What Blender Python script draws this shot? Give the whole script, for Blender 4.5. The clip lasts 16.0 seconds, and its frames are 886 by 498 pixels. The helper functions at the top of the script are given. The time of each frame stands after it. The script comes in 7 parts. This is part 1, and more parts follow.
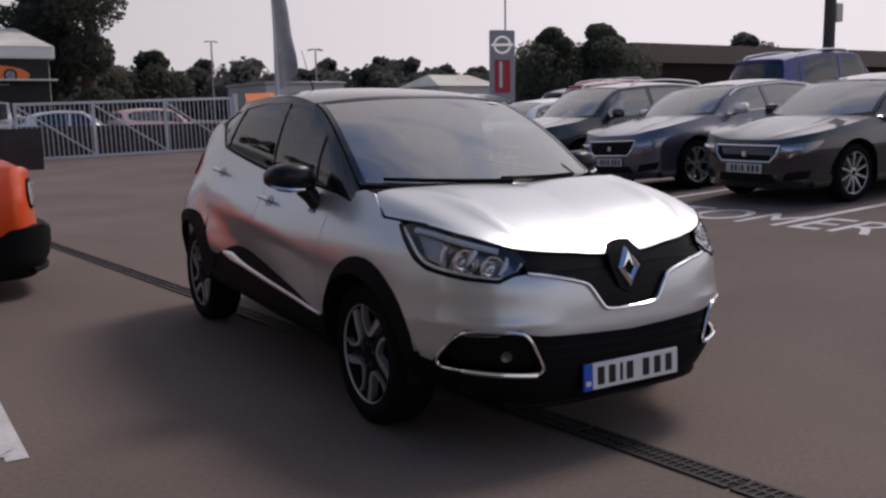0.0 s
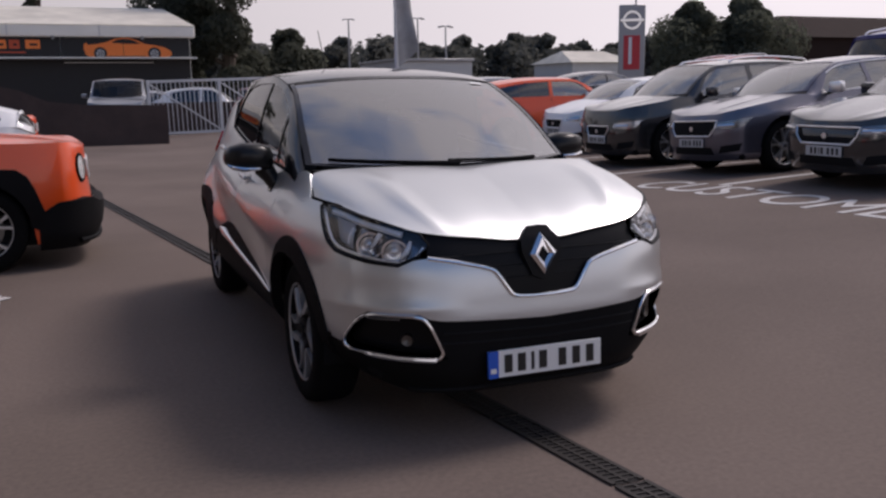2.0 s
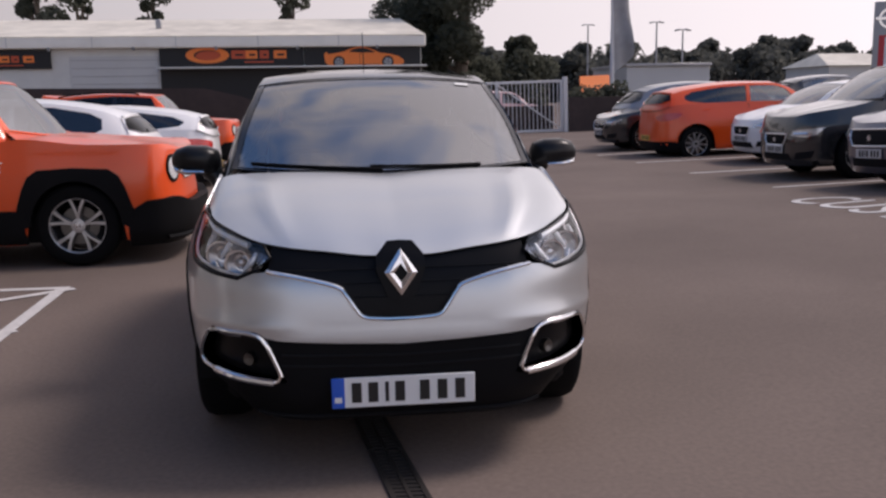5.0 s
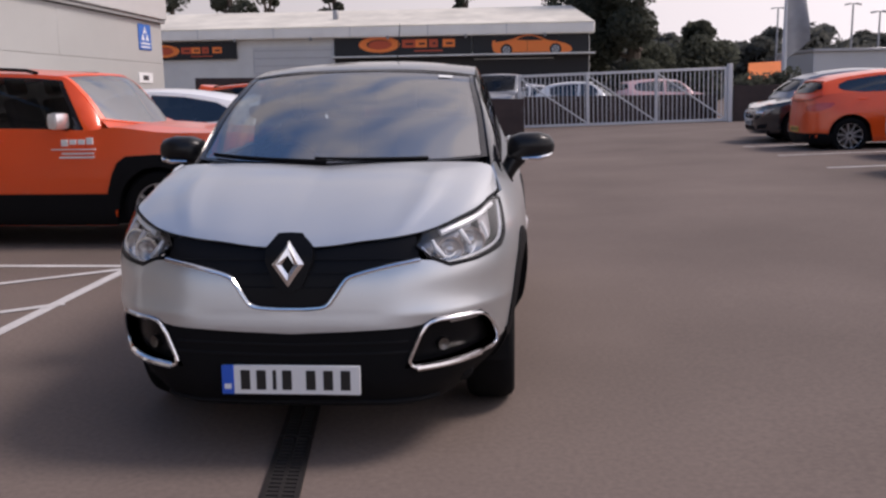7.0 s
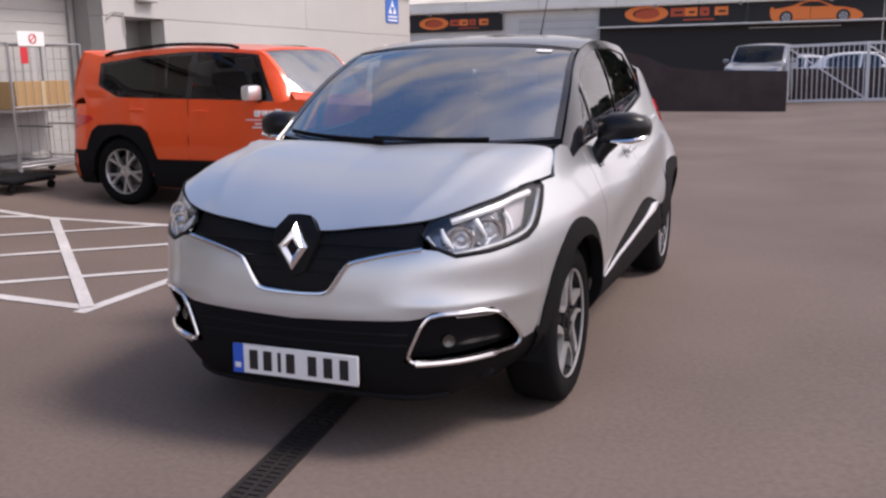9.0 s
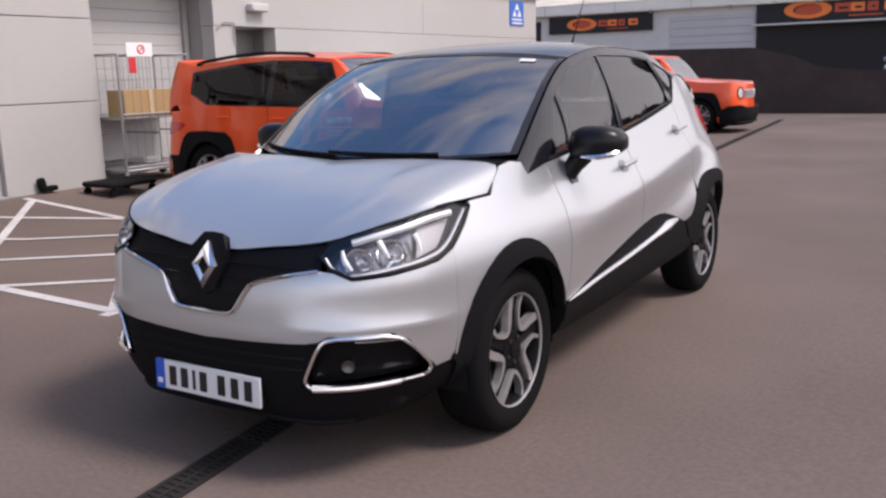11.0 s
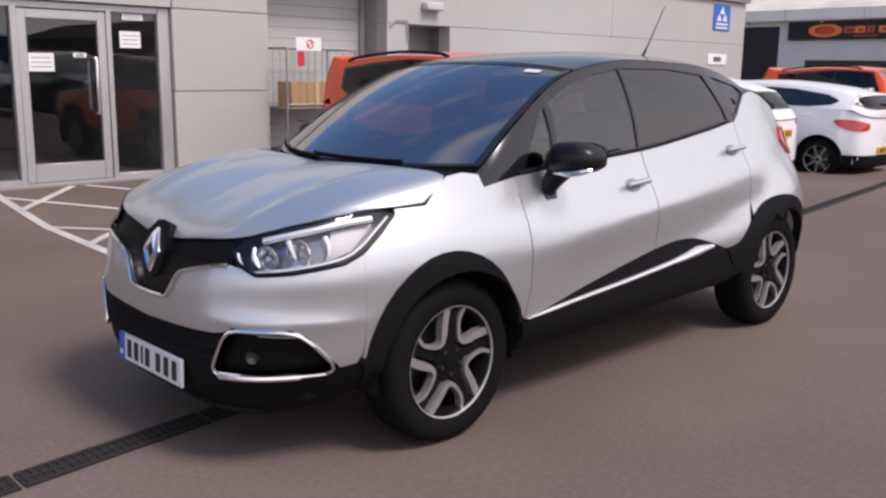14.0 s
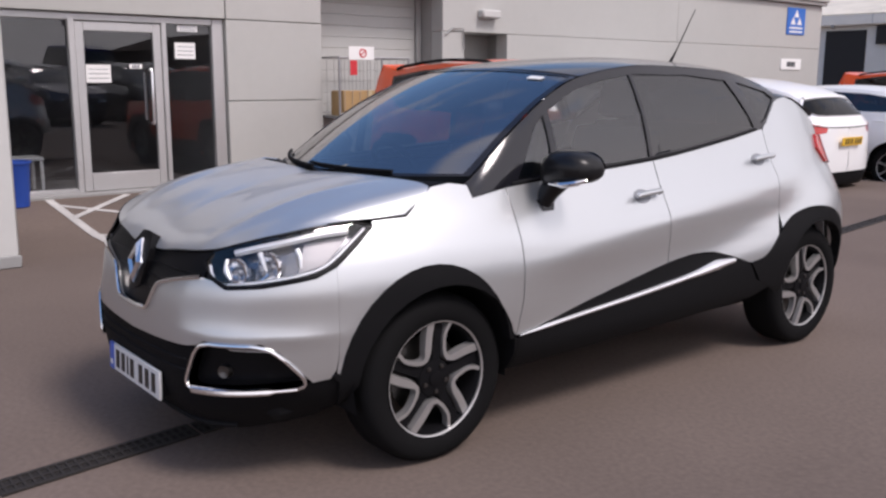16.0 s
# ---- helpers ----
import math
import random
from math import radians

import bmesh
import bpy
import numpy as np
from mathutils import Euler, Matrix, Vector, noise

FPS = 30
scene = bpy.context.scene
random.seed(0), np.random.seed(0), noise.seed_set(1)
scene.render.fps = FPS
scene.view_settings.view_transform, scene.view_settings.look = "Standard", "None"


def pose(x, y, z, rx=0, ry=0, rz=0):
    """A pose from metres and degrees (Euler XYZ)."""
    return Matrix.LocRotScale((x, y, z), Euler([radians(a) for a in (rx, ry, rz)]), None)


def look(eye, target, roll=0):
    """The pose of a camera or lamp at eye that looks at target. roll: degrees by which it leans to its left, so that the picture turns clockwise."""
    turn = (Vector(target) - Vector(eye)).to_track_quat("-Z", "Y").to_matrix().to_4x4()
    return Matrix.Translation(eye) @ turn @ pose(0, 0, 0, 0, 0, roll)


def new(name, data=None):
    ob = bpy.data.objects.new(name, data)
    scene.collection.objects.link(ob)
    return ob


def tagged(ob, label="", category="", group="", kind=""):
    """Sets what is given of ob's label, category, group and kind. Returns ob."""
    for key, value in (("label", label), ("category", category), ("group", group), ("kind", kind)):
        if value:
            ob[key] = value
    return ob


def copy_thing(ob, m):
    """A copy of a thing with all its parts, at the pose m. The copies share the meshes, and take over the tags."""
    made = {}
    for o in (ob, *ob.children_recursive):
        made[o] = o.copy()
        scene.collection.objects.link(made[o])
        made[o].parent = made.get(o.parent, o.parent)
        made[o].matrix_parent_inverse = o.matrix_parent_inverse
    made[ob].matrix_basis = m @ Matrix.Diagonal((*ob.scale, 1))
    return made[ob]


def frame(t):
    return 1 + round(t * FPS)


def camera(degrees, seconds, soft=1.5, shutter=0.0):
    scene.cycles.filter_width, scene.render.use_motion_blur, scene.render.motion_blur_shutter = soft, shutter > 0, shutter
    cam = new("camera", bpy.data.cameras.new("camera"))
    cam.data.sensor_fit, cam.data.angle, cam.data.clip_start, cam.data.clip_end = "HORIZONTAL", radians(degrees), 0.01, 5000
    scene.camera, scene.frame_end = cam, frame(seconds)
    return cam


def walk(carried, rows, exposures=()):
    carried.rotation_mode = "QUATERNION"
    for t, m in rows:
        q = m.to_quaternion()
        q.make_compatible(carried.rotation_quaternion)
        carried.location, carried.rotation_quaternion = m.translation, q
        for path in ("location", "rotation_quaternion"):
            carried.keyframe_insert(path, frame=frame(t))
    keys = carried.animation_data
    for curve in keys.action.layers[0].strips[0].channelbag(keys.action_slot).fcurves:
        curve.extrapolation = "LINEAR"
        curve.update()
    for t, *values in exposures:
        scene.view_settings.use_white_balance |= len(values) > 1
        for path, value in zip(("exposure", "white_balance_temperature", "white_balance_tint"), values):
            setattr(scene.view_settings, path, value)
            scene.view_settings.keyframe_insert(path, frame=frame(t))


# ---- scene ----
cam = camera(52.0, 16.0, soft=2.5)
PATH = [
    (0, (-2.567, -3.619, 1.406), (-1.549, -1.923, 1.109), -0.9),
    (0.5, (-2.364, -3.572, 1.397), (-1.369, -1.867, 1.078), -1.7),
    (1, (-2.188, -3.68, 1.408), (-1.252, -1.945, 1.071), -0.9),
    (1.5, (-1.947, -3.931, 1.407), (-1.137, -2.132, 1.083), -1.0),
    (2, (-1.738, -4.025, 1.414), (-0.993, -2.2, 1.072), -0.8),
    (2.5, (-1.481, -3.989, 1.423), (-0.799, -2.138, 1.091), 1.0),
    (3, (-1.202, -4.063, 1.408), (-0.591, -2.183, 1.102), -0.9),
    (3.5, (-0.909, -4.179, 1.416), (-0.413, -2.272, 1.075), -0.0),
    (4, (-0.686, -4.119, 1.398), (-0.265, -2.193, 1.061), -0.2),
    (6.5, (0.579, -4.016, 1.36), (0.504, -2.041, 1.052), -0.9),
    (7, (0.838, -4.044, 1.378), (0.674, -2.08, 1.037), -0.9),
    (7.5, (1.009, -3.92, 1.361), (0.666, -1.986, 0.981), -0.3),
    (8, (1.193, -3.798, 1.383), (0.703, -1.898, 0.998), -0.5),
    (8.5, (1.517, -3.729, 1.401), (0.874, -1.873, 1.026), -0.7),
    (9, (1.69, -3.594, 1.387), (0.957, -1.775, 0.994), -0.9),
    (11.5, (2.635, -2.989, 1.43), (1.51, -1.38, 1.049), -0.8),
    (12, (2.848, -2.909, 1.442), (1.638, -1.365, 1.053), 0.1),
    (12.5, (2.899, -2.745, 1.428), (1.623, -1.256, 1.034), -0.2),
    (13, (2.961, -2.6, 1.44), (1.629, -1.162, 1.044), 0.4),
    (13.5, (3.133, -2.484, 1.442), (1.727, -1.115, 1.059), 0.7),
    (14, (3.255, -2.391, 1.449), (1.835, -1.036, 1.066), 0.7),
    (14.5, (3.249, -2.284, 1.441), (1.801, -0.96, 1.052), 0.1),
    (15, (3.243, -2.177, 1.444), (1.76, -0.892, 1.056), 0.1),
    (15.5, (3.339, -2.113, 1.446), (1.806, -0.886, 1.065), 0.3),
    (16, (3.403, -2.046, 1.449), (1.868, -0.819, 1.082), 0.2),
]
EXPOSURES = [(0, -0.54, 6550, 21), (1, -0.47, 6590, 22), (2, -0.39, 6600, 22.5), (3.5, -0.25, 6640, 23), (5.5, -0.08, 6730, 22.5), (7, 0.03, 6680, 22.5), (8, 0.35, 6780, 22.5), (9, 0.4, 6680, 22), (12.5, 0.29, 6570, 21.5), (16, 0.14, 6480, 20.5)]
walk(cam, [(t, look(eye, target, roll)) for t, eye, target, roll in PATH], EXPOSURES)

# ---- sky and sun ----
SUN_TURN, SUN_HEIGHT = 78.0, 52.0
world = bpy.data.worlds.new("sky")
scene.world = world
world.use_nodes = True
wn, wl = world.node_tree.nodes, world.node_tree.links
sky = wn.new("ShaderNodeTexSky")
sky.sky_type, sky.sun_disc = "NISHITA", False
sky.sun_elevation, sky.sun_rotation = radians(SUN_HEIGHT), radians(SUN_TURN)
sky.air_density, sky.dust_density, sky.ozone_density = 1.4, 0.7, 2.0
# thin broken cloud over the blue
wco = wn.new("ShaderNodeTexCoord")
wsep = wn.new("ShaderNodeSeparateXYZ")
wl.new(wco.outputs["Generated"], wsep.inputs[0])
wdiv = wn.new("ShaderNodeVectorMath")
wdiv.operation = "DIVIDE"
wadd = wn.new("ShaderNodeMath")
wadd.operation, wadd.inputs[1].default_value = "MAXIMUM", 0.06
wl.new(wsep.outputs[2], wadd.inputs[0])
wcom = wn.new("ShaderNodeCombineXYZ")
for k in range(3):
    wl.new(wadd.outputs[0], wcom.inputs[k])
wl.new(wco.outputs["Generated"], wdiv.inputs[0])
wl.new(wcom.outputs[0], wdiv.inputs[1])
wnoise = wn.new("ShaderNodeTexNoise")
wnoise.inputs["Scale"].default_value, wnoise.inputs["Detail"].default_value, wnoise.inputs["Distortion"].default_value = 2.3, 5.0, 0.4
wl.new(wdiv.outputs[0], wnoise.inputs["Vector"])
wramp = wn.new("ShaderNodeValToRGB")
wramp.color_ramp.elements[0].position, wramp.color_ramp.elements[0].color = 0.40, (0.0, 0.0, 0.0, 1)
wramp.color_ramp.elements[1].position, wramp.color_ramp.elements[1].color = 0.66, (0.88, 0.88, 0.88, 1)
wsun = wn.new("ShaderNodeMath")
wsun.operation, wsun.inputs[1].default_value = "MULTIPLY_ADD", 0.28
wl.new(wsep.outputs[0], wsun.inputs[0])
wahead = wn.new("ShaderNodeMath")
wahead.operation, wahead.inputs[1].default_value = "MULTIPLY_ADD", 0.20
wl.new(wsep.outputs[1], wahead.inputs[0])
wl.new(wnoise.outputs["Fac"], wahead.inputs[2])
wl.new(wahead.outputs[0], wsun.inputs[2])
wl.new(wsun.outputs[0], wramp.inputs[0])
wmix = wn.new("ShaderNodeMix")
wmix.data_type = "RGBA"
# cloud is brighter on the sun's side
wglow = wn.new("ShaderNodeMapRange")
wglow.inputs["From Min"].default_value, wglow.inputs["From Max"].default_value = -0.4, 0.9
wglow.inputs["To Min"].default_value, wglow.inputs["To Max"].default_value = 5.2, 13.8
wl.new(wsep.outputs[0], wglow.inputs["Value"])
wcloud = wn.new("ShaderNodeVectorMath")
wcloud.operation, wcloud.inputs[0].default_value = "SCALE", (1.0, 0.985, 0.975)
wl.new(wglow.outputs[0], wcloud.inputs["Scale"])
wl.new(wcloud.outputs[0], wmix.inputs["B"])
wveil = wn.new("ShaderNodeMix")
wveil.data_type = "RGBA"
wedge = wn.new("ShaderNodeMapRange")
wedge.inputs["From Min"].default_value, wedge.inputs["From Max"].default_value = -0.9, 0.5
wedge.inputs["To Min"].default_value, wedge.inputs["To Max"].default_value = 3.9, 11.6
wturn = wn.new("ShaderNodeMath")
wturn.operation, wturn.inputs[1].default_value = "MULTIPLY_ADD", -0.25
wl.new(wsep.outputs[1], wturn.inputs[0])
wl.new(wsep.outputs[0], wturn.inputs[2])
wl.new(wturn.outputs[0], wedge.inputs["Value"])
wpale = wn.new("ShaderNodeVectorMath")
wpale.operation, wpale.inputs[0].default_value = "SCALE", (1.0, 0.99, 1.0)
wl.new(wedge.outputs[0], wpale.inputs["Scale"])
wl.new(wpale.outputs[0], wveil.inputs["B"])
# haze closes the sky towards the horizon
whaze = wn.new("ShaderNodeMapRange")
whaze.inputs["From Min"].default_value, whaze.inputs["From Max"].default_value = 0.13, 0.32
whaze.inputs["To Min"].default_value, whaze.inputs["To Max"].default_value = 0.92, 0.0
wl.new(wsep.outputs[2], whaze.inputs["Value"])
wl.new(wramp.outputs[0], wmix.inputs["Factor"])
wl.new(whaze.outputs[0], wveil.inputs["Factor"])
wblue = wn.new("ShaderNodeVectorMath")
wblue.operation, wblue.inputs[1].default_value = "MULTIPLY", (0.92, 1.15, 1.36)
wl.new(sky.outputs[0], wblue.inputs[0])
wl.new(wblue.outputs[0], wmix.inputs["A"])
wl.new(wmix.outputs["Result"], wveil.inputs["A"])
wl.new(wveil.outputs["Result"], wn["Background"].inputs["Color"])
wn["Background"].inputs["Strength"].default_value = 0.10

sun = new("sun", bpy.data.lights.new("sun", "SUN"))
sun.data.energy, sun.data.angle, sun.data.color = 2.5, radians(16), (1.0, 0.95, 0.88)
sun.matrix_world = pose(0, 0, 30, 90 - SUN_HEIGHT, 0, 180 - SUN_TURN)

# ---- materials ----
def material(name, base, rough=0.5, metal=0.0, coat=0.0, vary=0.06, scale=12.0, bump=0.0, bscale=200.0, spec=0.5, emit=0.0, stain=0.0, sscale=0.8, random_tint=0.0, rvary=0.16):
    """A principled surface with fine grain, larger stains and relief."""
    m = bpy.data.materials.new(name)
    m.use_nodes = True
    n, l = m.node_tree.nodes, m.node_tree.links
    b = n["Principled BSDF"]
    b.inputs["Roughness"].default_value, b.inputs["Metallic"].default_value = rough, metal
    b.inputs["Coat Weight"].default_value, b.inputs["Coat Roughness"].default_value = coat, 0.04
    b.inputs["Specular IOR Level"].default_value = spec
    co = n.new("ShaderNodeTexCoord")
    source = None
    if vary or stain:
        fine = n.new("ShaderNodeTexNoise")
        fine.inputs["Scale"].default_value, fine.inputs["Detail"].default_value = scale, 5.0
        l.new(co.outputs["Object"], fine.inputs["Vector"])
        wide = n.new("ShaderNodeTexNoise")
        wide.inputs["Scale"].default_value, wide.inputs["Detail"].default_value = sscale, 4.0
        l.new(co.outputs["Object"], wide.inputs["Vector"])
        a = n.new("ShaderNodeMath")
        a.operation, a.inputs[1].default_value, a.inputs[2].default_value = "MULTIPLY_ADD", 2 * vary, 1.0 - vary
        l.new(fine.outputs["Fac"], a.inputs[0])
        c = n.new("ShaderNodeMath")
        c.operation, c.inputs[1].default_value, c.inputs[2].default_value = "MULTIPLY_ADD", 2 * stain, 1.0 - stain
        l.new(wide.outputs["Fac"], c.inputs[0])
        d = n.new("ShaderNodeMath")
        d.operation = "MULTIPLY"
        l.new(a.outputs[0], d.inputs[0])
        l.new(c.outputs[0], d.inputs[1])
        last = d
        if random_tint:
            info = n.new("ShaderNodeObjectInfo")
            e = n.new("ShaderNodeMath")
            e.operation, e.inputs[1].default_value, e.inputs[2].default_value = "MULTIPLY_ADD", 2 * random_tint, 1.0 - random_tint
            l.new(info.outputs["Random"], e.inputs[0])
            g = n.new("ShaderNodeMath")
            g.operation = "MULTIPLY"
            l.new(d.outputs[0], g.inputs[0])
            l.new(e.outputs[0], g.inputs[1])
            last = g
        v = n.new("ShaderNodeVectorMath")
        v.operation = "SCALE"
        v.inputs[0].default_value = base
        l.new(last.outputs[0], v.inputs["Scale"])
        l.new(v.outputs[0], b.inputs["Base Color"])
        r = n.new("ShaderNodeMath")
        r.operation, r.inputs[1].default_value, r.inputs[2].default_value = "MULTIPLY_ADD", rvary * min(1, rough * 2), rough - 0.5 * rvary * min(1, rough * 2)
        l.new(fine.outputs["Fac"], r.inputs[0])
        l.new(r.outputs[0], b.inputs["Roughness"])
    else:
        b.inputs["Base Color"].default_value = (*base, 1)
    if bump:
        grain = n.new("ShaderNodeTexNoise")
        grain.inputs["Scale"].default_value, grain.inputs["Detail"].default_value = bscale, 4.0
        l.new(co.outputs["Object"], grain.inputs["Vector"])
        bm = n.new("ShaderNodeBump")
        bm.inputs["Strength"].default_value, bm.inputs["Distance"].default_value = bump, 0.004
        l.new(grain.outputs["Fac"], bm.inputs["Height"])
        l.new(bm.outputs[0], b.inputs["Normal"])
    if emit:
        b.inputs["Emission Color"].default_value, b.inputs["Emission Strength"].default_value = (*base, 1), emit
    return m


def glass(name, tint, rough=0.0, gloss=0.085):
    """Thin tinted pane: see-through, with gloss that grows towards grazing view."""
    m = bpy.data.materials.new(name)
    m.use_nodes = True
    n, l = m.node_tree.nodes, m.node_tree.links
    n.remove(n["Principled BSDF"])
    t, g, mix, lw, pw, ma = (n.new(k) for k in ("ShaderNodeBsdfTransparent", "ShaderNodeBsdfGlossy", "ShaderNodeMixShader", "ShaderNodeLayerWeight", "ShaderNodeMath", "ShaderNodeMath"))
    t.inputs[0].default_value = (*tint, 1)
    g.inputs["Roughness"].default_value = rough
    lw.inputs["Blend"].default_value = 0.5
    pw.operation, pw.inputs[1].default_value = "POWER", 5.0
    ma.operation, ma.inputs[1].default_value, ma.inputs[2].default_value = "MULTIPLY_ADD", 1.0 - gloss, gloss
    l.new(lw.outputs["Facing"], pw.inputs[0])
    l.new(pw.outputs[0], ma.inputs[0])
    l.new(ma.outputs[0], mix.inputs[0])
    l.new(t.outputs[0], mix.inputs[1])
    l.new(g.outputs[0], mix.inputs[2])
    l.new(mix.outputs[0], n["Material Output"].inputs[0])
    return m


def paint(name, base, metal=0.0, rough=0.35, coat=0.6):
    return material(name, base, rough, metal, coat=coat, vary=0.015, scale=300.0, stain=0.03, sscale=2.0, rvary=0.03)


SILVER = paint("silver_paint", (0.595, 0.615, 0.625), 0.80, 0.33)
GLOSS_BLACK = material("gloss_black_paint", (0.010, 0.010, 0.013), 0.12, coat=0.3, vary=0.0, spec=0.4)
ORANGE = paint("orange_paint", (0.80, 0.080, 0.006), 0.0, 0.3)
WHITE_PAINT = paint("white_paint", (0.78, 0.78, 0.78), 0.0, 0.3)
BLACK_PAINT = paint("black_metallic_paint", (0.024, 0.024, 0.026), 0.25, 0.24, 1.0)
SLATE_PAINT = paint("slate_blue_paint", (0.115, 0.112, 0.145), 0.7, 0.28, 1.0)
RED_PAINT = paint("red_paint", (0.45, 0.02, 0.02), 0.1, 0.3)
BLUE_PAINT = paint("blue_paint", (0.022, 0.024, 0.17), 0.2, 0.3)
PINK_PAINT = paint("pale_pink_paint", (0.66, 0.42, 0.42), 0.0, 0.35)
GREY_PAINT = paint("grey_paint", (0.25, 0.26, 0.28), 0.6, 0.3)
MIRROR_BLACK = material("mirror_black", (0.008, 0.008, 0.009), 0.3, spec=0.3, vary=0.0)
PLASTIC = material("black_plastic", (0.008, 0.008, 0.0088), 0.6, spec=0.07, vary=0.1, scale=60, bump=0.15, bscale=900)
PIANO = material("piano_black", (0.006, 0.006, 0.007), 0.35, spec=0.12, vary=0.0)
RUBBER = material("tyre_rubber", (0.0075, 0.0075, 0.008), 0.8, spec=0.07, vary=0.12, scale=30, bump=0.2, bscale=300, stain=0.15)
CHROME = material("chrome", (0.82, 0.82, 0.83), 0.12, 1.0, vary=0.0)
ALLOY = material("machined_alloy", (0.49, 0.487, 0.485), 0.34, 0.75, vary=0.03, scale=80)
ALLOY_DARK = material("dark_alloy", (0.006, 0.006, 0.007), 0.5, 0.0, spec=0.1, vary=0.05)
STEEL = material("brake_steel", (0.14, 0.135, 0.13), 0.35, 1.0, vary=0.1, scale=40)
SATIN = material("satin_chrome", (0.85, 0.85, 0.86), 0.3, 0.9, vary=0.0)
TRIM = material("dark_trim", (0.010, 0.010, 0.011), 0.8, spec=0.12, vary=0.1, scale=50)
CLOTH = material("seat_cloth", (0.045, 0.045, 0.05), 0.95, vary=0.15, scale=120, bump=0.3, bscale=600)
LAMP_GREY = material("lamp_housing", (0.55, 0.55, 0.57), 0.2, 0.9, vary=0.04)
LAMP_DARK = material("lamp_dark_chrome", (0.24, 0.24, 0.255), 0.22, 0.9, vary=0.05)
LAMP_MID = material("frosted_reflector", (0.42, 0.40, 0.41), 0.5, 0.4, vary=0.06)
LAMP_WHITE = material("bright_reflector", (0.84, 0.84, 0.84), 0.4, 0.3, vary=0.03)
RED_LENS = material("red_lens", (0.55, 0.02, 0.015), 0.12, coat=1.0, vary=0.02)
WHITE_PLASTIC = material("plate_white", (0.78, 0.78, 0.76), 0.3, vary=0.02, coat=0.4)
# white plate greyed: the shade on the cars' noses is in its colour
SHADED_PLATE = material("shaded_plate", (0.50, 0.50, 0.49), 0.4, vary=0.08, stain=0.15, sscale=6.0)
YELLOW_PLASTIC = material("plate_yellow", (0.75, 0.45, 0.03), 0.3, vary=0.02, coat=0.4)
BIN_BLUE = material("bin_blue_plastic", (0.012, 0.055, 0.30), 0.5, vary=0.05)
BLUE_PLASTIC = material("plate_blue", (0.01, 0.10, 0.55), 0.3, vary=0.02, coat=0.4)
INK = material("black_ink", (0.012, 0.012, 0.012), 0.4, vary=0.0)
WINDOW = glass("car_window", (0.70, 0.74, 0.74), gloss=0.13)
SIDE_GLASS = glass("row_car_window", (0.26, 0.275, 0.275), gloss=0.26)
SCREEN = glass("windscreen", (0.36, 0.43, 0.46), gloss=0.42)
PRIVACY = glass("privacy_window", (0.10, 0.105, 0.11), gloss=0.125)
TINTED = glass("dark_tinted_window", (0.05, 0.052, 0.055), gloss=0.04)
TINTED_FRONT = glass("tinted_front_window", (0.30, 0.31, 0.32), gloss=0.045)
LENS = glass("clear_lens", (0.95, 0.96, 0.97), gloss=0.08)

# ---- mesh helpers ----
from mathutils.geometry import delaunay_2d_cdt


def mesh_ob(name, geo, mat, parent=None, label="", flat=False):
    """Links vertices, faces and, where given, normals as one mesh object."""
    v, f = geo[0], geo[1]
    me = bpy.data.meshes.new(name)
    me.from_pydata([tuple(map(float, p)) for p in v], [], [tuple(map(int, q)) for q in f])
    me.materials.append(mat)
    if not flat:
        me.polygons.foreach_set("use_smooth", [True] * len(me.polygons))
        if len(geo) > 2 and geo[2] is not None:
            me.normals_split_custom_set_from_vertices([tuple(map(float, p)) for p in geo[2]])
        else:
            me.set_sharp_from_angle(angle=radians(38))
    me.update()
    ob = new(name, me)
    if parent:
        ob.parent = parent
    if label:
        ob["label"] = label
    return ob


def part(name, geo, mat, parent, label="", flat=False):
    return mesh_ob(name, geo, mat, parent, label, flat)


def thing(name, label, category, at=None, group="", kind=""):
    ob = new(name)
    ob.empty_display_size = 0.2
    if at is not None:
        ob.matrix_basis = at
    return tagged(ob, label, category, group, kind)


def join(*geos):
    v, f, n, k = [], [], [], 0
    for g in geos:
        v.append(np.asarray(g[0], float))
        f += [tuple(i + k for i in q) for q in g[1]]
        k += len(g[0])
    return np.vstack(v), f


def moved(geo, m):
    v = np.asarray(geo[0], float)
    a = np.array(m)
    out = v @ a[:3, :3].T + a[:3, 3]
    if len(geo) > 2 and geo[2] is not None:
        return out, geo[1], np.asarray(geo[2]) @ a[:3, :3].T
    return out, geo[1]


def mirrored(geo):
    v = np.asarray(geo[0], float) * (-1, 1, 1)
    f = [tuple(reversed(q)) for q in geo[1]]
    if len(geo) > 2 and geo[2] is not None:
        return v, f, np.asarray(geo[2]) * (-1, 1, 1)
    return v, f


def block(x0, x1, y0, y1, z0, z1, bevel=0.01, segs=1):
    """A box with rounded edges."""
    bm = bmesh.new()
    bmesh.ops.create_cube(bm, size=1)
    for p in bm.verts:
        p.co = ((x0 + x1) / 2 + p.co.x * (x1 - x0), (y0 + y1) / 2 + p.co.y * (y1 - y0), (z0 + z1) / 2 + p.co.z * (z1 - z0))
    if bevel:
        bmesh.ops.bevel(bm, geom=bm.edges[:], offset=min(bevel, 0.45 * min(x1 - x0, y1 - y0, z1 - z0)), segments=segs, profile=0.6, affect="EDGES")
    bm.verts.index_update()
    g = [p.co[:] for p in bm.verts], [[p.index for p in q.verts] for q in bm.faces]
    bm.free()
    return g


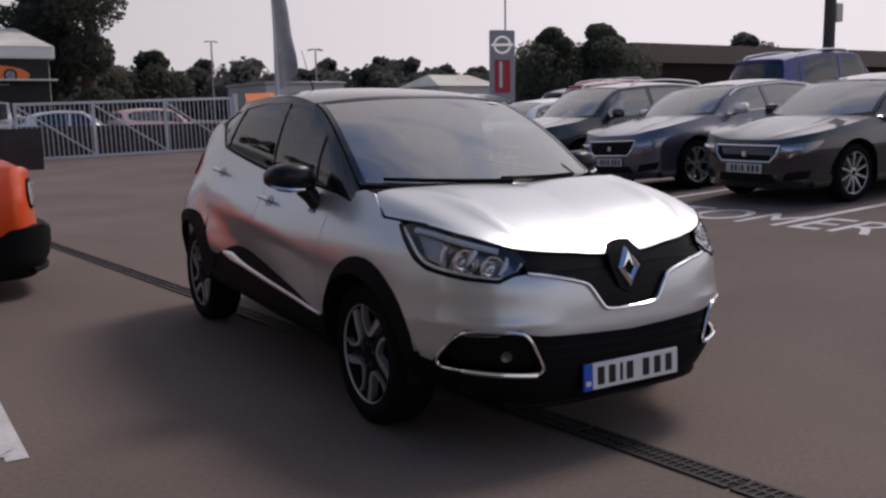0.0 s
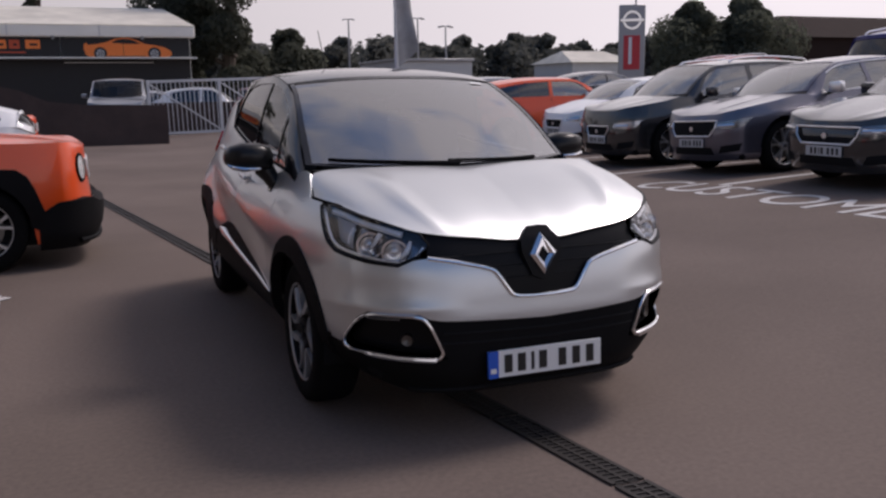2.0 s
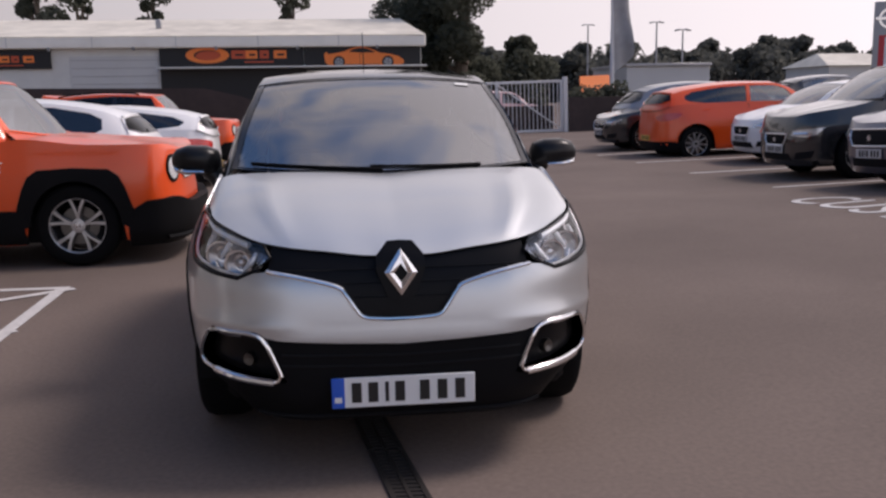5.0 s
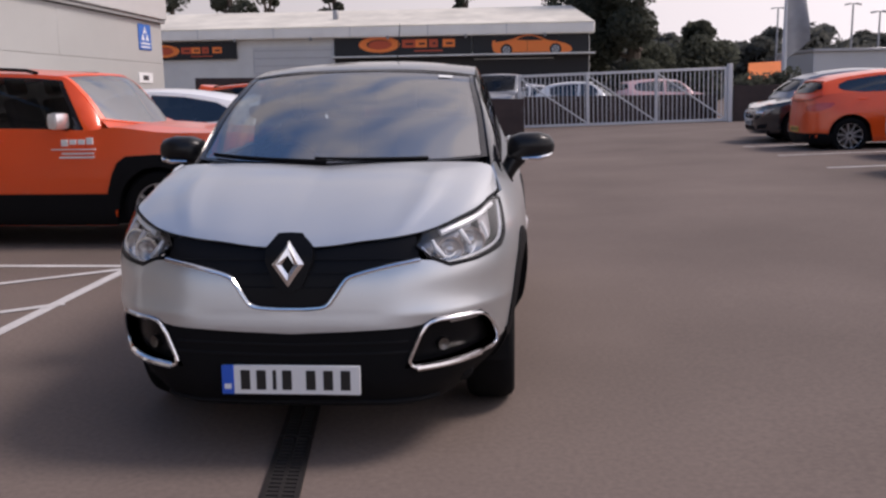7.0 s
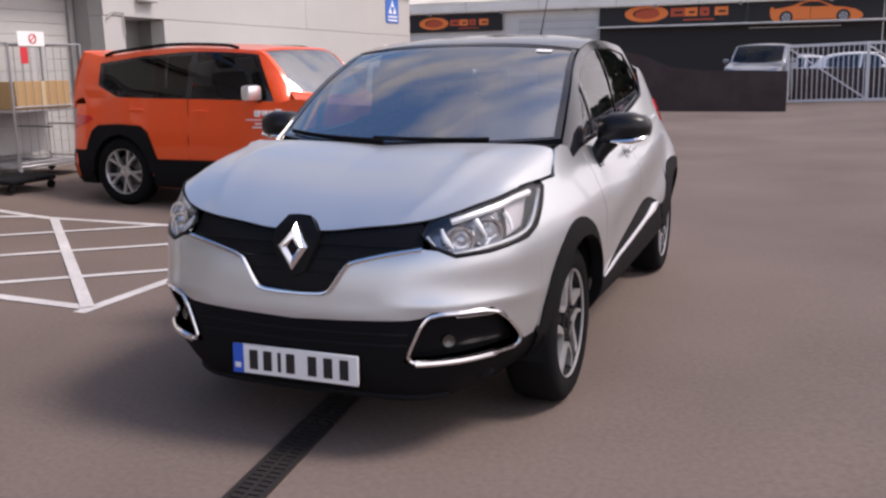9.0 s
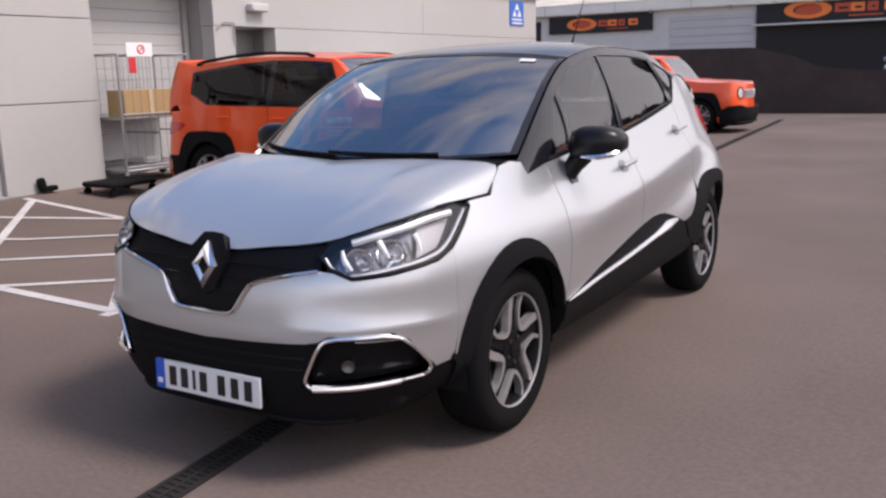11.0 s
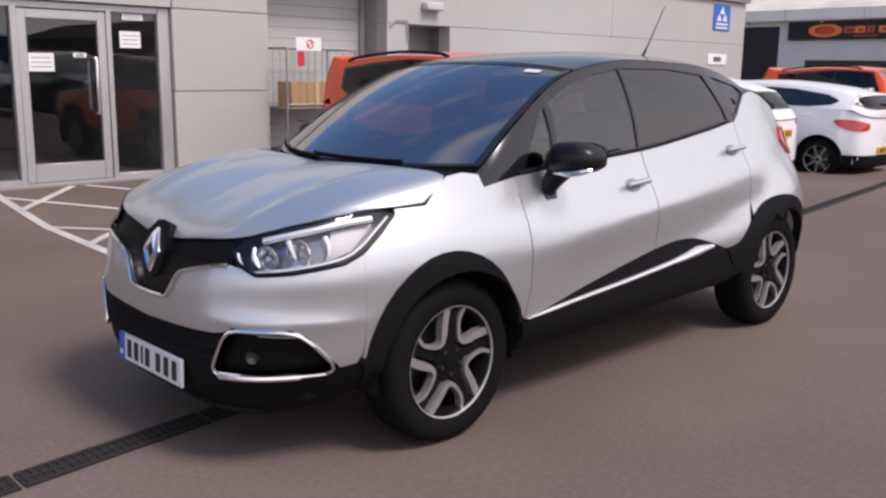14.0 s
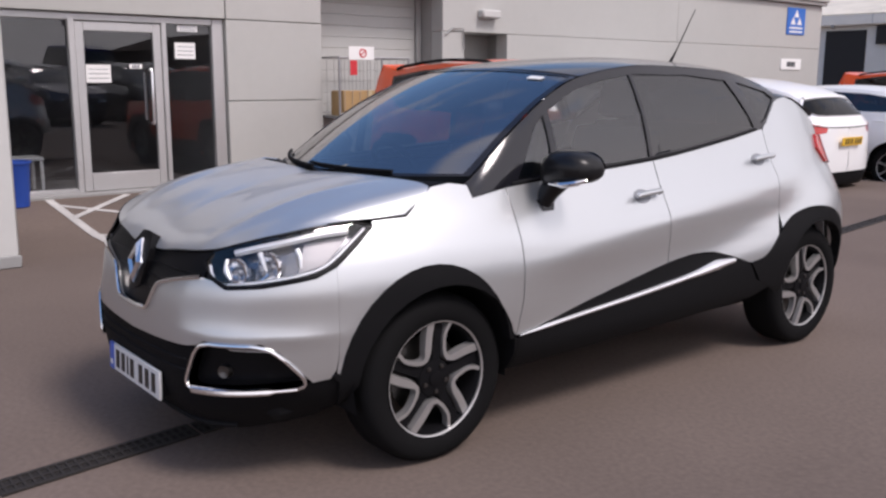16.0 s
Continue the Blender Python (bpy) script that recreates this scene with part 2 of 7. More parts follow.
def spun(profile, n=32, axis="z", closed=False):
    """Turns (radius, height) pairs about an axis."""
    prof = list(profile)
    v, f = [], []
    for i in range(n):
        a = 2 * math.pi * i / n
        for r, h in prof:
            p = (r * math.cos(a), r * math.sin(a), h)
            v.append(p if axis == "z" else (p[2], p[0], p[1]) if axis == "x" else (p[1], p[2], p[0]))
    m = len(prof)
    for i in range(n):
        j = (i + 1) % n
        for k in range(m if closed else m - 1):
            q = (k + 1) % m
            f.append((i * m + k, j * m + k, j * m + q, i * m + q))
    if not closed:
        for k, flip in ((0, True), (m - 1, False)):
            if prof[k][0] > 1e-4:
                ring = [i * m + k for i in range(n)]
                f.append(tuple(reversed(ring)) if flip else tuple(ring))
    return v, f


def tube(points, radius, n=8, flatten=None, cap=True):
    """A round or flattened bar along points. radius: a number or one for each point; flatten: (normal vector, factor)."""
    p = np.array(points, float)
    r = np.broadcast_to(np.asarray(radius, float), (len(p),))
    t = np.gradient(p, axis=0)
    t /= np.linalg.norm(t, axis=1)[:, None] + 1e-12
    up = np.array((0, 0, 1.0)) if abs(t[0][2]) < 0.9 else np.array((1.0, 0, 0))
    v, f = [], []
    a = np.cross(t[0], up)
    for i in range(len(p)):
        a = a - t[i] * (a @ t[i])
        a /= np.linalg.norm(a) + 1e-12
        b = np.cross(t[i], a)
        for k in range(n):
            w = 2 * math.pi * k / n
            d = a * math.cos(w) + b * math.sin(w)
            if flatten is not None:
                nn = np.asarray(flatten[0], float)
                d = d - nn * (d @ nn) * (1 - flatten[1])
            v.append(p[i] + r[i] * d)
    for i in range(len(p) - 1):
        for k in range(n):
            q = (k + 1) % n
            f.append((i * n + k, i * n + q, (i + 1) * n + q, (i + 1) * n + k))
    if cap:
        f += [tuple(reversed(range(n))), tuple(range((len(p) - 1) * n, len(p) * n))]
    return v, f


def slab(poly, z0, z1, bevel=0.0):
    """An upright prism over a plan polygon, counter-clockwise."""
    bm = bmesh.new()
    lo = [bm.verts.new((x, y, z0)) for x, y in poly]
    hi = [bm.verts.new((x, y, z1)) for x, y in poly]
    bm.faces.new(list(reversed(lo)))
    bm.faces.new(hi)
    for i in range(len(poly)):
        j = (i + 1) % len(poly)
        bm.faces.new((lo[i], lo[j], hi[j], hi[i]))
    bmesh.ops.recalc_face_normals(bm, faces=bm.faces[:])
    if bevel:
        bmesh.ops.bevel(bm, geom=bm.edges[:], offset=bevel, segments=1, affect="EDGES")
    bm.verts.index_update()
    g = [p.co[:] for p in bm.verts], [[p.index for p in q.verts] for q in bm.faces]
    bm.free()
    return g


def inside(poly, a, b):
    poly = np.asarray(poly, float)
    r = np.zeros(np.shape(a), bool)
    x0, y0 = poly[:, 0], poly[:, 1]
    x1, y1 = np.roll(x0, -1), np.roll(y0, -1)
    for i in range(len(poly)):
        if y0[i] != y1[i]:
            r ^= ((y0[i] > b) != (y1[i] > b)) & (a < (x1[i] - x0[i]) * (b - y0[i]) / (y1[i] - y0[i]) + x0[i])
    return r


def dense(poly, step, closed=True):
    out = []
    n = len(poly)
    for i in range(n if closed else n - 1):
        p, q = np.array(poly[i], float), np.array(poly[(i + 1) % n], float)
        k = max(1, int(math.ceil(np.linalg.norm(q - p) / step)))
        out += [tuple(p + (q - p) * j / k) for j in range(k)]
    if not closed:
        out.append(tuple(poly[-1]))
    return out


def lifted(lift, a, b, flip=False):
    e = 1e-3
    p = lift(a, b)
    n = np.cross(lift(a + e, b) - lift(a - e, b), lift(a, b + e) - lift(a, b - e))
    n /= np.linalg.norm(n, axis=-1)[..., None] + 1e-15
    return p, -n if flip else n


def sheet(lift, poly, holes=(), step=0.05, off=0.0, rim=0.012, flip=False):
    """A curved panel: the polygon in the surface's own two coordinates, lifted onto it, its edges turned in by rim."""
    loops = [dense(poly, step)] + [dense(h, step) for h in holes]
    pts, edges = [], []
    for lp in loops:
        k = len(pts)
        pts += lp
        edges += [(k + i, k + (i + 1) % len(lp)) for i in range(len(lp))]
    border = np.array(pts)
    lo, hi = border.min(0), border.max(0)
    ga, gb = np.meshgrid(np.arange(lo[0] + step / 2, hi[0], step), np.arange(lo[1] + step / 2, hi[1], step), indexing="ij")
    ga, gb = ga.ravel(), gb.ravel()
    ok = inside(loops[0], ga, gb)
    for h in loops[1:]:
        ok &= ~inside(h, ga, gb)
    ga, gb = ga[ok], gb[ok]
    if len(ga):
        d = np.min((ga[:, None] - border[None, :, 0]) ** 2 + (gb[:, None] - border[None, :, 1]) ** 2, axis=1)
        ga, gb = ga[d > (0.5 * step) ** 2], gb[d > (0.5 * step) ** 2]
    allp = [Vector(p) for p in pts] + [Vector((x, y)) for x, y in zip(ga, gb)]
    ov, _, of, *_ = delaunay_2d_cdt(allp, edges, [], 0, 1e-7)
    uv = np.array([p[:] for p in ov])
    tri = np.array([q[:3] for q in of])
    c = uv[tri].mean(1)
    ok = inside(loops[0], c[:, 0], c[:, 1])
    for h in loops[1:]:
        ok &= ~inside(h, c[:, 0], c[:, 1])
    tri = tri[ok]
    used = np.unique(tri)
    back = -np.ones(len(uv), int)
    back[used] = np.arange(len(used))
    tri, uv = back[tri], uv[used]
    v, n = lifted(lift, uv[:, 0], uv[:, 1], flip)
    v = v + n * off
    f = [tuple(reversed(q)) if flip else tuple(q) for q in tri.tolist()]
    if rim:
        count = {}
        for q in f:
            for i in range(3):
                e = (q[i], q[(i + 1) % 3])
                count[e] = 1
        rimmed = [e for e in count if (e[1], e[0]) not in count]
        vs, ns, k = [v], [n], len(v)
        extra = []
        for i, j in rimmed:
            d = v[j] - v[i]
            side = np.cross(d, n[i])
            side /= np.linalg.norm(side) + 1e-15
            extra += [v[i], v[j], v[j] - n[j] * rim, v[i] - n[i] * rim]
            ns.append(np.repeat(side[None], 4, 0))
            f.append((k + 3, k + 2, k + 1, k) if False else (k + 1, k, k + 3, k + 2))
            k += 4
        if extra:
            v, n = np.vstack([v, np.array(extra)]), np.vstack(ns)
    return v, f, n


def joined(*geos):
    """Joins panels and keeps their normals."""
    v, f, n, k = [], [], [], 0
    for g in geos:
        v.append(g[0])
        n.append(g[2])
        f += [tuple(i + k for i in q) for q in g[1]]
        k += len(g[0])
    return np.vstack(v), f, np.vstack(n)


def strip(lift, line, radius, off=0.0, n=8, flat=1.0, flip=False):
    """A trim bar along a line on a surface."""
    q = np.array(line, float)
    p, nn = lifted(lift, q[:, 0], q[:, 1], flip)
    return tube(p + nn * off, radius, n)


def text_geo(words, size, depth=0.002):
    cu = bpy.data.curves.new("letters", "FONT")
    cu.body, cu.size, cu.extrude, cu.align_x, cu.align_y = words, size, depth, "CENTER", "CENTER"
    ob = bpy.data.objects.new("letters", cu)
    scene.collection.objects.link(ob)
    me = bpy.data.meshes.new_from_object(ob.evaluated_get(bpy.context.evaluated_depsgraph_get()))
    g = [p.co[:] for p in me.vertices], [tuple(q.vertices) for q in me.polygons]
    bpy.data.objects.remove(ob)
    bpy.data.curves.remove(cu)
    bpy.data.meshes.remove(me)
    return g
# ---- smooth curves and car surfaces ----
def interp(knots):
    """A monotone smooth curve through (x, value) knots."""
    k = np.array(knots, float)
    x, v = k[:, 0], k[:, 1]
    h = np.diff(x)
    d = np.diff(v) / h
    m = np.zeros(len(x))
    m[0], m[-1] = d[0], d[-1]
    for i in range(1, len(x) - 1):
        if d[i - 1] * d[i] > 0:
            w1, w2 = 2 * h[i] + h[i - 1], h[i] + 2 * h[i - 1]
            m[i] = (w1 + w2) / (w1 / d[i - 1] + w2 / d[i])

    def f(q):
        q = np.clip(np.asarray(q, float), x[0], x[-1])
        i = np.clip(np.searchsorted(x, q) - 1, 0, len(x) - 2)
        t = (q - x[i]) / h[i]
        return ((1 + 2 * t) * (1 - t) ** 2 * v[i] + t * (1 - t) ** 2 * h[i] * m[i]
                + t * t * (3 - 2 * t) * v[i + 1] + t * t * (t - 1) * h[i] * m[i + 1])
    return f


def sweep(points, n=160):
    """n points evenly along a smooth curve through the given ones."""
    p = np.array(points, float)
    p = np.vstack([2 * p[0] - p[1], p, 2 * p[-1] - p[-2]])
    out = []
    for i in range(1, len(p) - 2):
        t = np.linspace(0, 1, 24, endpoint=False)[:, None]
        a, b, c, d = p[i - 1:i + 3]
        out.append(0.5 * (2 * b + (c - a) * t + (2 * a - 5 * b + 4 * c - d) * t ** 2 + (3 * b - a - 3 * c + d) * t ** 3))
    out = np.vstack(out + [p[-2:-1]])
    s = np.r_[0, np.cumsum(np.linalg.norm(np.diff(out, axis=0), axis=1))]
    q = np.linspace(0, s[-1], n)
    return np.stack([np.interp(q, s, out[:, k]) for k in range(out.shape[1])], 1)


def step01(q, a, b):
    t = np.clip((np.asarray(q, float) - a) / (b - a), 0, 1)
    return t * t * (3 - 2 * t)


class Shell:
    """One half of a car's skin below the windows: place(s, z), s metres along its outline in plan from the nose's middle."""

    def __init__(self, plan, front, side, rear, wf, wr, sculpt=None, nose=None):
        self.line = sweep(plan, 400)
        self.s = np.r_[0, np.cumsum(np.linalg.norm(np.diff(self.line, axis=0), axis=1))]
        t = np.gradient(self.line, axis=0)
        t /= np.linalg.norm(t, axis=1)[:, None]
        self.n = np.stack([-t[:, 1], t[:, 0]], 1) * -1
        self.n[0] = (0, -1)
        self.prof = [interp(front), interp(side), interp(rear)]
        self.wf, self.wr, self.sculpt, self.nose = wf, wr, sculpt, nose
        mid = (self.line[:, 0] > 0.55 * self.line[:, 0].max())
        self.ys, self.ss = self.line[mid, 1], self.s[mid]

    def at_y(self, y):
        """s on the flank at the plan's y."""
        return np.interp(y, self.ys, self.ss)

    def place(self, s, z):
        s, z = np.asarray(s, float), np.asarray(z, float)
        sign = np.where(s < 0, -1.0, 1.0)
        a = np.abs(s)
        px, py = np.interp(a, self.s, self.line[:, 0]), np.interp(a, self.s, self.line[:, 1])
        nx, ny = np.interp(a, self.s, self.n[:, 0]), np.interp(a, self.s, self.n[:, 1])
        f, r = 1 - step01(a, *self.wf), step01(a, *self.wr)
        inset = f * self.prof[0](z) + r * self.prof[2](z) + (1 - f - r) * self.prof[1](z)
        if self.sculpt:
            inset = inset + self.sculpt(py, z, 1 - f - r)
        if self.nose:
            inset = inset + self.nose(a, z)
        return np.stack([sign * np.maximum(px - nx * inset, 0), py - ny * inset, z], -1)


class Cabin:
    """The part of a car above its belt line, over a Shell."""

    def __init__(self, shell, belt, rail_z, rail_x, roof, cowl, header, tail, bulge=0.02):
        self.shell, self.bulge, self.tuck = shell, bulge, 0.16
        self.zb, self.zr, self.xr, self.zc = interp(belt), interp(rail_z), interp(rail_x), interp(roof)
        self.y0, self.cowl, self.header, self.tail = belt[0][0], cowl, header, tail

    def flank(self, y, z):
        y, z = np.asarray(y, float), np.asarray(z, float)
        zb, zr = self.zb(y), self.zr(y)
        q = self.shell.place(self.shell.at_y(y), zb)
        h = (z - zb) / np.maximum(zr - zb, 0.02)
        x = q[..., 0] + (self.xr(y) - q[..., 0]) * h + self.bulge * 4 * h * (1 - h) * np.clip((zr - zb) / 0.3, 0, 1)
        return np.stack([x, y, z], -1)

    def screen(self, u, v):
        u, v = np.asarray(u, float), np.asarray(v, float)
        ye = self.y0 + 0.05 + (self.header[2] - self.y0 - 0.05) * v
        xe, ze = self.xr(ye) - 0.012, self.zr(ye) + 0.002
        yc = self.cowl[0] + (self.header[0] - self.cowl[0]) * v
        zc = self.cowl[1] + (self.header[1] - self.cowl[1]) * v + 0.035 * 4 * v * (1 - v)
        w = np.abs(u) ** 2.2
        return np.stack([u * xe, yc + (ye - yc) * w, zc + (ze - zc) * w], -1)

    def roof(self, u, v):
        u, v = np.asarray(u, float), np.asarray(v, float)
        ye = self.header[2] + (self.tail[0] - self.header[2]) * v
        yc = self.header[0] + (self.tail[0] + 0.05 - self.header[0]) * v
        xe, ze, zc = self.xr(ye) - 0.004, self.zr(ye) + 0.004, self.zc(yc)
        w = np.abs(u) ** 2.4
        return np.stack([u * xe, yc + (ye - yc) * w, zc + (ze - zc) * w], -1)

    def back(self, u, v):
        """v 0 at the roof's rear edge, 1 at the shell's top."""
        u, v = np.asarray(u, float), np.asarray(v, float)
        top = self.roof(u, np.ones_like(v))
        zt = self.tail[2]
        x1 = u * self.tail[3]
        low = np.stack([x1, self.tail[1] - self.tuck * np.abs(u) ** 3, np.full_like(x1, zt)], -1)
        w = v[..., None]
        bow = np.stack([0 * u, 0.05 * 4 * v * (1 - v), 0 * u], -1)
        return top + (low - top) * w + bow


def wheel_geo(radius, rim, width, spokes, style="loop"):
    """Tyre, rim, spokes and brake disc; the outer face looks to +x, centre at 0."""
    w = width / 2
    rr = rim
    tyre = spun([(rr, -w * 0.86), (rr + 0.02, -w * 0.98), (radius - 0.035, -w), (radius - 0.012, -w * 0.86), (radius, -w * 0.55), (radius, w * 0.55), (radius - 0.012, w * 0.86),
                 (radius - 0.035, w), (rr + 0.02, w * 0.98), (rr, w * 0.86)], 48, "x", closed=True)
    barrel = spun([(rr + 0.004, -w * 0.9), (rr - 0.012, -w * 0.7), (rr - 0.02, 0), (rr - 0.014, w * 0.6), (rr - 0.004, w * 0.86), (rr + 0.004, w * 0.93), (rr + 0.006, w * 0.86)], 48, "x")
    barrel = barrel[0], [q for q in barrel[1] if len(q) == 4]
    lip = spun([(rr - 0.005, w * 0.80), (rr - 0.004, w * 0.9), (rr + 0.002, w * 0.93), (rr + 0.003, w * 0.88)], 48, "x")
    lip = lip[0], [q for q in lip[1] if len(q) == 4]
    disc = spun([(rr * 0.70, w * 0.05), (rr * 0.70, w * 0.12), (rr * 0.35, w * 0.12), (rr * 0.33, w * 0.2), (0.0, w * 0.2)], 32, "x")
    return tyre, barrel, lip, disc


def flat_bar(pts, half, x, drop):
    """A bar with a flat face in the wheel's plane; pts are (y, z)."""
    p = np.array(pts, float)
    t = np.gradient(p, axis=0)
    t /= np.linalg.norm(t, axis=1)[:, None]
    nrm = np.stack([-t[:, 1], t[:, 0]], 1)
    h = np.broadcast_to(np.asarray(half, float), (len(p),))[:, None]
    xs = np.broadcast_to(np.asarray(x, float), (len(p),))
    v, f = [], []
    for i in range(len(p)):
        a, b, c, d = p[i] + nrm[i] * h[i] * 0.85, p[i] - nrm[i] * h[i] * 0.85, p[i] - nrm[i] * h[i] * 1.15, p[i] + nrm[i] * h[i] * 1.15
        v += [(xs[i], *a), (xs[i], *b), (xs[i] - drop, *c), (xs[i] - drop, *d)]
    for i in range(len(p) - 1):
        k = 4 * i
        for j in range(4):
            q = (j + 1) % 4
            f.append((k + j, k + 4 + j, k + 4 + q, k + q))
    k = 4 * (len(p) - 1)
    f += [(0, 1, 2, 3), (k + 3, k + 2, k + 1, k)]
    return v, [tuple(reversed(q)) for q in f]


def rounded_loft(sections, n=18, power=2.8):
    """A closed skin through rounded sections (x, y, z, half depth, half height) along x."""
    v, f = [], []
    for x, y, z, hy, hz in sections:
        for k in range(n):
            c, s = math.cos(2 * math.pi * k / n), math.sin(2 * math.pi * k / n)
            v.append((x, y + hy * math.copysign(abs(c) ** (2 / power), c), z + hz * math.copysign(abs(s) ** (2 / power), s)))
    for i in range(len(sections) - 1):
        for k in range(n):
            q = (k + 1) % n
            f.append((i * n + k, i * n + q, (i + 1) * n + q, (i + 1) * n + k))
    f += [tuple(reversed(range(n))), tuple(range((len(sections) - 1) * n, len(sections) * n))]
    return v, [tuple(reversed(q)) for q in f]


def polar(r, deg):
    return r * math.cos(radians(deg)), r * math.sin(radians(deg))


def add_wheel(car, x, y, radius, rim, width, style, face, turn=0.0, dark=None):
    """A wheel under a car, with its tyre, rim, spokes, disc and cap. x: its outer face; sign of x gives the side."""
    tyre, barrel, lip, disc = wheel_geo(radius, rim, width, 5)
    side = 1 if x > 0 else -1
    m = pose(x - side * width / 2 * 0.93, y, radius, 0, 0, 0 if side > 0 else 180) @ pose(0, 0, 0, turn, 0, 0)
    w = part("wheel", moved(tyre, m), RUBBER, car, "black rubber tyre on an alloy rim")
    part("rim", moved(barrel, m), dark or ALLOY_DARK, w)
    part("rim_lip", moved(lip, m), face, w)
    part("brake_disc", moved(disc, m), STEEL, w)
    xf = width / 2 * 0.82
    if style == "loop":
        for i in range(5):
            a0 = 72 * i
            base = flat_bar(sweep([polar(0.035, a0 - 8), polar(0.10, a0 - 8), polar(rim * 0.98, a0 - 9)], 8), [0.022] * 8, xf - 0.012, 0.03)
            part("spoke_base", moved(base, m), ALLOY_DARK, w)
            loop = sweep([polar(rim * 0.985, a0 + 4), polar(rim * 0.72, a0 + 10), polar(rim * 0.48, a0 + 19), polar(rim * 0.41, a0 + 34), polar(rim * 0.52, a0 + 49),
                          polar(rim * 0.76, a0 + 55), polar(rim * 0.985, a0 + 51)], 24)
            part("spoke", moved(flat_bar(loop, np.interp(np.linspace(0, 1, 24), [0, 0.35, 0.5, 0.7, 1], [0.019, 0.017, 0.010, 0.008, 0.0085]), xf, 0.03), m), face, w)
        hub = spun([(0.075, xf - 0.03), (0.072, xf - 0.008), (0.03, xf - 0.004), (0.0, xf - 0.004)], 24, "x")
        part("hub", moved(hub, m), ALLOY_DARK, w)
        for i in range(5):
            yb, zb = polar(0.052, 72 * i + 36)
            part("wheel_bolt", moved(spun([(0.009, xf - 0.012), (0.009, xf + 0.001), (0.0, xf + 0.003)], 8, "x"), m @ pose(0, yb, zb)), STEEL, w)
    else:
        n = {"five": 5, "ten": 10, "seven": 7}[style]
        for i in range(n):
            a0 = 360 / n * i
            d = 9 if style == "five" else 0
            for sgn in ((-1, 1) if d else (0,)):
                bar = [polar(0.05, a0), polar(rim * 0.55, a0 + sgn * d * 0.8), polar(rim * 0.985, a0 + sgn * d * 1.5)]
                part("spoke", moved(flat_bar(sweep(bar, 5), [0.014, 0.013, 0.012, 0.013, 0.015], [xf - 0.012, xf - 0.006, xf, xf, xf], 0.03), m), face, w)
        hub = spun([(0.065, xf - 0.03), (0.06, xf - 0.008), (0.03, xf - 0.004), (0.0, xf - 0.002)], 20, "x")
        part("hub", moved(hub, m), face, w)
    cap = spun([(0.03, xf - 0.006), (0.029, xf + 0.001), (0.0, xf + 0.003)], 20, "x")
    part("centre_cap", moved(cap, m), dark or ALLOY_DARK, w)
    return w


def seat(parent, x, y, z, mat, name="seat"):
    s = part(name, block(x - 0.25, x + 0.25, y - 0.25, y + 0.25, z, z + 0.18, 0.05, 2), mat, parent)
    b = moved(block(-0.25, 0.25, -0.06, 0.06, 0, 0.60, 0.05, 2), pose(x, y + 0.24, z + 0.12, -14))
    part("seat_back", b, mat, s)
    part("headrest", moved(block(-0.13, 0.13, -0.045, 0.045, 0.64, 0.83, 0.04, 2), pose(x, y + 0.24, z + 0.12, -14)), mat, s)
    return s


def add_plate(car, m, face, band=True, bars=7):
    """A number plate with plain bars for its characters; m looks along its -y."""
    p = part("number_plate", moved(block(-0.26, 0.26, -0.006, 0.006, -0.0555, 0.0555, 0.003), m), face, car, "number plate with black bars")
    if band:
        part("plate_band", moved(block(-0.262, -0.215, -0.0085, 0.004, -0.0555, 0.0555, 0.002), m), BLUE_PLASTIC, p)
        part("band_mark", moved(block(-0.252, -0.226, -0.0095, 0, -0.035, -0.015, 0.001), m), WHITE_PLASTIC, p)
    xs = [-0.172, -0.112, -0.062, -0.015, 0.075, 0.14, 0.205]
    for i in range(bars):
        w = 0.007 if i == 2 else 0.018
        part("character_bar", moved(block(xs[i] - w, xs[i] + w, -0.0085, 0, -0.037, 0.037, 0.001), m), INK, p)
    return p

# ---- the ground ----
def drain_x(y):
    return -0.14 - 0.135 * y if y < 12 else -1.76 - 0.08 * (y - 12)


def ground_z(x, y):
    """The yard falls gently from the row of parked cars towards the drain."""
    f = min(max(1 - (y - 5) / 8, 0.56), 1.0)
    r = min(max((x - 1.6) / 5.3, 0.0), 1.25)
    apron = 0.15 * min(max((-5.2 - x) / 2.0, 0.0), 1.0)
    return 0.30 * f * r * (1.15 - 0.15 * r) + 0.06 * min(max(x - 9.0, 0.0), 14.0) + apron


ASPHALT = material("asphalt", (0.150, 0.117, 0.101), 0.9, vary=0.30, scale=40, bump=0.4, bscale=240, stain=0.40, sscale=0.40, spec=0.18)


def ground():
    xs = np.concatenate([np.linspace(-1500, -60, 8), np.linspace(-40, -14, 8), np.arange(-12, 16, 0.4), np.linspace(18, 60, 10), np.linspace(90, 1500, 8)])
    ys = np.concatenate([np.linspace(-1500, -40, 8), np.linspace(-25, -8, 6), np.arange(-7, 24, 0.5), np.linspace(26, 80, 12), np.linspace(120, 3000, 10)])
    v = [(x, y, ground_z(x, y)) for x in xs for y in ys]
    m = len(ys)
    f = [(i * m + j, (i + 1) * m + j, (i + 1) * m + j + 1, i * m + j + 1) for i in range(len(xs) - 1) for j in range(m - 1)]
    ob = mesh_ob("ground", (v, f), ASPHALT)
    return tagged(ob, "worn brown-grey asphalt car park surface", "ground", kind="structure")


ground()


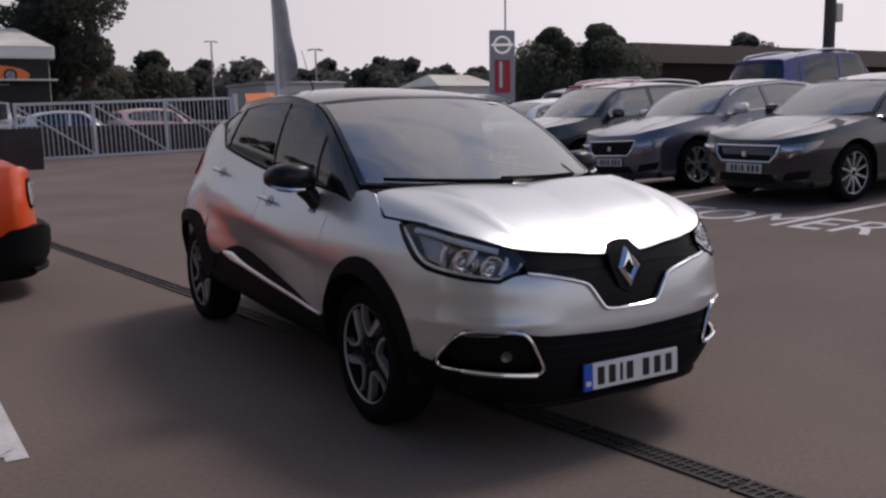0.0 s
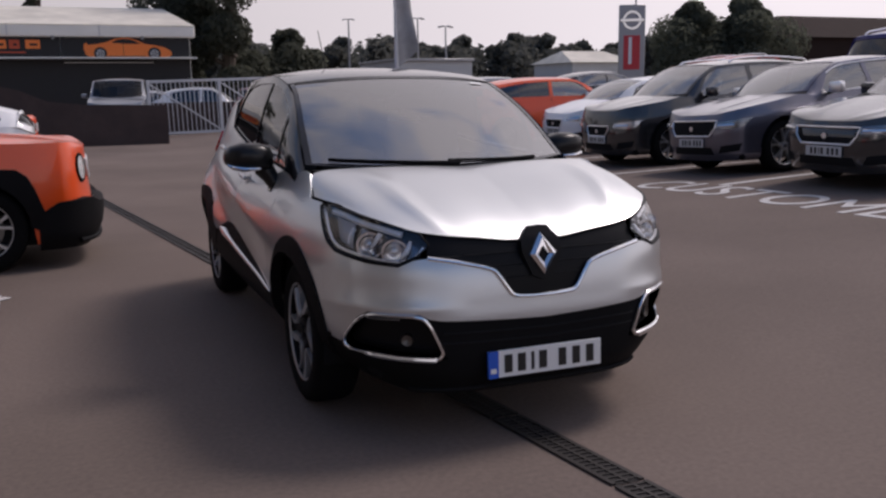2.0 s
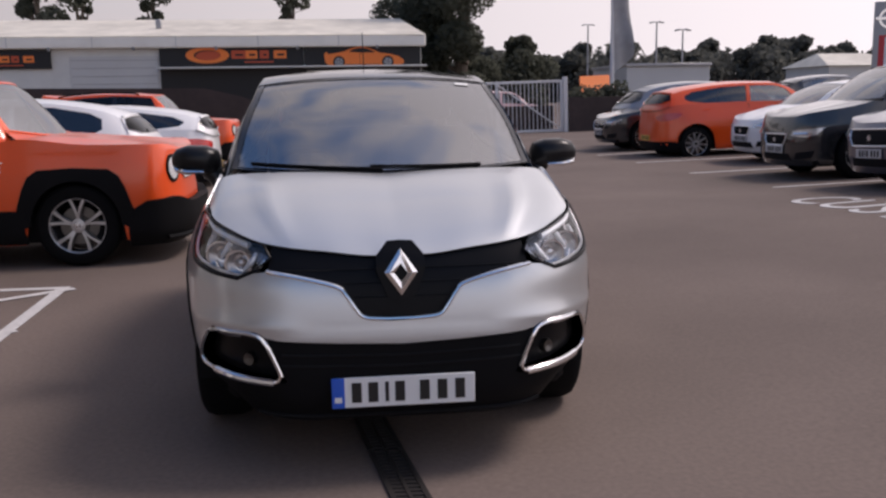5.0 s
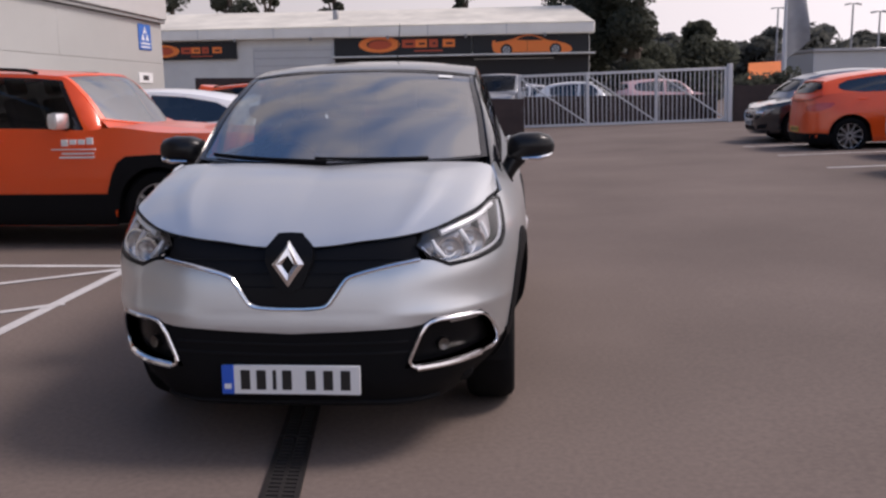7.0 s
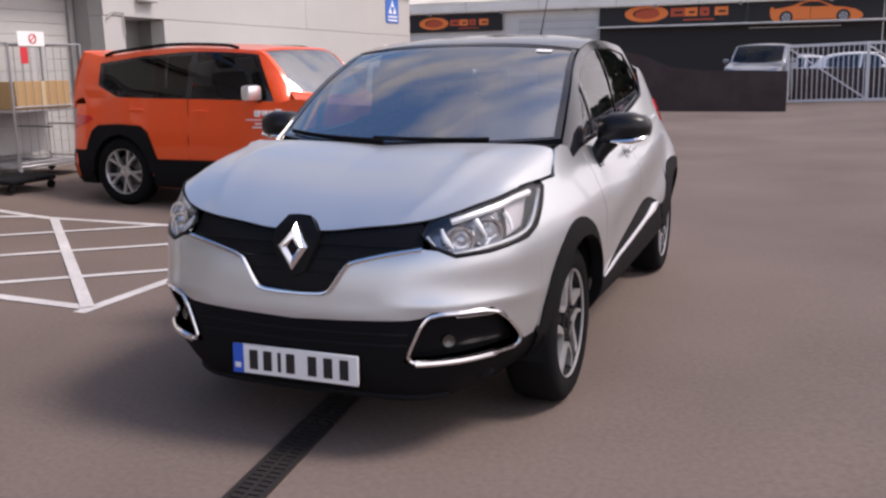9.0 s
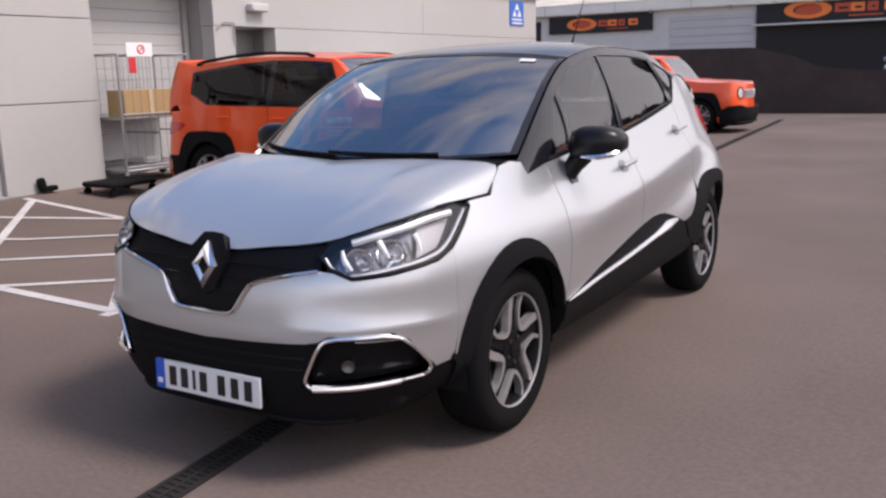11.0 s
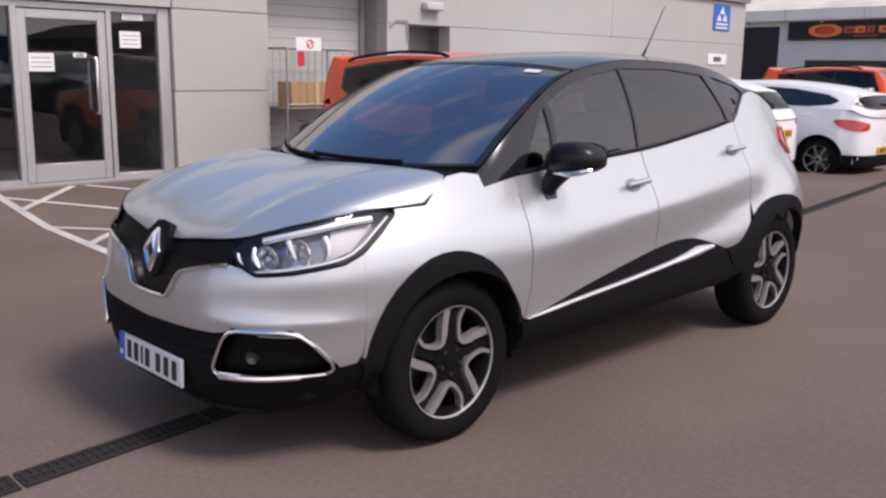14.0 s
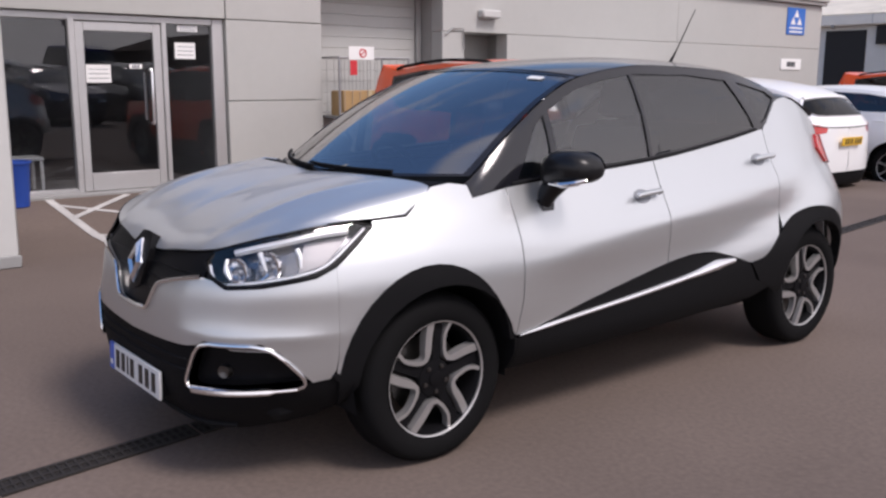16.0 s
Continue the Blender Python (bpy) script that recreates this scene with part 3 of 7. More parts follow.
# ---- markings, drain, buildings ----
LINE_PAINT = material("worn_road_paint", (0.53, 0.515, 0.50), 0.7, vary=0.30, scale=30, stain=0.32, sscale=2.2)
DRAIN_DARK = material("drain_bed", (0.017, 0.014, 0.013), 0.9, vary=0.2, scale=30)
GRATE = material("drain_iron", (0.023, 0.0195, 0.018), 0.65, 0.2, vary=0.2, scale=40)
CLADDING = material("grey_wall_panel", (0.405, 0.405, 0.388), 0.55, vary=0.04, scale=9, stain=0.10, sscale=0.6)
FASCIA = material("pale_fascia", (0.50, 0.50, 0.485), 0.5, vary=0.04, stain=0.08)
SHUTTER = material("roller_shutter", (0.44, 0.44, 0.425), 0.45, 0.1, vary=0.05, stain=0.1)
ALUMINIUM = material("door_aluminium", (0.50, 0.50, 0.50), 0.4, 0.5, vary=0.04)
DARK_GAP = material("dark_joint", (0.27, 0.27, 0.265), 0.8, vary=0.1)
# wall panel darkened, with the recess's shade put into the colour
SHADED_REVEAL = material("shaded_reveal_panel", (0.30, 0.295, 0.285), 0.7, vary=0.08, scale=6, stain=0.2)
SHOP_GLASS = glass("shop_glass", (0.75, 0.76, 0.77), gloss=0.07)
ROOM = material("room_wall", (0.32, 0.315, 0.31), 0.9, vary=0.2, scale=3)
PAPER = material("paper", (0.75, 0.75, 0.74), 0.7, vary=0.03)
SIGN_BLUE = material("sign_blue", (0.02, 0.13, 0.48), 0.4, vary=0.03)
SIGN_RED = material("sign_red", (0.55, 0.03, 0.04), 0.4, vary=0.03)
CARD = material("cardboard", (0.40, 0.26, 0.12), 0.8, vary=0.1, scale=20)
GALV = material("galvanised_steel", (0.34, 0.34, 0.35), 0.45, 0.7, vary=0.12, scale=25)
WHITE_STEEL = material("painted_gate_steel", (0.60, 0.595, 0.59), 0.5, vary=0.06, stain=0.1)
FLAG_CLOTH = material("flag_cloth", (0.36, 0.355, 0.35), 0.85, vary=0.22, scale=2.2, stain=0.30, sscale=1.1, bump=0.2, bscale=60)
BROWN_WALL = material("brown_wall", (0.050, 0.034, 0.031), 0.85, vary=0.35, scale=5, bump=0.5, bscale=30, stain=0.45, sscale=1.2)
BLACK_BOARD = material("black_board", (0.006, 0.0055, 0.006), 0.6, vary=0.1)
ORANGE_INK = material("orange_print", (0.85, 0.20, 0.03), 0.5, vary=0.05)
RED_PRINT = material("red_print", (0.50, 0.07, 0.02), 0.5, vary=0.05)
GUTTER = material("cream_gutter_paint", (0.80, 0.775, 0.70), 0.5, vary=0.05, scale=2, stain=0.12, sscale=0.7)
SHED_WALL = material("pale_shed_wall", (0.58, 0.575, 0.54), 0.6, vary=0.05, scale=4, stain=0.12)
SHED_ROOF = material("weathered_sheet_roof", (0.60, 0.56, 0.48), 0.8, vary=0.20, scale=1.6, stain=0.35, sscale=0.5)
BROWN_ROOF = material("brown_barn", (0.030, 0.019, 0.016), 0.9, spec=0.15, vary=0.15, scale=2, stain=0.2)
BARK = material("bark", (0.09, 0.07, 0.055), 0.9, vary=0.25, scale=12, bump=0.5, bscale=30)


def laid(poly, z=0.004, step=0.3):
    """A flat mark on the yard that follows its fall."""
    c = np.array(dense(poly, step))
    n = len(c)
    v = [(x, y, ground_z(x, y) + z) for x, y in c]
    mx, my = c.mean(0)
    v.append((mx, my, ground_z(mx, my) + z))
    a = sum(c[i][0] * c[(i + 1) % n][1] - c[(i + 1) % n][0] * c[i][1] for i in range(n))
    return v, [(i, (i + 1) % n, n) if a > 0 else ((i + 1) % n, i, n) for i in range(n)]


def line_mark(a, b, w=0.10, z=0.004):
    a, b = np.array(a, float), np.array(b, float)
    d = (b - a) / np.linalg.norm(b - a)
    s = np.array((-d[1], d[0])) * w / 2
    n = max(1, int(np.linalg.norm(b - a) / 0.2))
    v = []
    for i in range(n + 1):
        p = a + (b - a) * i / n
        v += [(x, y, ground_z(x, y) + z) for x, y in (p + s, p - s)]
    return v, [(2 * i, 2 * i + 1, 2 * i + 3, 2 * i + 2) for i in range(n)]


hatching = thing("hatched_marking", "worn white painted hatching on the asphalt before the door", "road marking", kind="structure")
HB = lambda x: 0.50 + (-2.2 - x) * 0.05


def clipped(m, c):
    """The stretch of y = m x + c inside the hatched field."""
    pts = []
    for x in np.linspace(-6.95, -2.22, 400):
        y = m * x + c
        if HB(x) < y < 3.05:
            pts.append((x, y))
    return pts[0], pts[-1]


marks = [((-2.237, 0.40), (-2.32, 3.12)), ((-2.27, 3.07), (-7.0, 3.10)), ((-2.26, HB(-2.3)), (-7.0, HB(-7.0)))]
marks += [clipped(0.80, c) for c in (3.5, 4.8, 6.05, 7.3)] + [clipped(-0.92, c) for c in (-1.58, -3.2, -4.8)]
for i, (a, b) in enumerate(marks):
    part("painted_line", line_mark(a, b, 0.08 if i > 2 else 0.09, 0.004 + 0.0008 * i), LINE_PAINT, hatching)
bays = thing("bay_markings", "worn white parking bay lines", "road marking", kind="structure")
for y in (0.3, 2.55, 4.95, 7.5, 10.4, 13.1, 15.7):
    part("painted_line", line_mark((5.6, y), (10.4, y)), LINE_PAINT, bays)
words = text_geo("CUSTOMER", 1.0, 0.001)
wv = np.array(words[0])
wv[:, 0] *= 4.35 / (wv[:, 0].max() - wv[:, 0].min())
wv[:, 1] *= 0.72 / (wv[:, 1].max() - wv[:, 1].min())
tx = []
for x, y, z in wv:
    gx, gy = 5.32 + y + 0.06 * x, 3.72 - x
    tx.append((gx, gy, ground_z(gx, gy) + 0.004 + z))
tagged(mesh_ob("painted_word", (tx, words[1]), LINE_PAINT, flat=True), "white word CUSTOMER painted on the asphalt", "road marking", kind="structure")

drain = thing("drain_channel", "narrow dark iron drain channel across the yard", "drain", kind="structure")
for i in range(32):
    y0, y1 = -4.6 + i * 0.8, -4.6 + i * 0.8 + 0.79
    part("drain_bed", laid([(drain_x(y0) - 0.052, y0), (drain_x(y0) + 0.052, y0), (drain_x(y1) + 0.052, y1), (drain_x(y1) - 0.052, y1)], 0.004), DRAIN_DARK, drain)
    pieces = []
    for side in (-1, 1):
        pieces.append(slab([(drain_x(y0) + side * 0.060 - 0.010, y0 + 0.004), (drain_x(y0) + side * 0.060 + 0.010, y0 + 0.004), (drain_x(y1) + side * 0.060 + 0.010, y1 - 0.004), (drain_x(y1) + side * 0.060 - 0.010, y1 - 0.004)], 0.002, 0.010, 0.0))
    pieces.append(slab([(drain_x(y0) - 0.007, y0 + 0.004), (drain_x(y0) + 0.007, y0 + 0.004), (drain_x(y1) + 0.007, y1 - 0.004), (drain_x(y1) - 0.007, y1 - 0.004)], 0.002, 0.0095, 0.0))
    for q in np.arange(y0 + 0.02, y1 - 0.01, 0.034 if y1 < 1.5 else 0.12):
        pieces.append(block(drain_x(q) - 0.052, drain_x(q) + 0.052, q, q + 0.011, 0.003, 0.009, 0))
    part("drain_grate", join(*pieces), GRATE, drain, flat=True)

WALL = pose(-7.054, 0, 0, 0, 0, 1.84)
wall = thing("wall_showroom", "grey panelled showroom wall with a recessed roller door", "wall", at=WALL, kind="structure")


def wall_panel(y0, y1, z0, z1):
    part("wall_panel", block(-0.25, 0, y0, y1, z0, z1, 0.006), CLADDING, wall)


for z0, z1 in ((0, 1.17), (1.18, 2.155)):
    wall_panel(2.99, 4.365, z0, z1)
wall_panel(2.99, 4.365, 2.165, 3.06)
wall_panel(4.37, 6.455, 2.75, 3.06)
wall_panel(-9.0, 2.98, 2.165, 3.06)
wall_panel(-9.0, -1.4, 0, 2.155)
wall_panel(6.46, 6.887, 1.095, 2.14)
wall_panel(6.89, 7.78, 1.095, 1.66)
wall_panel(7.783, 17.55, 1.095, 2.14)
wall_panel(6.46, 12.2, 0, 1.09)
wall_panel(12.204, 17.55, 0, 1.09)
wall_panel(6.46, 12.2, 2.145, 3.06)
wall_panel(12.204, 17.55, 2.145, 3.06)
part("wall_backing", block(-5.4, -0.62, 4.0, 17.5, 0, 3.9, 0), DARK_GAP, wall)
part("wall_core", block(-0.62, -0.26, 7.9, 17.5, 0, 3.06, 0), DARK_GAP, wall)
part("wall_end", block(-5.4, -0.26, 17.5, 17.56, 0, 3.06, 0), CLADDING, wall)
part("drip_edge", block(-0.25, 0.09, -9.0, 17.6, 3.07, 3.14, 0.01), DARK_GAP, wall)
part("fascia", block(-5.4, 0.13, -9.0, 17.64, 3.15, 4.1, 0.02), FASCIA, wall)
for i in range(18):
    part("shutter_slat", block(-0.58, -0.54, 4.37, 6.455, 0.02 + i * 0.155, 0.173 + i * 0.155, 0.005), SHUTTER, wall)
part("shutter_guide", block(-0.54, -0.48, 6.36, 6.45, 0, 2.75, 0.006), DARK_GAP, wall)
part("shutter_reveal", block(-0.62, -0.255, 6.46, 6.54, 0, 2.75, 0.005), SHADED_REVEAL, wall)
part("shutter_reveal", block(-0.62, -0.255, 4.28, 4.365, 0, 2.75, 0.005), SHADED_REVEAL, wall)
part("recess_back", block(-0.60, -0.56, 6.54, 7.9, 1.5, 2.3, 0.0), SHADED_REVEAL, wall)
part("recess_cill", block(-0.56, 0.01, 6.885, 7.785, 1.665, 1.69, 0.004), CLADDING, wall)
part("recess_head", block(-0.56, -0.255, 6.8, 7.85, 2.142, 2.17, 0.0), CLADDING, wall)
part("wall_box", block(0, 0.14, 7.15, 7.52, 2.36, 2.48, 0.02), FASCIA, wall)
part("wall_pipe", tube([(0.03, 6.50, 2.10), (0.03, 6.62, 2.19), (0.03, 6.84, 2.19), (0.03, 6.86, 1.9)], 0.012, 6), DARK_GAP, wall)
part("plinth", block(-0.3, 0.03, 6.46, 17.55, 0.0, 0.22, 0.01), DARK_GAP, wall)
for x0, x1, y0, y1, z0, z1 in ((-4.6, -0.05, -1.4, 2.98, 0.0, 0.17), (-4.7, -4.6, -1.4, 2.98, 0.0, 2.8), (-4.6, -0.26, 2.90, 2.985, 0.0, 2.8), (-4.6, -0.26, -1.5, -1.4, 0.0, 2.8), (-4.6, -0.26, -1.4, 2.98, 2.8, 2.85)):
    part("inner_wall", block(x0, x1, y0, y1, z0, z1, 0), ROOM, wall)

front = thing("shopfront", "aluminium framed glazed entrance with a closed glass door", "shopfront", at=WALL, kind="structure")
FX = -0.09
for y0, y1 in ((-1.4, -1.33), (0.02, 0.09), (1.12, 1.19), (2.19, 2.25), (2.83, 2.98)):
    part("mullion", block(FX - 0.07, FX + 0.03, y0, y1, 0.1, 2.155, 0.008), ALUMINIUM, front)
part("head_rail", block(FX - 0.07, FX + 0.028, -1.33, 2.83, 2.08, 2.155, 0.008), ALUMINIUM, front)
for y0, y1 in ((-1.33, 0.02), (0.09, 1.12), (2.25, 2.83)):
    part("sill_rail", block(FX - 0.07, FX + 0.028, y0, y1, 0.1, 0.22, 0.008), ALUMINIUM, front)
    part("pane", block(FX - 0.03, FX - 0.022, y0, y1, 0.22, 2.08, 0), SHOP_GLASS, front)
part("step", block(-0.25, 0.06, -1.4, 2.98, 0.0, 0.165, 0.008), DARK_GAP, front)
door = thing("door_entrance", "closed glass entrance door with aluminium frame and long pull bar", "door", at=WALL, kind="structure")
for y0, y1, z0, z1 in ((1.195, 1.29, 0.175, 2.07), (2.09, 2.185, 0.175, 2.07), (1.29, 2.09, 1.97, 2.07), (1.29, 2.09, 0.175, 0.38)):
    part("door_rail", block(FX - 0.05, FX + 0.012, y0, y1, z0, z1, 0.006), ALUMINIUM, door)
part("door_pane", block(FX - 0.025, FX - 0.017, 1.29, 2.09, 0.38, 1.97, 0), SHOP_GLASS, door)
part("pull_bar", tube([(FX - 0.10, 2.01, 0.97), (FX - 0.10, 2.01, 1.52)], 0.016, 10), SATIN, door)
pull = part("pull_bar", tube([(FX + 0.01, 2.03, 0.93), (FX + 0.06, 2.03, 0.93), (FX + 0.075, 2.03, 0.96), (FX + 0.075, 2.03, 1.52), (FX + 0.06, 2.03, 1.55), (FX + 0.01, 2.03, 1.55)], 0.017, 10), SATIN, door)
for y0, y1, z0, z1 in ((1.30, 1.58, 1.40, 1.60), (1.80, 1.95, 1.56, 1.61), (2.36, 2.62, 1.68, 1.87), (2.40, 2.66, 2.0, 2.07)):
    nt = part("notice", block(FX - 0.012, FX - 0.008, y0, y1, z0, z1, 0), PAPER, door if y1 < 2.2 else front)
    for i in range(3):
        zz = z1 - (z1 - z0) * (0.25 + 0.25 * i)
        part("print_bar", block(FX - 0.008, FX - 0.0068, y0 + 0.03, y1 - 0.03, zz - 0.006, zz + 0.004, 0), LAMP_GREY, nt)
stool = thing("stool", "pale low stool behind the showroom glass", "stool", at=WALL @ pose(-0.55, 0.66, 0.17))
part("stool_top", block(-0.20, 0.20, -0.20, 0.20, 0.36, 0.40, 0.01), PAPER, stool)
for x in (-0.17, 0.17):
    for y in (-0.17, 0.17):
        part("leg", block(x - 0.018, x + 0.018, y - 0.018, y + 0.018, 0, 0.36, 0.004), PAPER, stool)
wbin = thing("waste_bin", "small blue plastic waste bin beside the entrance", "bin", at=pose(-6.78, 0.37, 0.12))
part("bin_body", spun([(0.0, 0.0), (0.12, 0.0), (0.15, 0.45), (0.16, 0.47), (0.145, 0.47), (0.12, 0.05), (0.0, 0.04)], 24), BIN_BLUE, wbin)
part("bin_rim", spun([(0.145, 0.455), (0.166, 0.455), (0.166, 0.48), (0.145, 0.48)], 24, closed=True), BIN_BLUE, wbin)
column = thing("canopy_column", "square pale grey clad column under an added, unseen canopy", "column", kind="structure")
part("column_shaft", block(-4.57, -4.04, -0.86, -0.29, 0.0, 4.0, 0.015), FASCIA, column)
part("column_base", block(-4.58, -4.03, -0.87, -0.28, 0.0, 0.10, 0.01), DARK_GAP, column)
# roof out of view, added to shade the shopfront and the ground below
part("unseen_canopy", block(-6.85, -3.92, -9.0, 0.5, 4.13, 4.45, 0.02), FASCIA, column)
part("column_head", block(-4.62, -3.99, -0.91, -0.24, 4.0, 4.12, 0.01), FASCIA, column)

plaque = thing("blue_sign", "blue sign with three white triangles on the grey wall", "sign", at=WALL)
part("sign_board", block(0, 0.02, 16.06, 16.80, 2.42, 2.98, 0.004), SIGN_BLUE, plaque)
for cy, cz in ((16.43, 2.855), (16.30, 2.70), (16.56, 2.70)):
    tri = [(0.024, cy - 0.10, cz - 0.07), (0.024, cy + 0.10, cz - 0.07), (0.024, cy, cz + 0.085), (0.02, cy - 0.10, cz - 0.07), (0.02, cy + 0.10, cz - 0.07), (0.02, cy, cz + 0.085)]
    part("white_triangle", (tri, [(0, 1, 2), (3, 5, 4), (0, 3, 4, 1), (1, 4, 5, 2), (2, 5, 3, 0)]), PAPER, plaque, flat=True)
for z in (2.56, 2.48):
    part("white_bar", block(0.018, 0.026, 16.16, 16.70, z - 0.018, z + 0.018, 0.001), PAPER, plaque)
small = thing("wall_notice", "small white notice board low on the wall", "sign", at=WALL)
part("notice_board", block(0, 0.02, 15.92, 16.75, 1.68, 1.91, 0.004), PAPER, small)
part("notice_mark", block(0.018, 0.024, 16.15, 16.5, 1.74, 1.85, 0.002), LAMP_GREY, small)

stop = thing("door_stop", "small black rubber wedge on the wall foot", "door stop", at=WALL @ pose(0.02, 3.42, 0.17))
part("stop_body", moved(block(0, 0.07, -0.05, 0.05, 0, 0.16, 0.02), pose(0, 0, 0, 12)), RUBBER, stop)
part("stop_foot", block(0, 0.09, -0.02, 0.17, 0, 0.06, 0.015), RUBBER, stop)

# roll cage with a sign and a box
cage = thing("roll_cage", "tall wire roll cage trolley with a cardboard box", "trolley", at=pose(-7.18, 4.98, 0.15))
for x in (-0.32, 0.32):
    for y in (-0.56, 0.56):
        part("upright", tube([(x, y, 0.12), (x, y, 1.58)], 0.016, 8), GALV, cage)
        part("castor", moved(spun([(0.0, -0.016), (0.055, -0.016), (0.06, 0.0), (0.055, 0.016), (0.0, 0.016)], 14, "x"), pose(x, y, 0.06)), RUBBER, cage)
        part("castor_fork", block(x - 0.025, x + 0.025, y - 0.02, y + 0.02, 0.06, 0.135, 0.005), GALV, cage)
for x in (-0.32, 0.32):
    for z in (0.2, 0.85, 1.58):
        part("rail", tube([(x, -0.56, z), (x, 0.56, z)], 0.012, 6), GALV, cage)
    for i in range(9):
        y = -0.48 + 0.12 * i
        part("wire", tube([(x, y, 0.2), (x, y, 1.58)], 0.004, 5), GALV, cage)
for y in (-0.56, 0.0, 0.56):
    for z in (0.2, 0.6, 1.58):
        part("rail", tube([(-0.32, y, z), (0.32, y, z)], 0.012, 6), GALV, cage)
part("cage_base", block(-0.33, 0.33, -0.57, 0.57, 0.13, 0.17, 0.01), GALV, cage)
part("cage_panel", block(-0.31, -0.30, -0.54, 0.54, 0.25, 0.82, 0), SHUTTER, cage)
part("shelf", block(-0.31, 0.31, -0.55, 0.55, 0.785, 0.815, 0.004), GALV, cage)
carton = thing("carton", "brown cardboard carton strapped in the roll cage", "box", at=pose(-7.05, 4.92, 0.967))
part("carton_body", block(-0.16, 0.16, -0.42, 0.42, 0, 0.33, 0.006), CARD, carton)
part("carton_tape", block(0.158, 0.164, -0.03, 0.03, 0, 0.331, 0), material("parcel_tape", (0.5, 0.40, 0.25), 0.3), carton)
warn = thing("prohibition_sign", "red and white prohibition sign on the roll cage", "sign", at=pose(-6.835, 4.75, 1.70))
part("sign_board", block(-0.004, 0.004, -0.20, 0.20, 0.0, 0.17, 0.002), PAPER, warn)
part("ring", moved(spun([(0.042, -0.003), (0.058, -0.003), (0.058, 0.003), (0.042, 0.003)], 24, "x", closed=True), pose(0.006, 0.02, 0.085)), SIGN_RED, warn)
part("ring_bar", moved(block(0.004, 0.009, -0.05, 0.05, -0.007, 0.007, 0.001), pose(0, 0.02, 0.085, 40)), SIGN_RED, warn)
part("red_panel", block(0.0, 0.006, -0.18, -0.07, -0.20, -0.01, 0.002), SIGN_RED, warn)
clamps = thing("trolley_wheels", "dark trolley base with small castors by the wall", "trolley", at=pose(-6.55, 4.05, 0.10))
part("base", block(-0.28, 0.28, -0.33, 0.33, 0.10, 0.16, 0.02), TRIM, clamps)
for x in (-0.23, 0.23):
    for y in (-0.28, 0.28):
        part("castor", moved(spun([(0.0, -0.02), (0.045, -0.02), (0.05, 0), (0.045, 0.02), (0.0, 0.02)], 12, "x"), pose(x, y, 0.05)), RUBBER, clamps)

# brown wall and steel gate
bw = thing("wall_brown", "low dark brown boundary wall", "wall", kind="structure")
prof = [(-9.2, 1.92), (-4.0, 1.86), (-2.9, 1.6), (-2.2, 1.28), (-1.2, 1.18), (1.04, 1.13)]
for (xa, za), (xb, zb) in zip(prof[:-1], prof[1:]):
    v = [(xa, 24.1, 0), (xb, 24.1, 0), (xb, 24.1, zb), (xa, 24.1, za), (xa, 24.4, 0), (xb, 24.4, 0), (xb, 24.4, zb - 0.12), (xa, 24.4, za - 0.12)]
    part("wall_length", (v, [(0, 1, 2, 3), (5, 4, 7, 6), (3, 2, 6, 7), (0, 3, 7, 4), (1, 5, 6, 2)]), BROWN_WALL, bw, flat=True)
for xa, xb, ya, h in ((0.9, 8.1, 30.2, 1.15), (8.35, 11.6, 28.75, 1.45)):
    part("wall_length", block(xa, xb, ya, ya + 0.22, 0, h, 0.01), BROWN_WALL, bw)
gate = thing("steel_gate", "white painted steel sliding gate with vertical bars", "gate", at=pose(0.95, 28.8, 0, 0, -1.35, 0))
GY, gl, gr_ = 0.0, 0.0, 7.15
for x in (gl, 2.38, 4.77, gr_):
    part("gate_post", block(x - 0.05, x + 0.05, GY - 0.04, GY + 0.04, 0.05, 1.92, 0.008), WHITE_STEEL, gate)
for z in (0.10, 1.87):
    part("gate_rail", block(gl, gr_, GY - 0.03, GY + 0.03, z - 0.045, z + 0.045, 0.008), WHITE_STEEL, gate)
for i in range(46):
    x = gl + 0.14 + i * (gr_ - gl - 0.28) / 45
    part("gate_bar", block(x - 0.014, x + 0.014, GY - 0.014, GY + 0.014, 0.13, 1.84, 0.003), WHITE_STEEL, gate)
for xa, xb in ((gl, 2.38), (2.38, 4.77), (4.77, gr_)):
    part("gate_brace", tube([(xa + 0.05, GY - 0.03, 1.78), (xb - 0.05, GY - 0.03, 0.16)], 0.028, 6), WHITE_STEEL, gate)
part("gate_end", block(gr_ + 0.06, gr_ + 0.22, GY - 0.08, GY + 0.08, -0.05, 2.02, 0.01), WHITE_STEEL, gate)

# long workshop behind, with banners
shed = thing("workshop_building", "long pale workshop with a low weathered roof and dark shopfront banners", "building", kind="structure")
SY = 48.9
part("workshop_wall", block(-46, 4.9, SY, SY + 13, 0, 4.5, 0.01), SHED_WALL, shed)
part("gutter_beam", block(-46.2, 5.15, SY - 0.45, SY + 0.2, 4.50, 5.15, 0.10, 3), GUTTER, shed)
for i in range(11):
    part("gutter_joint", block(-44.3 + 4.45 * i, -44.24 + 4.45 * i, SY - 0.47, SY - 0.40, 4.55, 5.12, 0.005), SHED_WALL, shed)
    part("gutter_bracket", block(-42.2 + 4.45 * i, -42.05 + 4.45 * i, SY - 0.47, SY - 0.30, 4.38, 4.56, 0.01), DARK_GAP, shed)
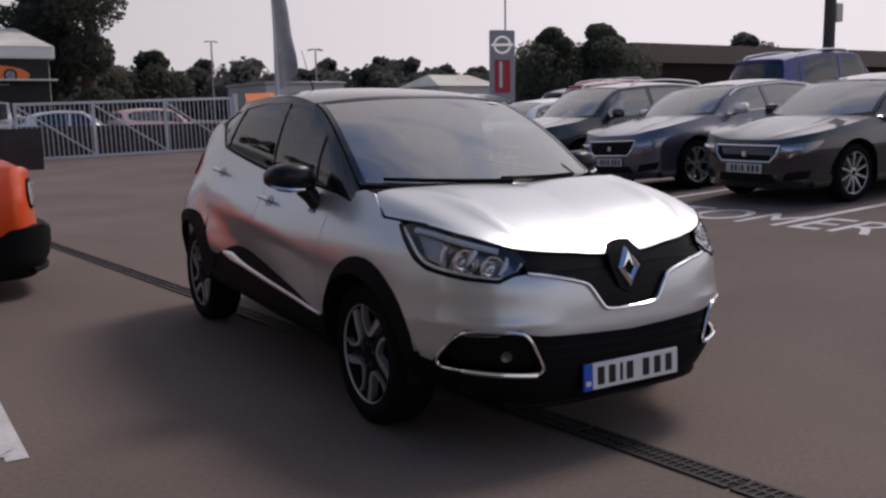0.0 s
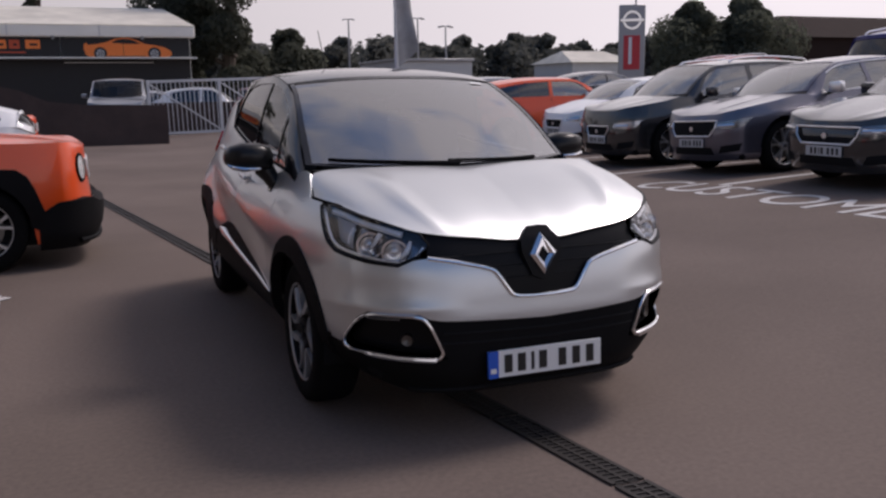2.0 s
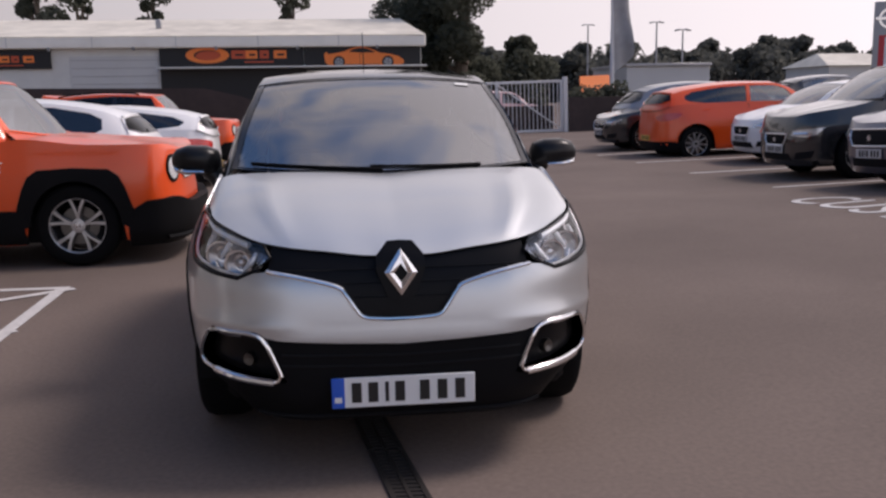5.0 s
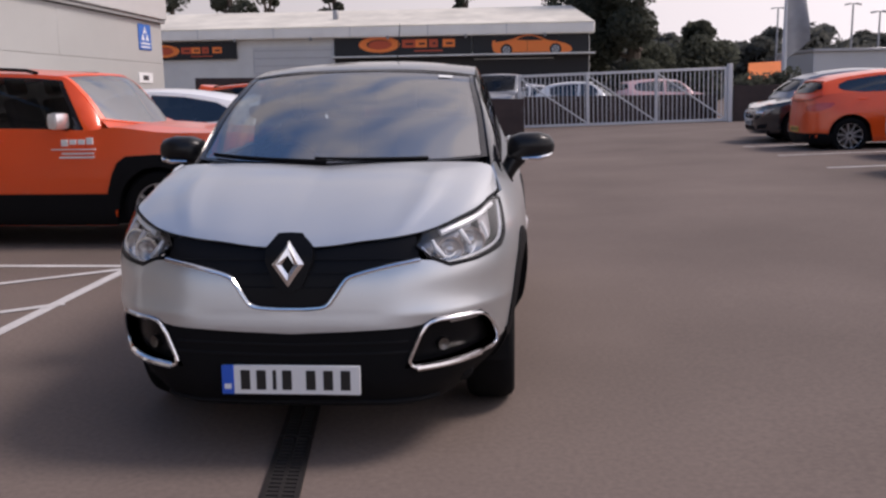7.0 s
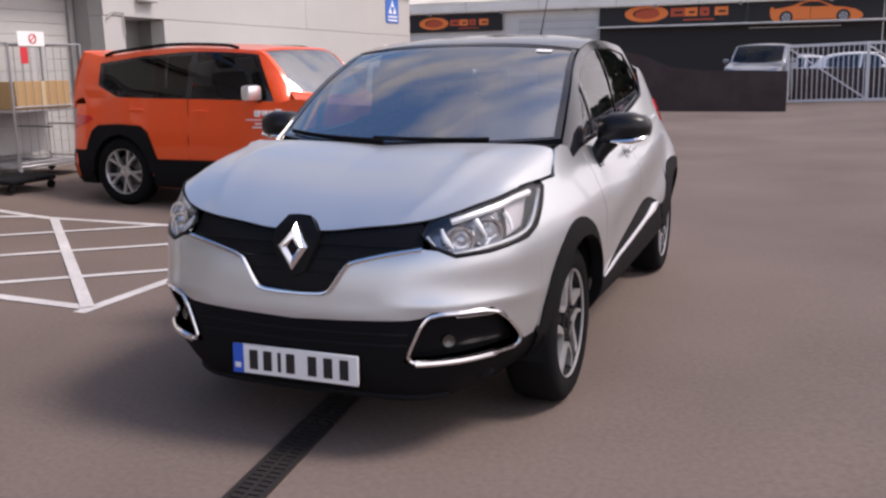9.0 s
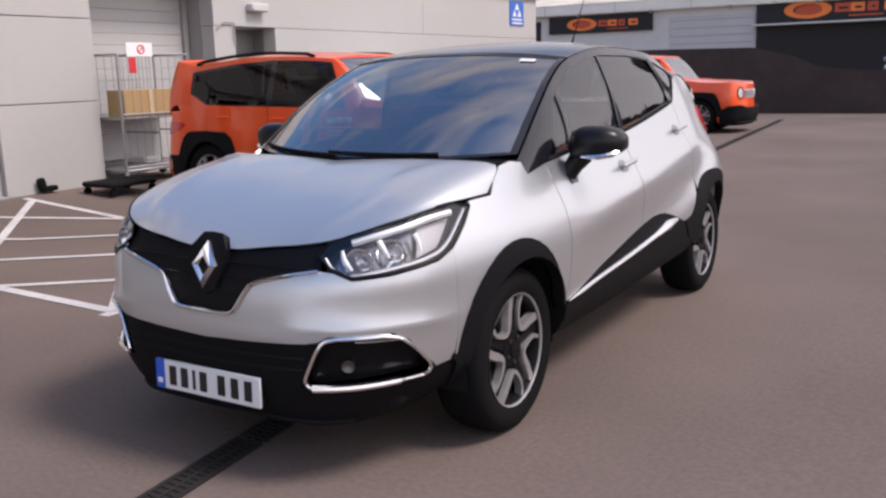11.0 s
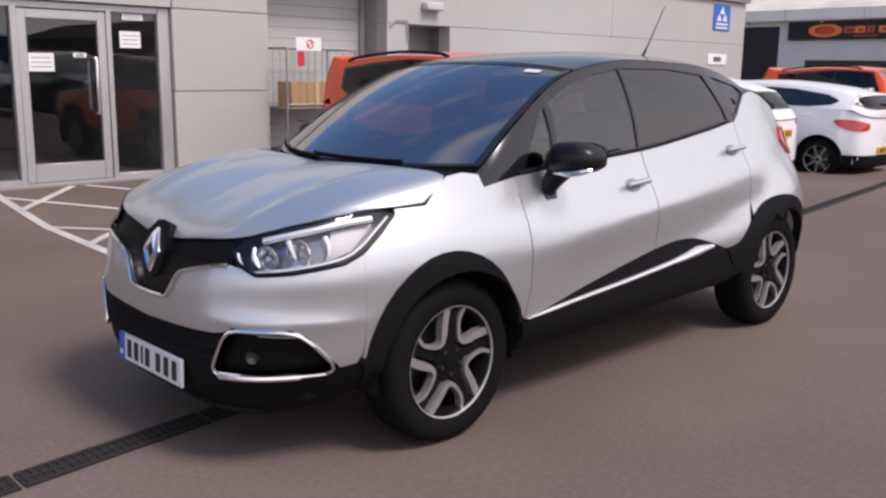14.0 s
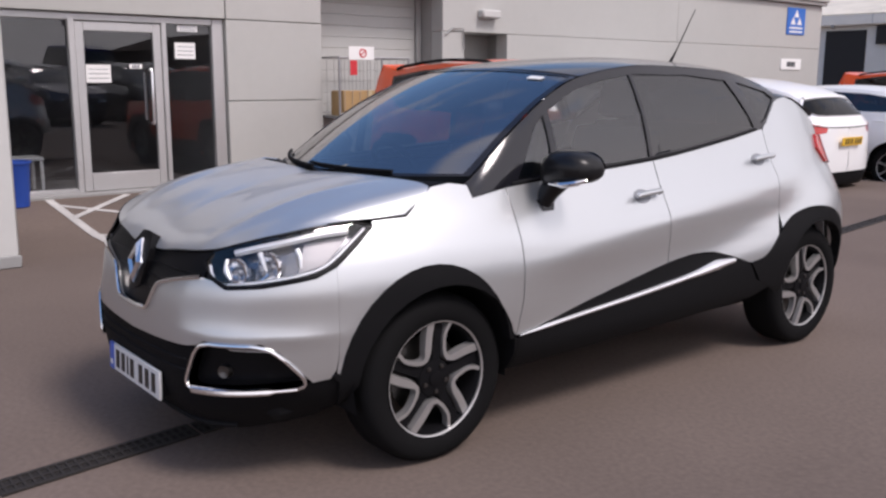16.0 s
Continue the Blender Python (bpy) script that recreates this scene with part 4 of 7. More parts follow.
part("roof_slope", ([(-46.2, SY - 0.5, 5.13), (5.15, SY - 0.5, 5.13), (4.2, SY + 6.5, 6.62), (-46.2, SY + 6.5, 6.62), (5.15, SY + 13.4, 5.13), (-46.2, SY + 13.4, 5.13)], [(0, 1, 2, 3), (3, 2, 4, 5), (1, 4, 2), (0, 3, 5)]), SHED_ROOF, shed, flat=True)
# flat black sheet painted for the unlit interior; the wall behind is solid
part("opening_shade_sheet", block(-9.65, 4.85, SY - 0.06, SY + 0.05, 0.0, 3.40, 0), BLACK_BOARD, shed)
part("roller_door", block(-14.45, -9.75, SY - 0.05, SY + 0.02, 0, 4.08, 0.01), FASCIA, shed)
for i in range(9):
    part("door_rib", block(-14.4, -9.8, SY - 0.075, SY - 0.04, 0.42 + 0.43 * i, 0.45 + 0.43 * i, 0.004), GALV, shed)
# another black sheet imitating a doorway's shade
part("side_shade_sheet", block(-24.9, -22.5, SY - 0.05, SY + 0.02, 0.0, 4.25, 0.01), BLACK_BOARD, shed)
part("canopy_edge", block(-9.7, 5.15, SY - 0.9, SY - 0.05, 3.36, 3.45, 0.01), SHED_WALL, shed)
part("roof_vent", block(-10.2, -9.9, SY + 2.4, SY + 2.7, 5.6, 6.3, 0.03), GALV, shed)


def banner(x0, x1, z0, z1, label):
    b = thing("banner", label, "sign", at=pose(0, SY - 0.12, 0))
    part("board", block(x0, x1, -0.06, 0.0, z0, z1, 0.01), BLACK_BOARD, b)
    h = z1 - z0
    cx = x0 + 0.33 * (x1 - x0)
    part("oval", moved(spun([(0.62, 0.0), (1.0, 0.0), (1.0, 0.012), (0.62, 0.012)], 28, "y", closed=True), Matrix.Translation((cx, -0.075, 0.5 * (z0 + z1))) @ Matrix.Diagonal((0.95 * h, 1, 0.36 * h, 1))), ORANGE_INK, b)
    part("oval_centre", moved(spun([(0.0, 0.0), (0.60, 0.0), (0.60, 0.010), (0.0, 0.010)], 24, "y"), Matrix.Translation((cx + 0.06 * h, -0.073, 0.5 * (z0 + z1) - 0.03 * h)) @ Matrix.Diagonal((0.95 * h, 1, 0.36 * h, 1))), RED_PRINT, b)
    for i, wide in enumerate((0.62, 0.52, 0.40, 0.56)):
        xa = cx + h * (1.05 + 0.62 * i)
        part("print_bar", block(xa, xa + wide * h, -0.07, -0.055, z0 + 0.34 * h, z1 - 0.30 * h, 0), ORANGE_INK if i % 2 else RED_PRINT, b)
        part("print_gap", block(xa + 0.16 * h, xa + (wide - 0.10) * h, -0.073, -0.06, z0 + 0.46 * h, z0 + 0.55 * h, 0), BLACK_BOARD, b)
    part("small_print_bar", block(cx + 1.6 * h, cx + 2.9 * h, -0.07, -0.055, z0 + 0.16 * h, z0 + 0.22 * h, 0), RED_PRINT, b)
    return b


banner(-21.9, -15.4, 3.45, 4.45, "black banner with orange oval and bars on the workshop")
banner(-9.65, -1.75, 3.47, 4.72, "long black banner with orange oval and bars")
poster = thing("car_poster", "black poster board with a flat orange sports car", "sign", at=pose(0, SY - 0.12, 0))
part("board", block(-1.7, 4.85, -0.06, 0.0, 3.47, 4.6, 0.01), BLACK_BOARD, poster)
outline = [(-0.52, 3.62), (-0.60, 3.90), (-0.58, 4.16), (-0.42, 4.22), (-0.40, 4.10), (0.10, 4.16), (0.55, 4.26), (0.95, 4.42), (1.35, 4.50), (1.75, 4.48), (2.15, 4.34), (2.55, 4.16),
           (3.05, 4.10), (3.55, 3.98), (3.85, 3.80), (3.92, 3.62), (3.80, 3.50), (3.45, 3.46), (0.0, 3.46), (-0.40, 3.50)]
flatc = lambda a, b: np.stack([a, np.full_like(a, -0.075), b], -1)
part("orange_shape", sheet(flatc, outline, step=0.3, rim=0.01), ORANGE_INK, poster)
part("window_shape", sheet(flatc, [(0.80, 4.22), (1.05, 4.36), (1.38, 4.43), (1.74, 4.41), (2.08, 4.28), (2.28, 4.18), (1.5, 4.17)], step=0.3, off=0.006, rim=0.004), BLACK_BOARD, poster)
part("door_line", block(1.38, 1.40, -0.083, -0.07, 3.55, 4.18, 0), BLACK_BOARD, poster)
part("sill_line", block(0.55, 2.55, -0.083, -0.07, 3.50, 3.53, 0), BLACK_BOARD, poster)
for x in (0.22, 2.98):
    part("wheel_shape", moved(spun([(0.0, -0.004), (0.33, -0.004), (0.33, 0.004), (0.0, 0.004)], 24, "y"), pose(x, -0.088, 3.66)), BLACK_BOARD, poster)
    part("rim_shape", moved(spun([(0.0, -0.004), (0.22, -0.004), (0.22, 0.004), (0.0, 0.004)], 24, "y"), pose(x, -0.094, 3.66)), GALV, poster)
    for i in range(5):
        part("spoke_shape", moved(block(0.05, 0.19, -0.003, 0.003, -0.025, 0.025, 0), pose(x, -0.101, 3.66, 0, 72 * i, 0)), BLACK_BOARD, poster)
part("lower_poster_line", block(-1.6, 2.9, -0.065, -0.055, 3.16, 3.20, 0), SHED_WALL, poster)

# tall sign by the road
tower = thing("sign_tower", "tall grey dealer sign with a ring emblem and a red panel", "sign")
TX, TY = 28.45, 41.0
sq = pose(TX, TY, ground_z(TX, TY), 0, 0, -30)
TH = 6.1 - ground_z(TX, TY)
part("tower_slab", moved(block(-0.74, 0.74, -0.18, 0.18, 0, TH, 0.03), sq), GALV, tower)
part("ring_emblem", moved(spun([(0.40, -0.02), (0.52, -0.02), (0.52, 0.02), (0.40, 0.02)], 28, "y", closed=True), sq @ pose(0, -0.20, TH - 0.85)), CHROME, tower)
part("emblem_bar", moved(block(-0.66, 0.66, -0.24, -0.17, TH - 0.93, TH - 0.77, 0.01), sq), CHROME, tower)
part("red_panel", moved(block(-0.46, 0.46, -0.20, -0.17, TH - 3.6, TH - 1.7, 0.01), sq), SIGN_RED, tower)
part("white_panel", moved(block(-0.18, 0.0, -0.215, -0.19, TH - 3.3, TH - 1.8, 0.005), sq), PAPER, tower)
part("tower_mast", moved(tube([(0.2, 0, TH), (0.2, 0, TH + 2.2)], 0.05, 8), sq), GALV, tower)

# feather flag
ff = thing("feather_flag", "tall grey feather flag on a thin pole", "flag", at=pose(10.45, 30.4, 0))
part("flag_pole", tube([(0, 0, 0), (0, 0, 2.6), (-0.02, 0, 4.6), (-0.12, 0, 7.2)], [0.10, 0.085, 0.05, 0.02], 10), WHITE_STEEL, ff, "pale metal pole")
cloth = [(0.04, 2.35), (0.02, 4.6), (-0.10, 7.2), (0.14, 7.3), (0.42, 6.3), (0.64, 4.9), (0.78, 3.6), (0.84, 3.0), (0.62, 2.72), (0.34, 2.55)]
ripple = lambda a, b: np.stack([a, a * (0.16 * np.sin(6.5 * a + 1.7 * b) + 0.10 * np.sin(3.1 * b)), b], -1)
part("flag_cloth", sheet(ripple, cloth[::-1], step=0.09, rim=0.012), FLAG_CLOTH, ff, "rippled mottled grey cloth")

# lamp posts
def lamp_post(x, y, h, r=0.07, head=0.35, label="tall grey lamp post with a small head"):
    p = thing("street_lamp", label, "street lamp", at=pose(x, y, ground_z(x, y)), group="lamp posts")
    part("pole", tube([(0, 0, 0), (0, 0, h * 0.5), (0, 0, h)], [r, r * 0.8, r * 0.55], 10), GALV, p)
    part("arm", tube([(-head, 0, h), (head, 0, h)], r * 0.4, 6), GALV, p)
    for s in (-1, 1):
        part("lamp_head", moved(block(-0.22, 0.22, -0.14, 0.14, -0.06, 0.06, 0.03), pose(s * head, 0, h - 0.02, 0, s * 12, 0)), GALV, p)
    return p


lamp_post(26.2, 89.6, 7.9, 0.13, 0.45)
lamp_post(26.9, 71.2, 6.6, 0.11, 0.4)
lamp_post(24.1, 58.2, 5.0, 0.09, 0.35)
pole = thing("utility_pole", "thick dark timber pole beside the rear row", "pole", at=pose(15.3, 9.5, 0.3))
part("pole_shaft", tube([(0, 0, 0), (0, 0, 4), (0, 0, 9)], [0.13, 0.12, 0.10], 12), BARK, pole)
part("pole_box", block(0.05, 0.30, -0.12, 0.12, 2.95, 3.35, 0.02), GALV, pole)

# low sheds and barn in the distance
far = thing("far_shed", "long low pale grey shed", "building")
part("shed_wall", block(19.4, 25.2, 56, 64, 0, 3.5, 0.02), FASCIA, far)
part("shed_roof", block(19.3, 25.3, 55.8, 64.2, 3.5, 3.68, 0.02), GALV, far)
far2 = thing("far_shed", "low pale building with a shallow roof beyond the yard", "building")
part("shed_wall", block(44.5, 51.5, 75, 83, 0, 4.1, 0.02), SHED_WALL, far2)
part("shed_roof", ([(44.2, 74.6, 4.05), (51.8, 74.6, 4.05), (50.5, 79, 5.3), (45.5, 79, 5.3), (51.8, 83.4, 4.05), (44.2, 83.4, 4.05)], [(0, 1, 2, 3), (3, 2, 4, 5), (1, 4, 2), (0, 3, 5)]), SHED_ROOF, far2, flat=True)
barn = thing("brown_barn", "wide dark brown barn with a shallow pitched roof", "building")
part("barn_wall", block(70.5, 170, 75, 98, 0, 6.9, 0.05), BROWN_ROOF, barn)
part("barn_roof", ([(69.5, 74.4, 6.7), (171, 74.4, 6.7), (160, 80, 9.4), (75, 80, 9.4), (171, 99, 6.7), (69.5, 99, 6.7), (160, 93, 9.4), (75, 93, 9.4)], [(0, 1, 2, 3), (3, 2, 6, 7), (7, 6, 4, 5), (1, 4, 6, 2), (0, 3, 7, 5)]), BROWN_ROOF, barn, flat=True)
kiosk = thing("orange_awning", "small orange awning behind the hedge", "awning", at=pose(9.95, 31.0, 0.35))
part("awning_cloth", ([(-0.6, 0, 1.9), (0.55, 0, 1.95), (0.7, -0.6, 1.35), (-0.75, -0.6, 1.3), (-0.6, 0.05, 1.9), (0.55, 0.05, 1.95)], [(3, 2, 1, 0), (0, 1, 5, 4)]), ORANGE_INK, kiosk, flat=True)
for x in (-0.6, 0.6):
    part("awning_post", tube([(x, -0.3, 0), (x, -0.3, 1.6)], 0.04, 8), BARK, kiosk)


# ---- trees and hedge ----
def leaf_mat(name, base):
    """Leaves that let part of the light through."""
    m = material(name, base, 0.7, vary=0.2, scale=3.0, stain=0.25, sscale=0.3, spec=0.12)
    n, l = m.node_tree.nodes, m.node_tree.links
    b = n["Principled BSDF"]
    t, mix = n.new("ShaderNodeBsdfTranslucent"), n.new("ShaderNodeMixShader")
    l.new(b.inputs["Base Color"].links[0].from_socket, t.inputs["Color"])
    mix.inputs[0].default_value = 0.55
    l.new(b.outputs[0], mix.inputs[1])
    l.new(t.outputs[0], mix.inputs[2])
    l.new(mix.outputs[0], n["Material Output"].inputs[0])
    return m


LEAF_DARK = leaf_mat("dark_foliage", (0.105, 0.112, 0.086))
# mid and far leaves are paler: aerial haze mixed into their colour
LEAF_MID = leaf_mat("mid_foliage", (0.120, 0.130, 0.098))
LEAF_HAZED = leaf_mat("hazed_far_foliage", (0.135, 0.138, 0.122))


def leaves(rng, centres, radii, count, size):
    """Many small leaf clumps spread through lobes."""
    centres, radii = np.array(centres), np.array(radii)
    pick = rng.integers(0, len(centres), count)
    d = rng.normal(size=(count, 3))
    d /= np.linalg.norm(d, axis=1)[:, None]
    rr = radii[pick] * (0.55 + 0.5 * rng.random(count))
    c = centres[pick] + d * rr[:, None] * (1, 1, 0.85)
    a = rng.normal(size=(count, 3))
    a -= d * np.sum(a * d, axis=1)[:, None] * 0.5
    a /= np.linalg.norm(a, axis=1)[:, None]
    b = np.cross(a, rng.normal(size=(count, 3)))
    b /= np.linalg.norm(b, axis=1)[:, None]
    s = size * (0.6 + 0.8 * rng.random(count))[:, None]
    v = np.stack([c - a * s, c + b * s * 0.55, c + a * s, c - b * s * 0.55], 1).reshape(-1, 3)
    f = [(4 * i, 4 * i + 1, 4 * i + 2, 4 * i + 3) for i in range(count)]
    return v, f


def tree(x, y, h, spread, seed, label, mat=None, count=2600, low=0.25, size=0.28, group=""):
    rng = np.random.default_rng(seed)
    t = thing("tree", label, "tree", at=pose(x, y, ground_z(x, y)), group=group)
    lean = rng.normal(size=2) * 0.03 * h
    trunk = tube(sweep([(0, 0, -0.1), (lean[0] * 0.3, lean[1] * 0.3, 0.35 * h), (lean[0], lean[1], 0.8 * h)], 10), np.linspace(0.035 * h, 0.008 * h, 10), 8)
    limbs = [trunk]
    cs, rs = [], []
    for i in range(13):
        a = rng.random() * 6.28
        zz = h * (low + (0.92 - low) * (i + 0.5) / 13)
        wide = spread * (0.85 if i < 9 else 0.5) * math.sin(math.pi * min(0.97, 0.18 + 0.75 * (zz / h - low) / (1 - low))) ** 0.7
        e = np.array((math.cos(a) * wide * 0.62, math.sin(a) * wide * 0.62, zz))
        limbs.append(tube([(lean[0] * 0.5, lean[1] * 0.5, zz * 0.72), tuple(e * (0.6, 0.6, 0.93)), tuple(e)], [0.012 * h, 0.008 * h, 0.003 * h], 5))
        cs.append(e)
        rs.append(wide * (0.42 + 0.22 * rng.random()))
    cs.append((lean[0], lean[1], h * 0.86))
    rs.append(h * 0.13)
    part("trunk", join(*limbs), BARK, t)
    part("crown", leaves(rng, cs, rs, count, size), mat or LEAF_DARK, t, flat=True)
    return t


tree(8.3, 58.0, 16.5, 4.4, 3, "tall broad dark green tree beyond the gate", count=42000, low=0.08, size=0.15)
tree(5.4, 60.0, 15.6, 2.9, 4, "dark green tree beside the tall one", count=16000, low=0.12, size=0.15)
tree(13.2, 62.0, 5.6, 3.4, 41, "low dark green tree beyond the gate", count=7000, low=0.05, size=0.2)
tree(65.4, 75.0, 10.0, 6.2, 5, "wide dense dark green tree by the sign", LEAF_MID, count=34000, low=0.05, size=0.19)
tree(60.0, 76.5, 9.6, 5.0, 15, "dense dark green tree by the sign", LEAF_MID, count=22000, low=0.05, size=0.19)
tree(117.0, 100.0, 12.8, 6.5, 6, "thin-leaved tree behind the barn", LEAF_HAZED, 7000, 0.2, 0.34)
for i, (x, hh, wide) in enumerate(((-24.8, 10.0, 0.9), (-20.9, 11.6, 2.7), (-17.3, 10.4, 1.1), (-12.9, 10.8, 1.5), (-3.2, 10.4, 1.5))):
    tree(x, 64.0 + i % 2, hh, wide, 20 + i, "dark narrow evergreen behind the workshop", count=6000, low=0.1, size=0.2, group="evergreens behind the workshop")
rng0 = random.Random(8)
for i in range(62):
    x = -6 + i * 2.1 + rng0.uniform(-1.2, 1.2)
    tree(x, 96 + rng0.uniform(-6, 10), rng0.uniform(4.8, 7.4), rng0.uniform(4.2, 6.0), 50 + i, "distant dark green tree in the tree line", LEAF_HAZED, 4600, 0.0, 0.32, "distant tree line")


def hedge(x0, x1, y0, y1, h, seed, label):
    rng = np.random.default_rng(seed)
    t = thing("hedge", label, "hedge", at=pose(0, 0, 0))
    cs = [(rng.uniform(x0, x1), rng.uniform(y0, y1), rng.uniform(0.25, h - 0.3)) for _ in range(26)]
    part("stems", join(*[tube([(c[0], c[1], 0), (c[0] + 0.05, c[1], c[2])], 0.02, 5) for c in cs[:12]]), BARK, t)
    part("foliage", leaves(rng, cs, [0.42] * 26, 3600, 0.09), LEAF_DARK, t, flat=True)
    return t


hedge(8.6, 11.8, 29.1, 30.4, 2.1, 2, "low clipped dark green hedge beside the gate")
def waist(y, z, w):
    line = 0.60 + 0.13 * np.clip(y, 0, 2.6)
    along = step01(y, 0.25, 0.8) * (1 - step01(y, 2.35, 2.75))
    aft = step01(y, 0.9, 2.1)
    return w * along * ((0.026 + 0.014 * aft) * np.exp(-((z - line + 0.12) / (0.155 - 0.04 * aft)) ** 2) - 0.008 * np.exp(-((z - line - 0.06) / 0.06) ** 2))


def brow(a, z):
    """The raised lip over the fog lamps and the hollow above it."""
    along = step01(a, 0.30, 0.58) * (1 - step01(a, 0.86, 1.14))
    return along * (0.003 * np.exp(-((z - 0.655) / 0.05) ** 2) - 0.006 * np.exp(-((z - 0.576) / 0.026) ** 2))


CROSS = Shell([(0, -0.862), (0.25, -0.857), (0.44, -0.835), (0.61, -0.755), (0.735, -0.61), (0.80, -0.45), (0.85, -0.2), (0.875, 0.1), (0.885, 0.6),
               (0.889, 1.2), (0.889, 1.8), (0.890, 2.3), (0.880, 2.62), (0.832, 2.90), (0.705, 3.10), (0.45, 3.22), (0, 3.26)],
              [(0.16, 0.12), (0.24, 0.05), (0.32, 0.012), (0.42, 0), (0.52, 0.0), (0.58, 0.006), (0.68, 0.02), (0.77, 0.045), (0.845, 0.09), (1.05, 0.25)],
              [(0.16, 0.20), (0.25, 0.13), (0.33, 0.055), (0.40, 0.02), (0.46, 0.010), (0.6, 0), (0.7, 0.001), (0.8, 0.018), (0.9, 0.060), (1.0, 0.115), (1.06, 0.143), (1.2, 0.20), (1.4, 0.285)],
              [(0.16, 0.12), (0.3, 0.04), (0.45, 0), (0.6, 0.01), (0.8, 0.06), (1.0, 0.11), (1.2, 0.17)],
              (0.35, 0.95), (4.35, 4.8), waist, brow)
# even out the turn of the rear corners
corner_k = np.exp(-np.linspace(-2.2, 2.2, 45) ** 2)
for axis in (0, 1):
    pad = np.r_[np.full(22, CROSS.n[0, axis]), CROSS.n[:, axis], np.full(22, CROSS.n[-1, axis])]
    rear_w = step01(CROSS.line[:, 1], 1.9, 2.3)
    CROSS.n[:, axis] = CROSS.n[:, axis] * (1 - rear_w) + np.convolve(pad, corner_k / corner_k.sum(), "valid") * rear_w
CROSS.n /= np.linalg.norm(CROSS.n, axis=1)[:, None]


# ---- the silver crossover ----
def eased(poly, cut):
    """Cuts every corner of a closed outline by a set length."""
    out = []
    for k in range(len(poly)):
        p, a, b = (np.array(poly[i % len(poly)], float) for i in (k, k - 1, k + 1))
        for q in (a, b):
            out.append(tuple(p + (q - p) * min(cut / max(np.linalg.norm(q - p), 1e-6), 0.4)))
    return out


def silver_crossover():
    C = CROSS.place
    sy = CROSS.at_y
    SE = CROSS.s[-1]
    cab = Cabin(CROSS, [(0.2, 1.0), (0.4, 1.03), (0.89, 1.06), (1.35, 1.088), (1.75, 1.13), (2.16, 1.185), (2.28, 1.205), (2.38, 1.275), (2.48, 1.35), (2.6, 1.362), (2.8, 1.298), (2.95, 1.235)],
                [(0.2, 1.045), (0.25, 1.075), (0.5, 1.25), (0.7, 1.365), (0.95, 1.462), (1.4, 1.515), (2.0, 1.495), (2.4, 1.43), (2.6, 1.375), (2.8, 1.31), (3.05, 1.22)],
                [(0.2, 0.715), (0.5, 0.675), (0.9, 0.615), (1.4, 0.60), (2.0, 0.59), (2.6, 0.545), (3.05, 0.47)],
                [(0.7, 1.45), (0.86, 1.503), (1.2, 1.545), (1.6, 1.566), (2.2, 1.545), (2.6, 1.49), (3.1, 1.37)],
                (-0.04, 1.062), (0.86, 1.503, 0.95), (2.62, 3.0, 1.08, 0.5))
    car = thing("crossover_car", "silver crossover hatchback with gloss black roof and pillars, parked on asphalt", "car")

    def both(name, geo, mat, label="", parent=car):
        a = part(name, geo, mat, parent, label)
        part(name, mirrored(geo), mat, parent, label)
        return a

    top = interp([(0, 0.822), (0.09, 0.822), (0.27, 0.840), (0.5, 0.864), (0.62, 0.886), (0.767, 0.918), (0.962, 0.947), (1.1, 0.957), (1.2, 0.9585), (1.336, 0.962)])

    def arch(cy, a, b, f0, f1, n=14):
        return [(float(sy(cy + a * math.cos(t))), 0.36 + b * math.sin(t)) for t in np.linspace(f0, f1, n)]
    fa = arch(-0.05, 0.375, 0.425, math.pi - 0.16, 0.2, 18)     # from the nose side over the top to the door side
    ra = [(float(sy(y)), z) for y, z in sweep([(1.94, 0.555), (2.06, 0.57), (2.15, 0.625), (2.25, 0.70), (2.38, 0.757), (2.55, 0.785), (2.72, 0.765), (2.84, 0.70), (2.915, 0.60), (2.945, 0.48)], 22)]
    chrome_line = [(0, 0.601), (0.07, 0.602), (0.136, 0.610), (0.165, 0.640), (0.2, 0.690), (0.234, 0.718), (0.36, 0.75), (0.498, 0.772)]
    light = [(0.492, 0.820), (0.530, 0.860), (0.62, 0.883), (0.767, 0.913), (0.962, 0.943), (1.1, 0.953), (1.182, 0.94), (1.113, 0.882), (1.019, 0.814), (0.946, 0.783), (0.759, 0.754), (0.62, 0.744), (0.555, 0.770)]
    fog = [(0.428, 0.372), (0.498, 0.530), (0.535, 0.551), (0.75, 0.553), (0.805, 0.525), (0.912, 0.412), (0.885, 0.392)]
    low_line = [(0, 0.509), (0.229, 0.518), (0.449, 0.530), (0.498, 0.534)]
    seam = 1.02
    g = 0.0007

    # bumper skin, one piece across the nose
    half = chrome_line + [(0.555, 0.766), (0.62, 0.740), (0.759, 0.750), (0.946, 0.779), (seam, 0.811)]
    edge = [(seam, 0.56), (1.018, 0.50), (1.010, 0.450), (0.990, 0.418), (0.925, 0.410), (0.808, 0.532), (0.752, 0.560), (0.533, 0.558), (0.494, 0.538)] + low_line[::-1][1:]
    poly = half + edge[:-1]
    full = poly + [(0, 0.509)] + [(-s, z) for s, z in reversed(edge[:-1])] + [(-s, z) for s, z in reversed(half[1:])]
    part("bumper", sheet(C, full, step=0.024), SILVER, car, "silver painted front bumper")
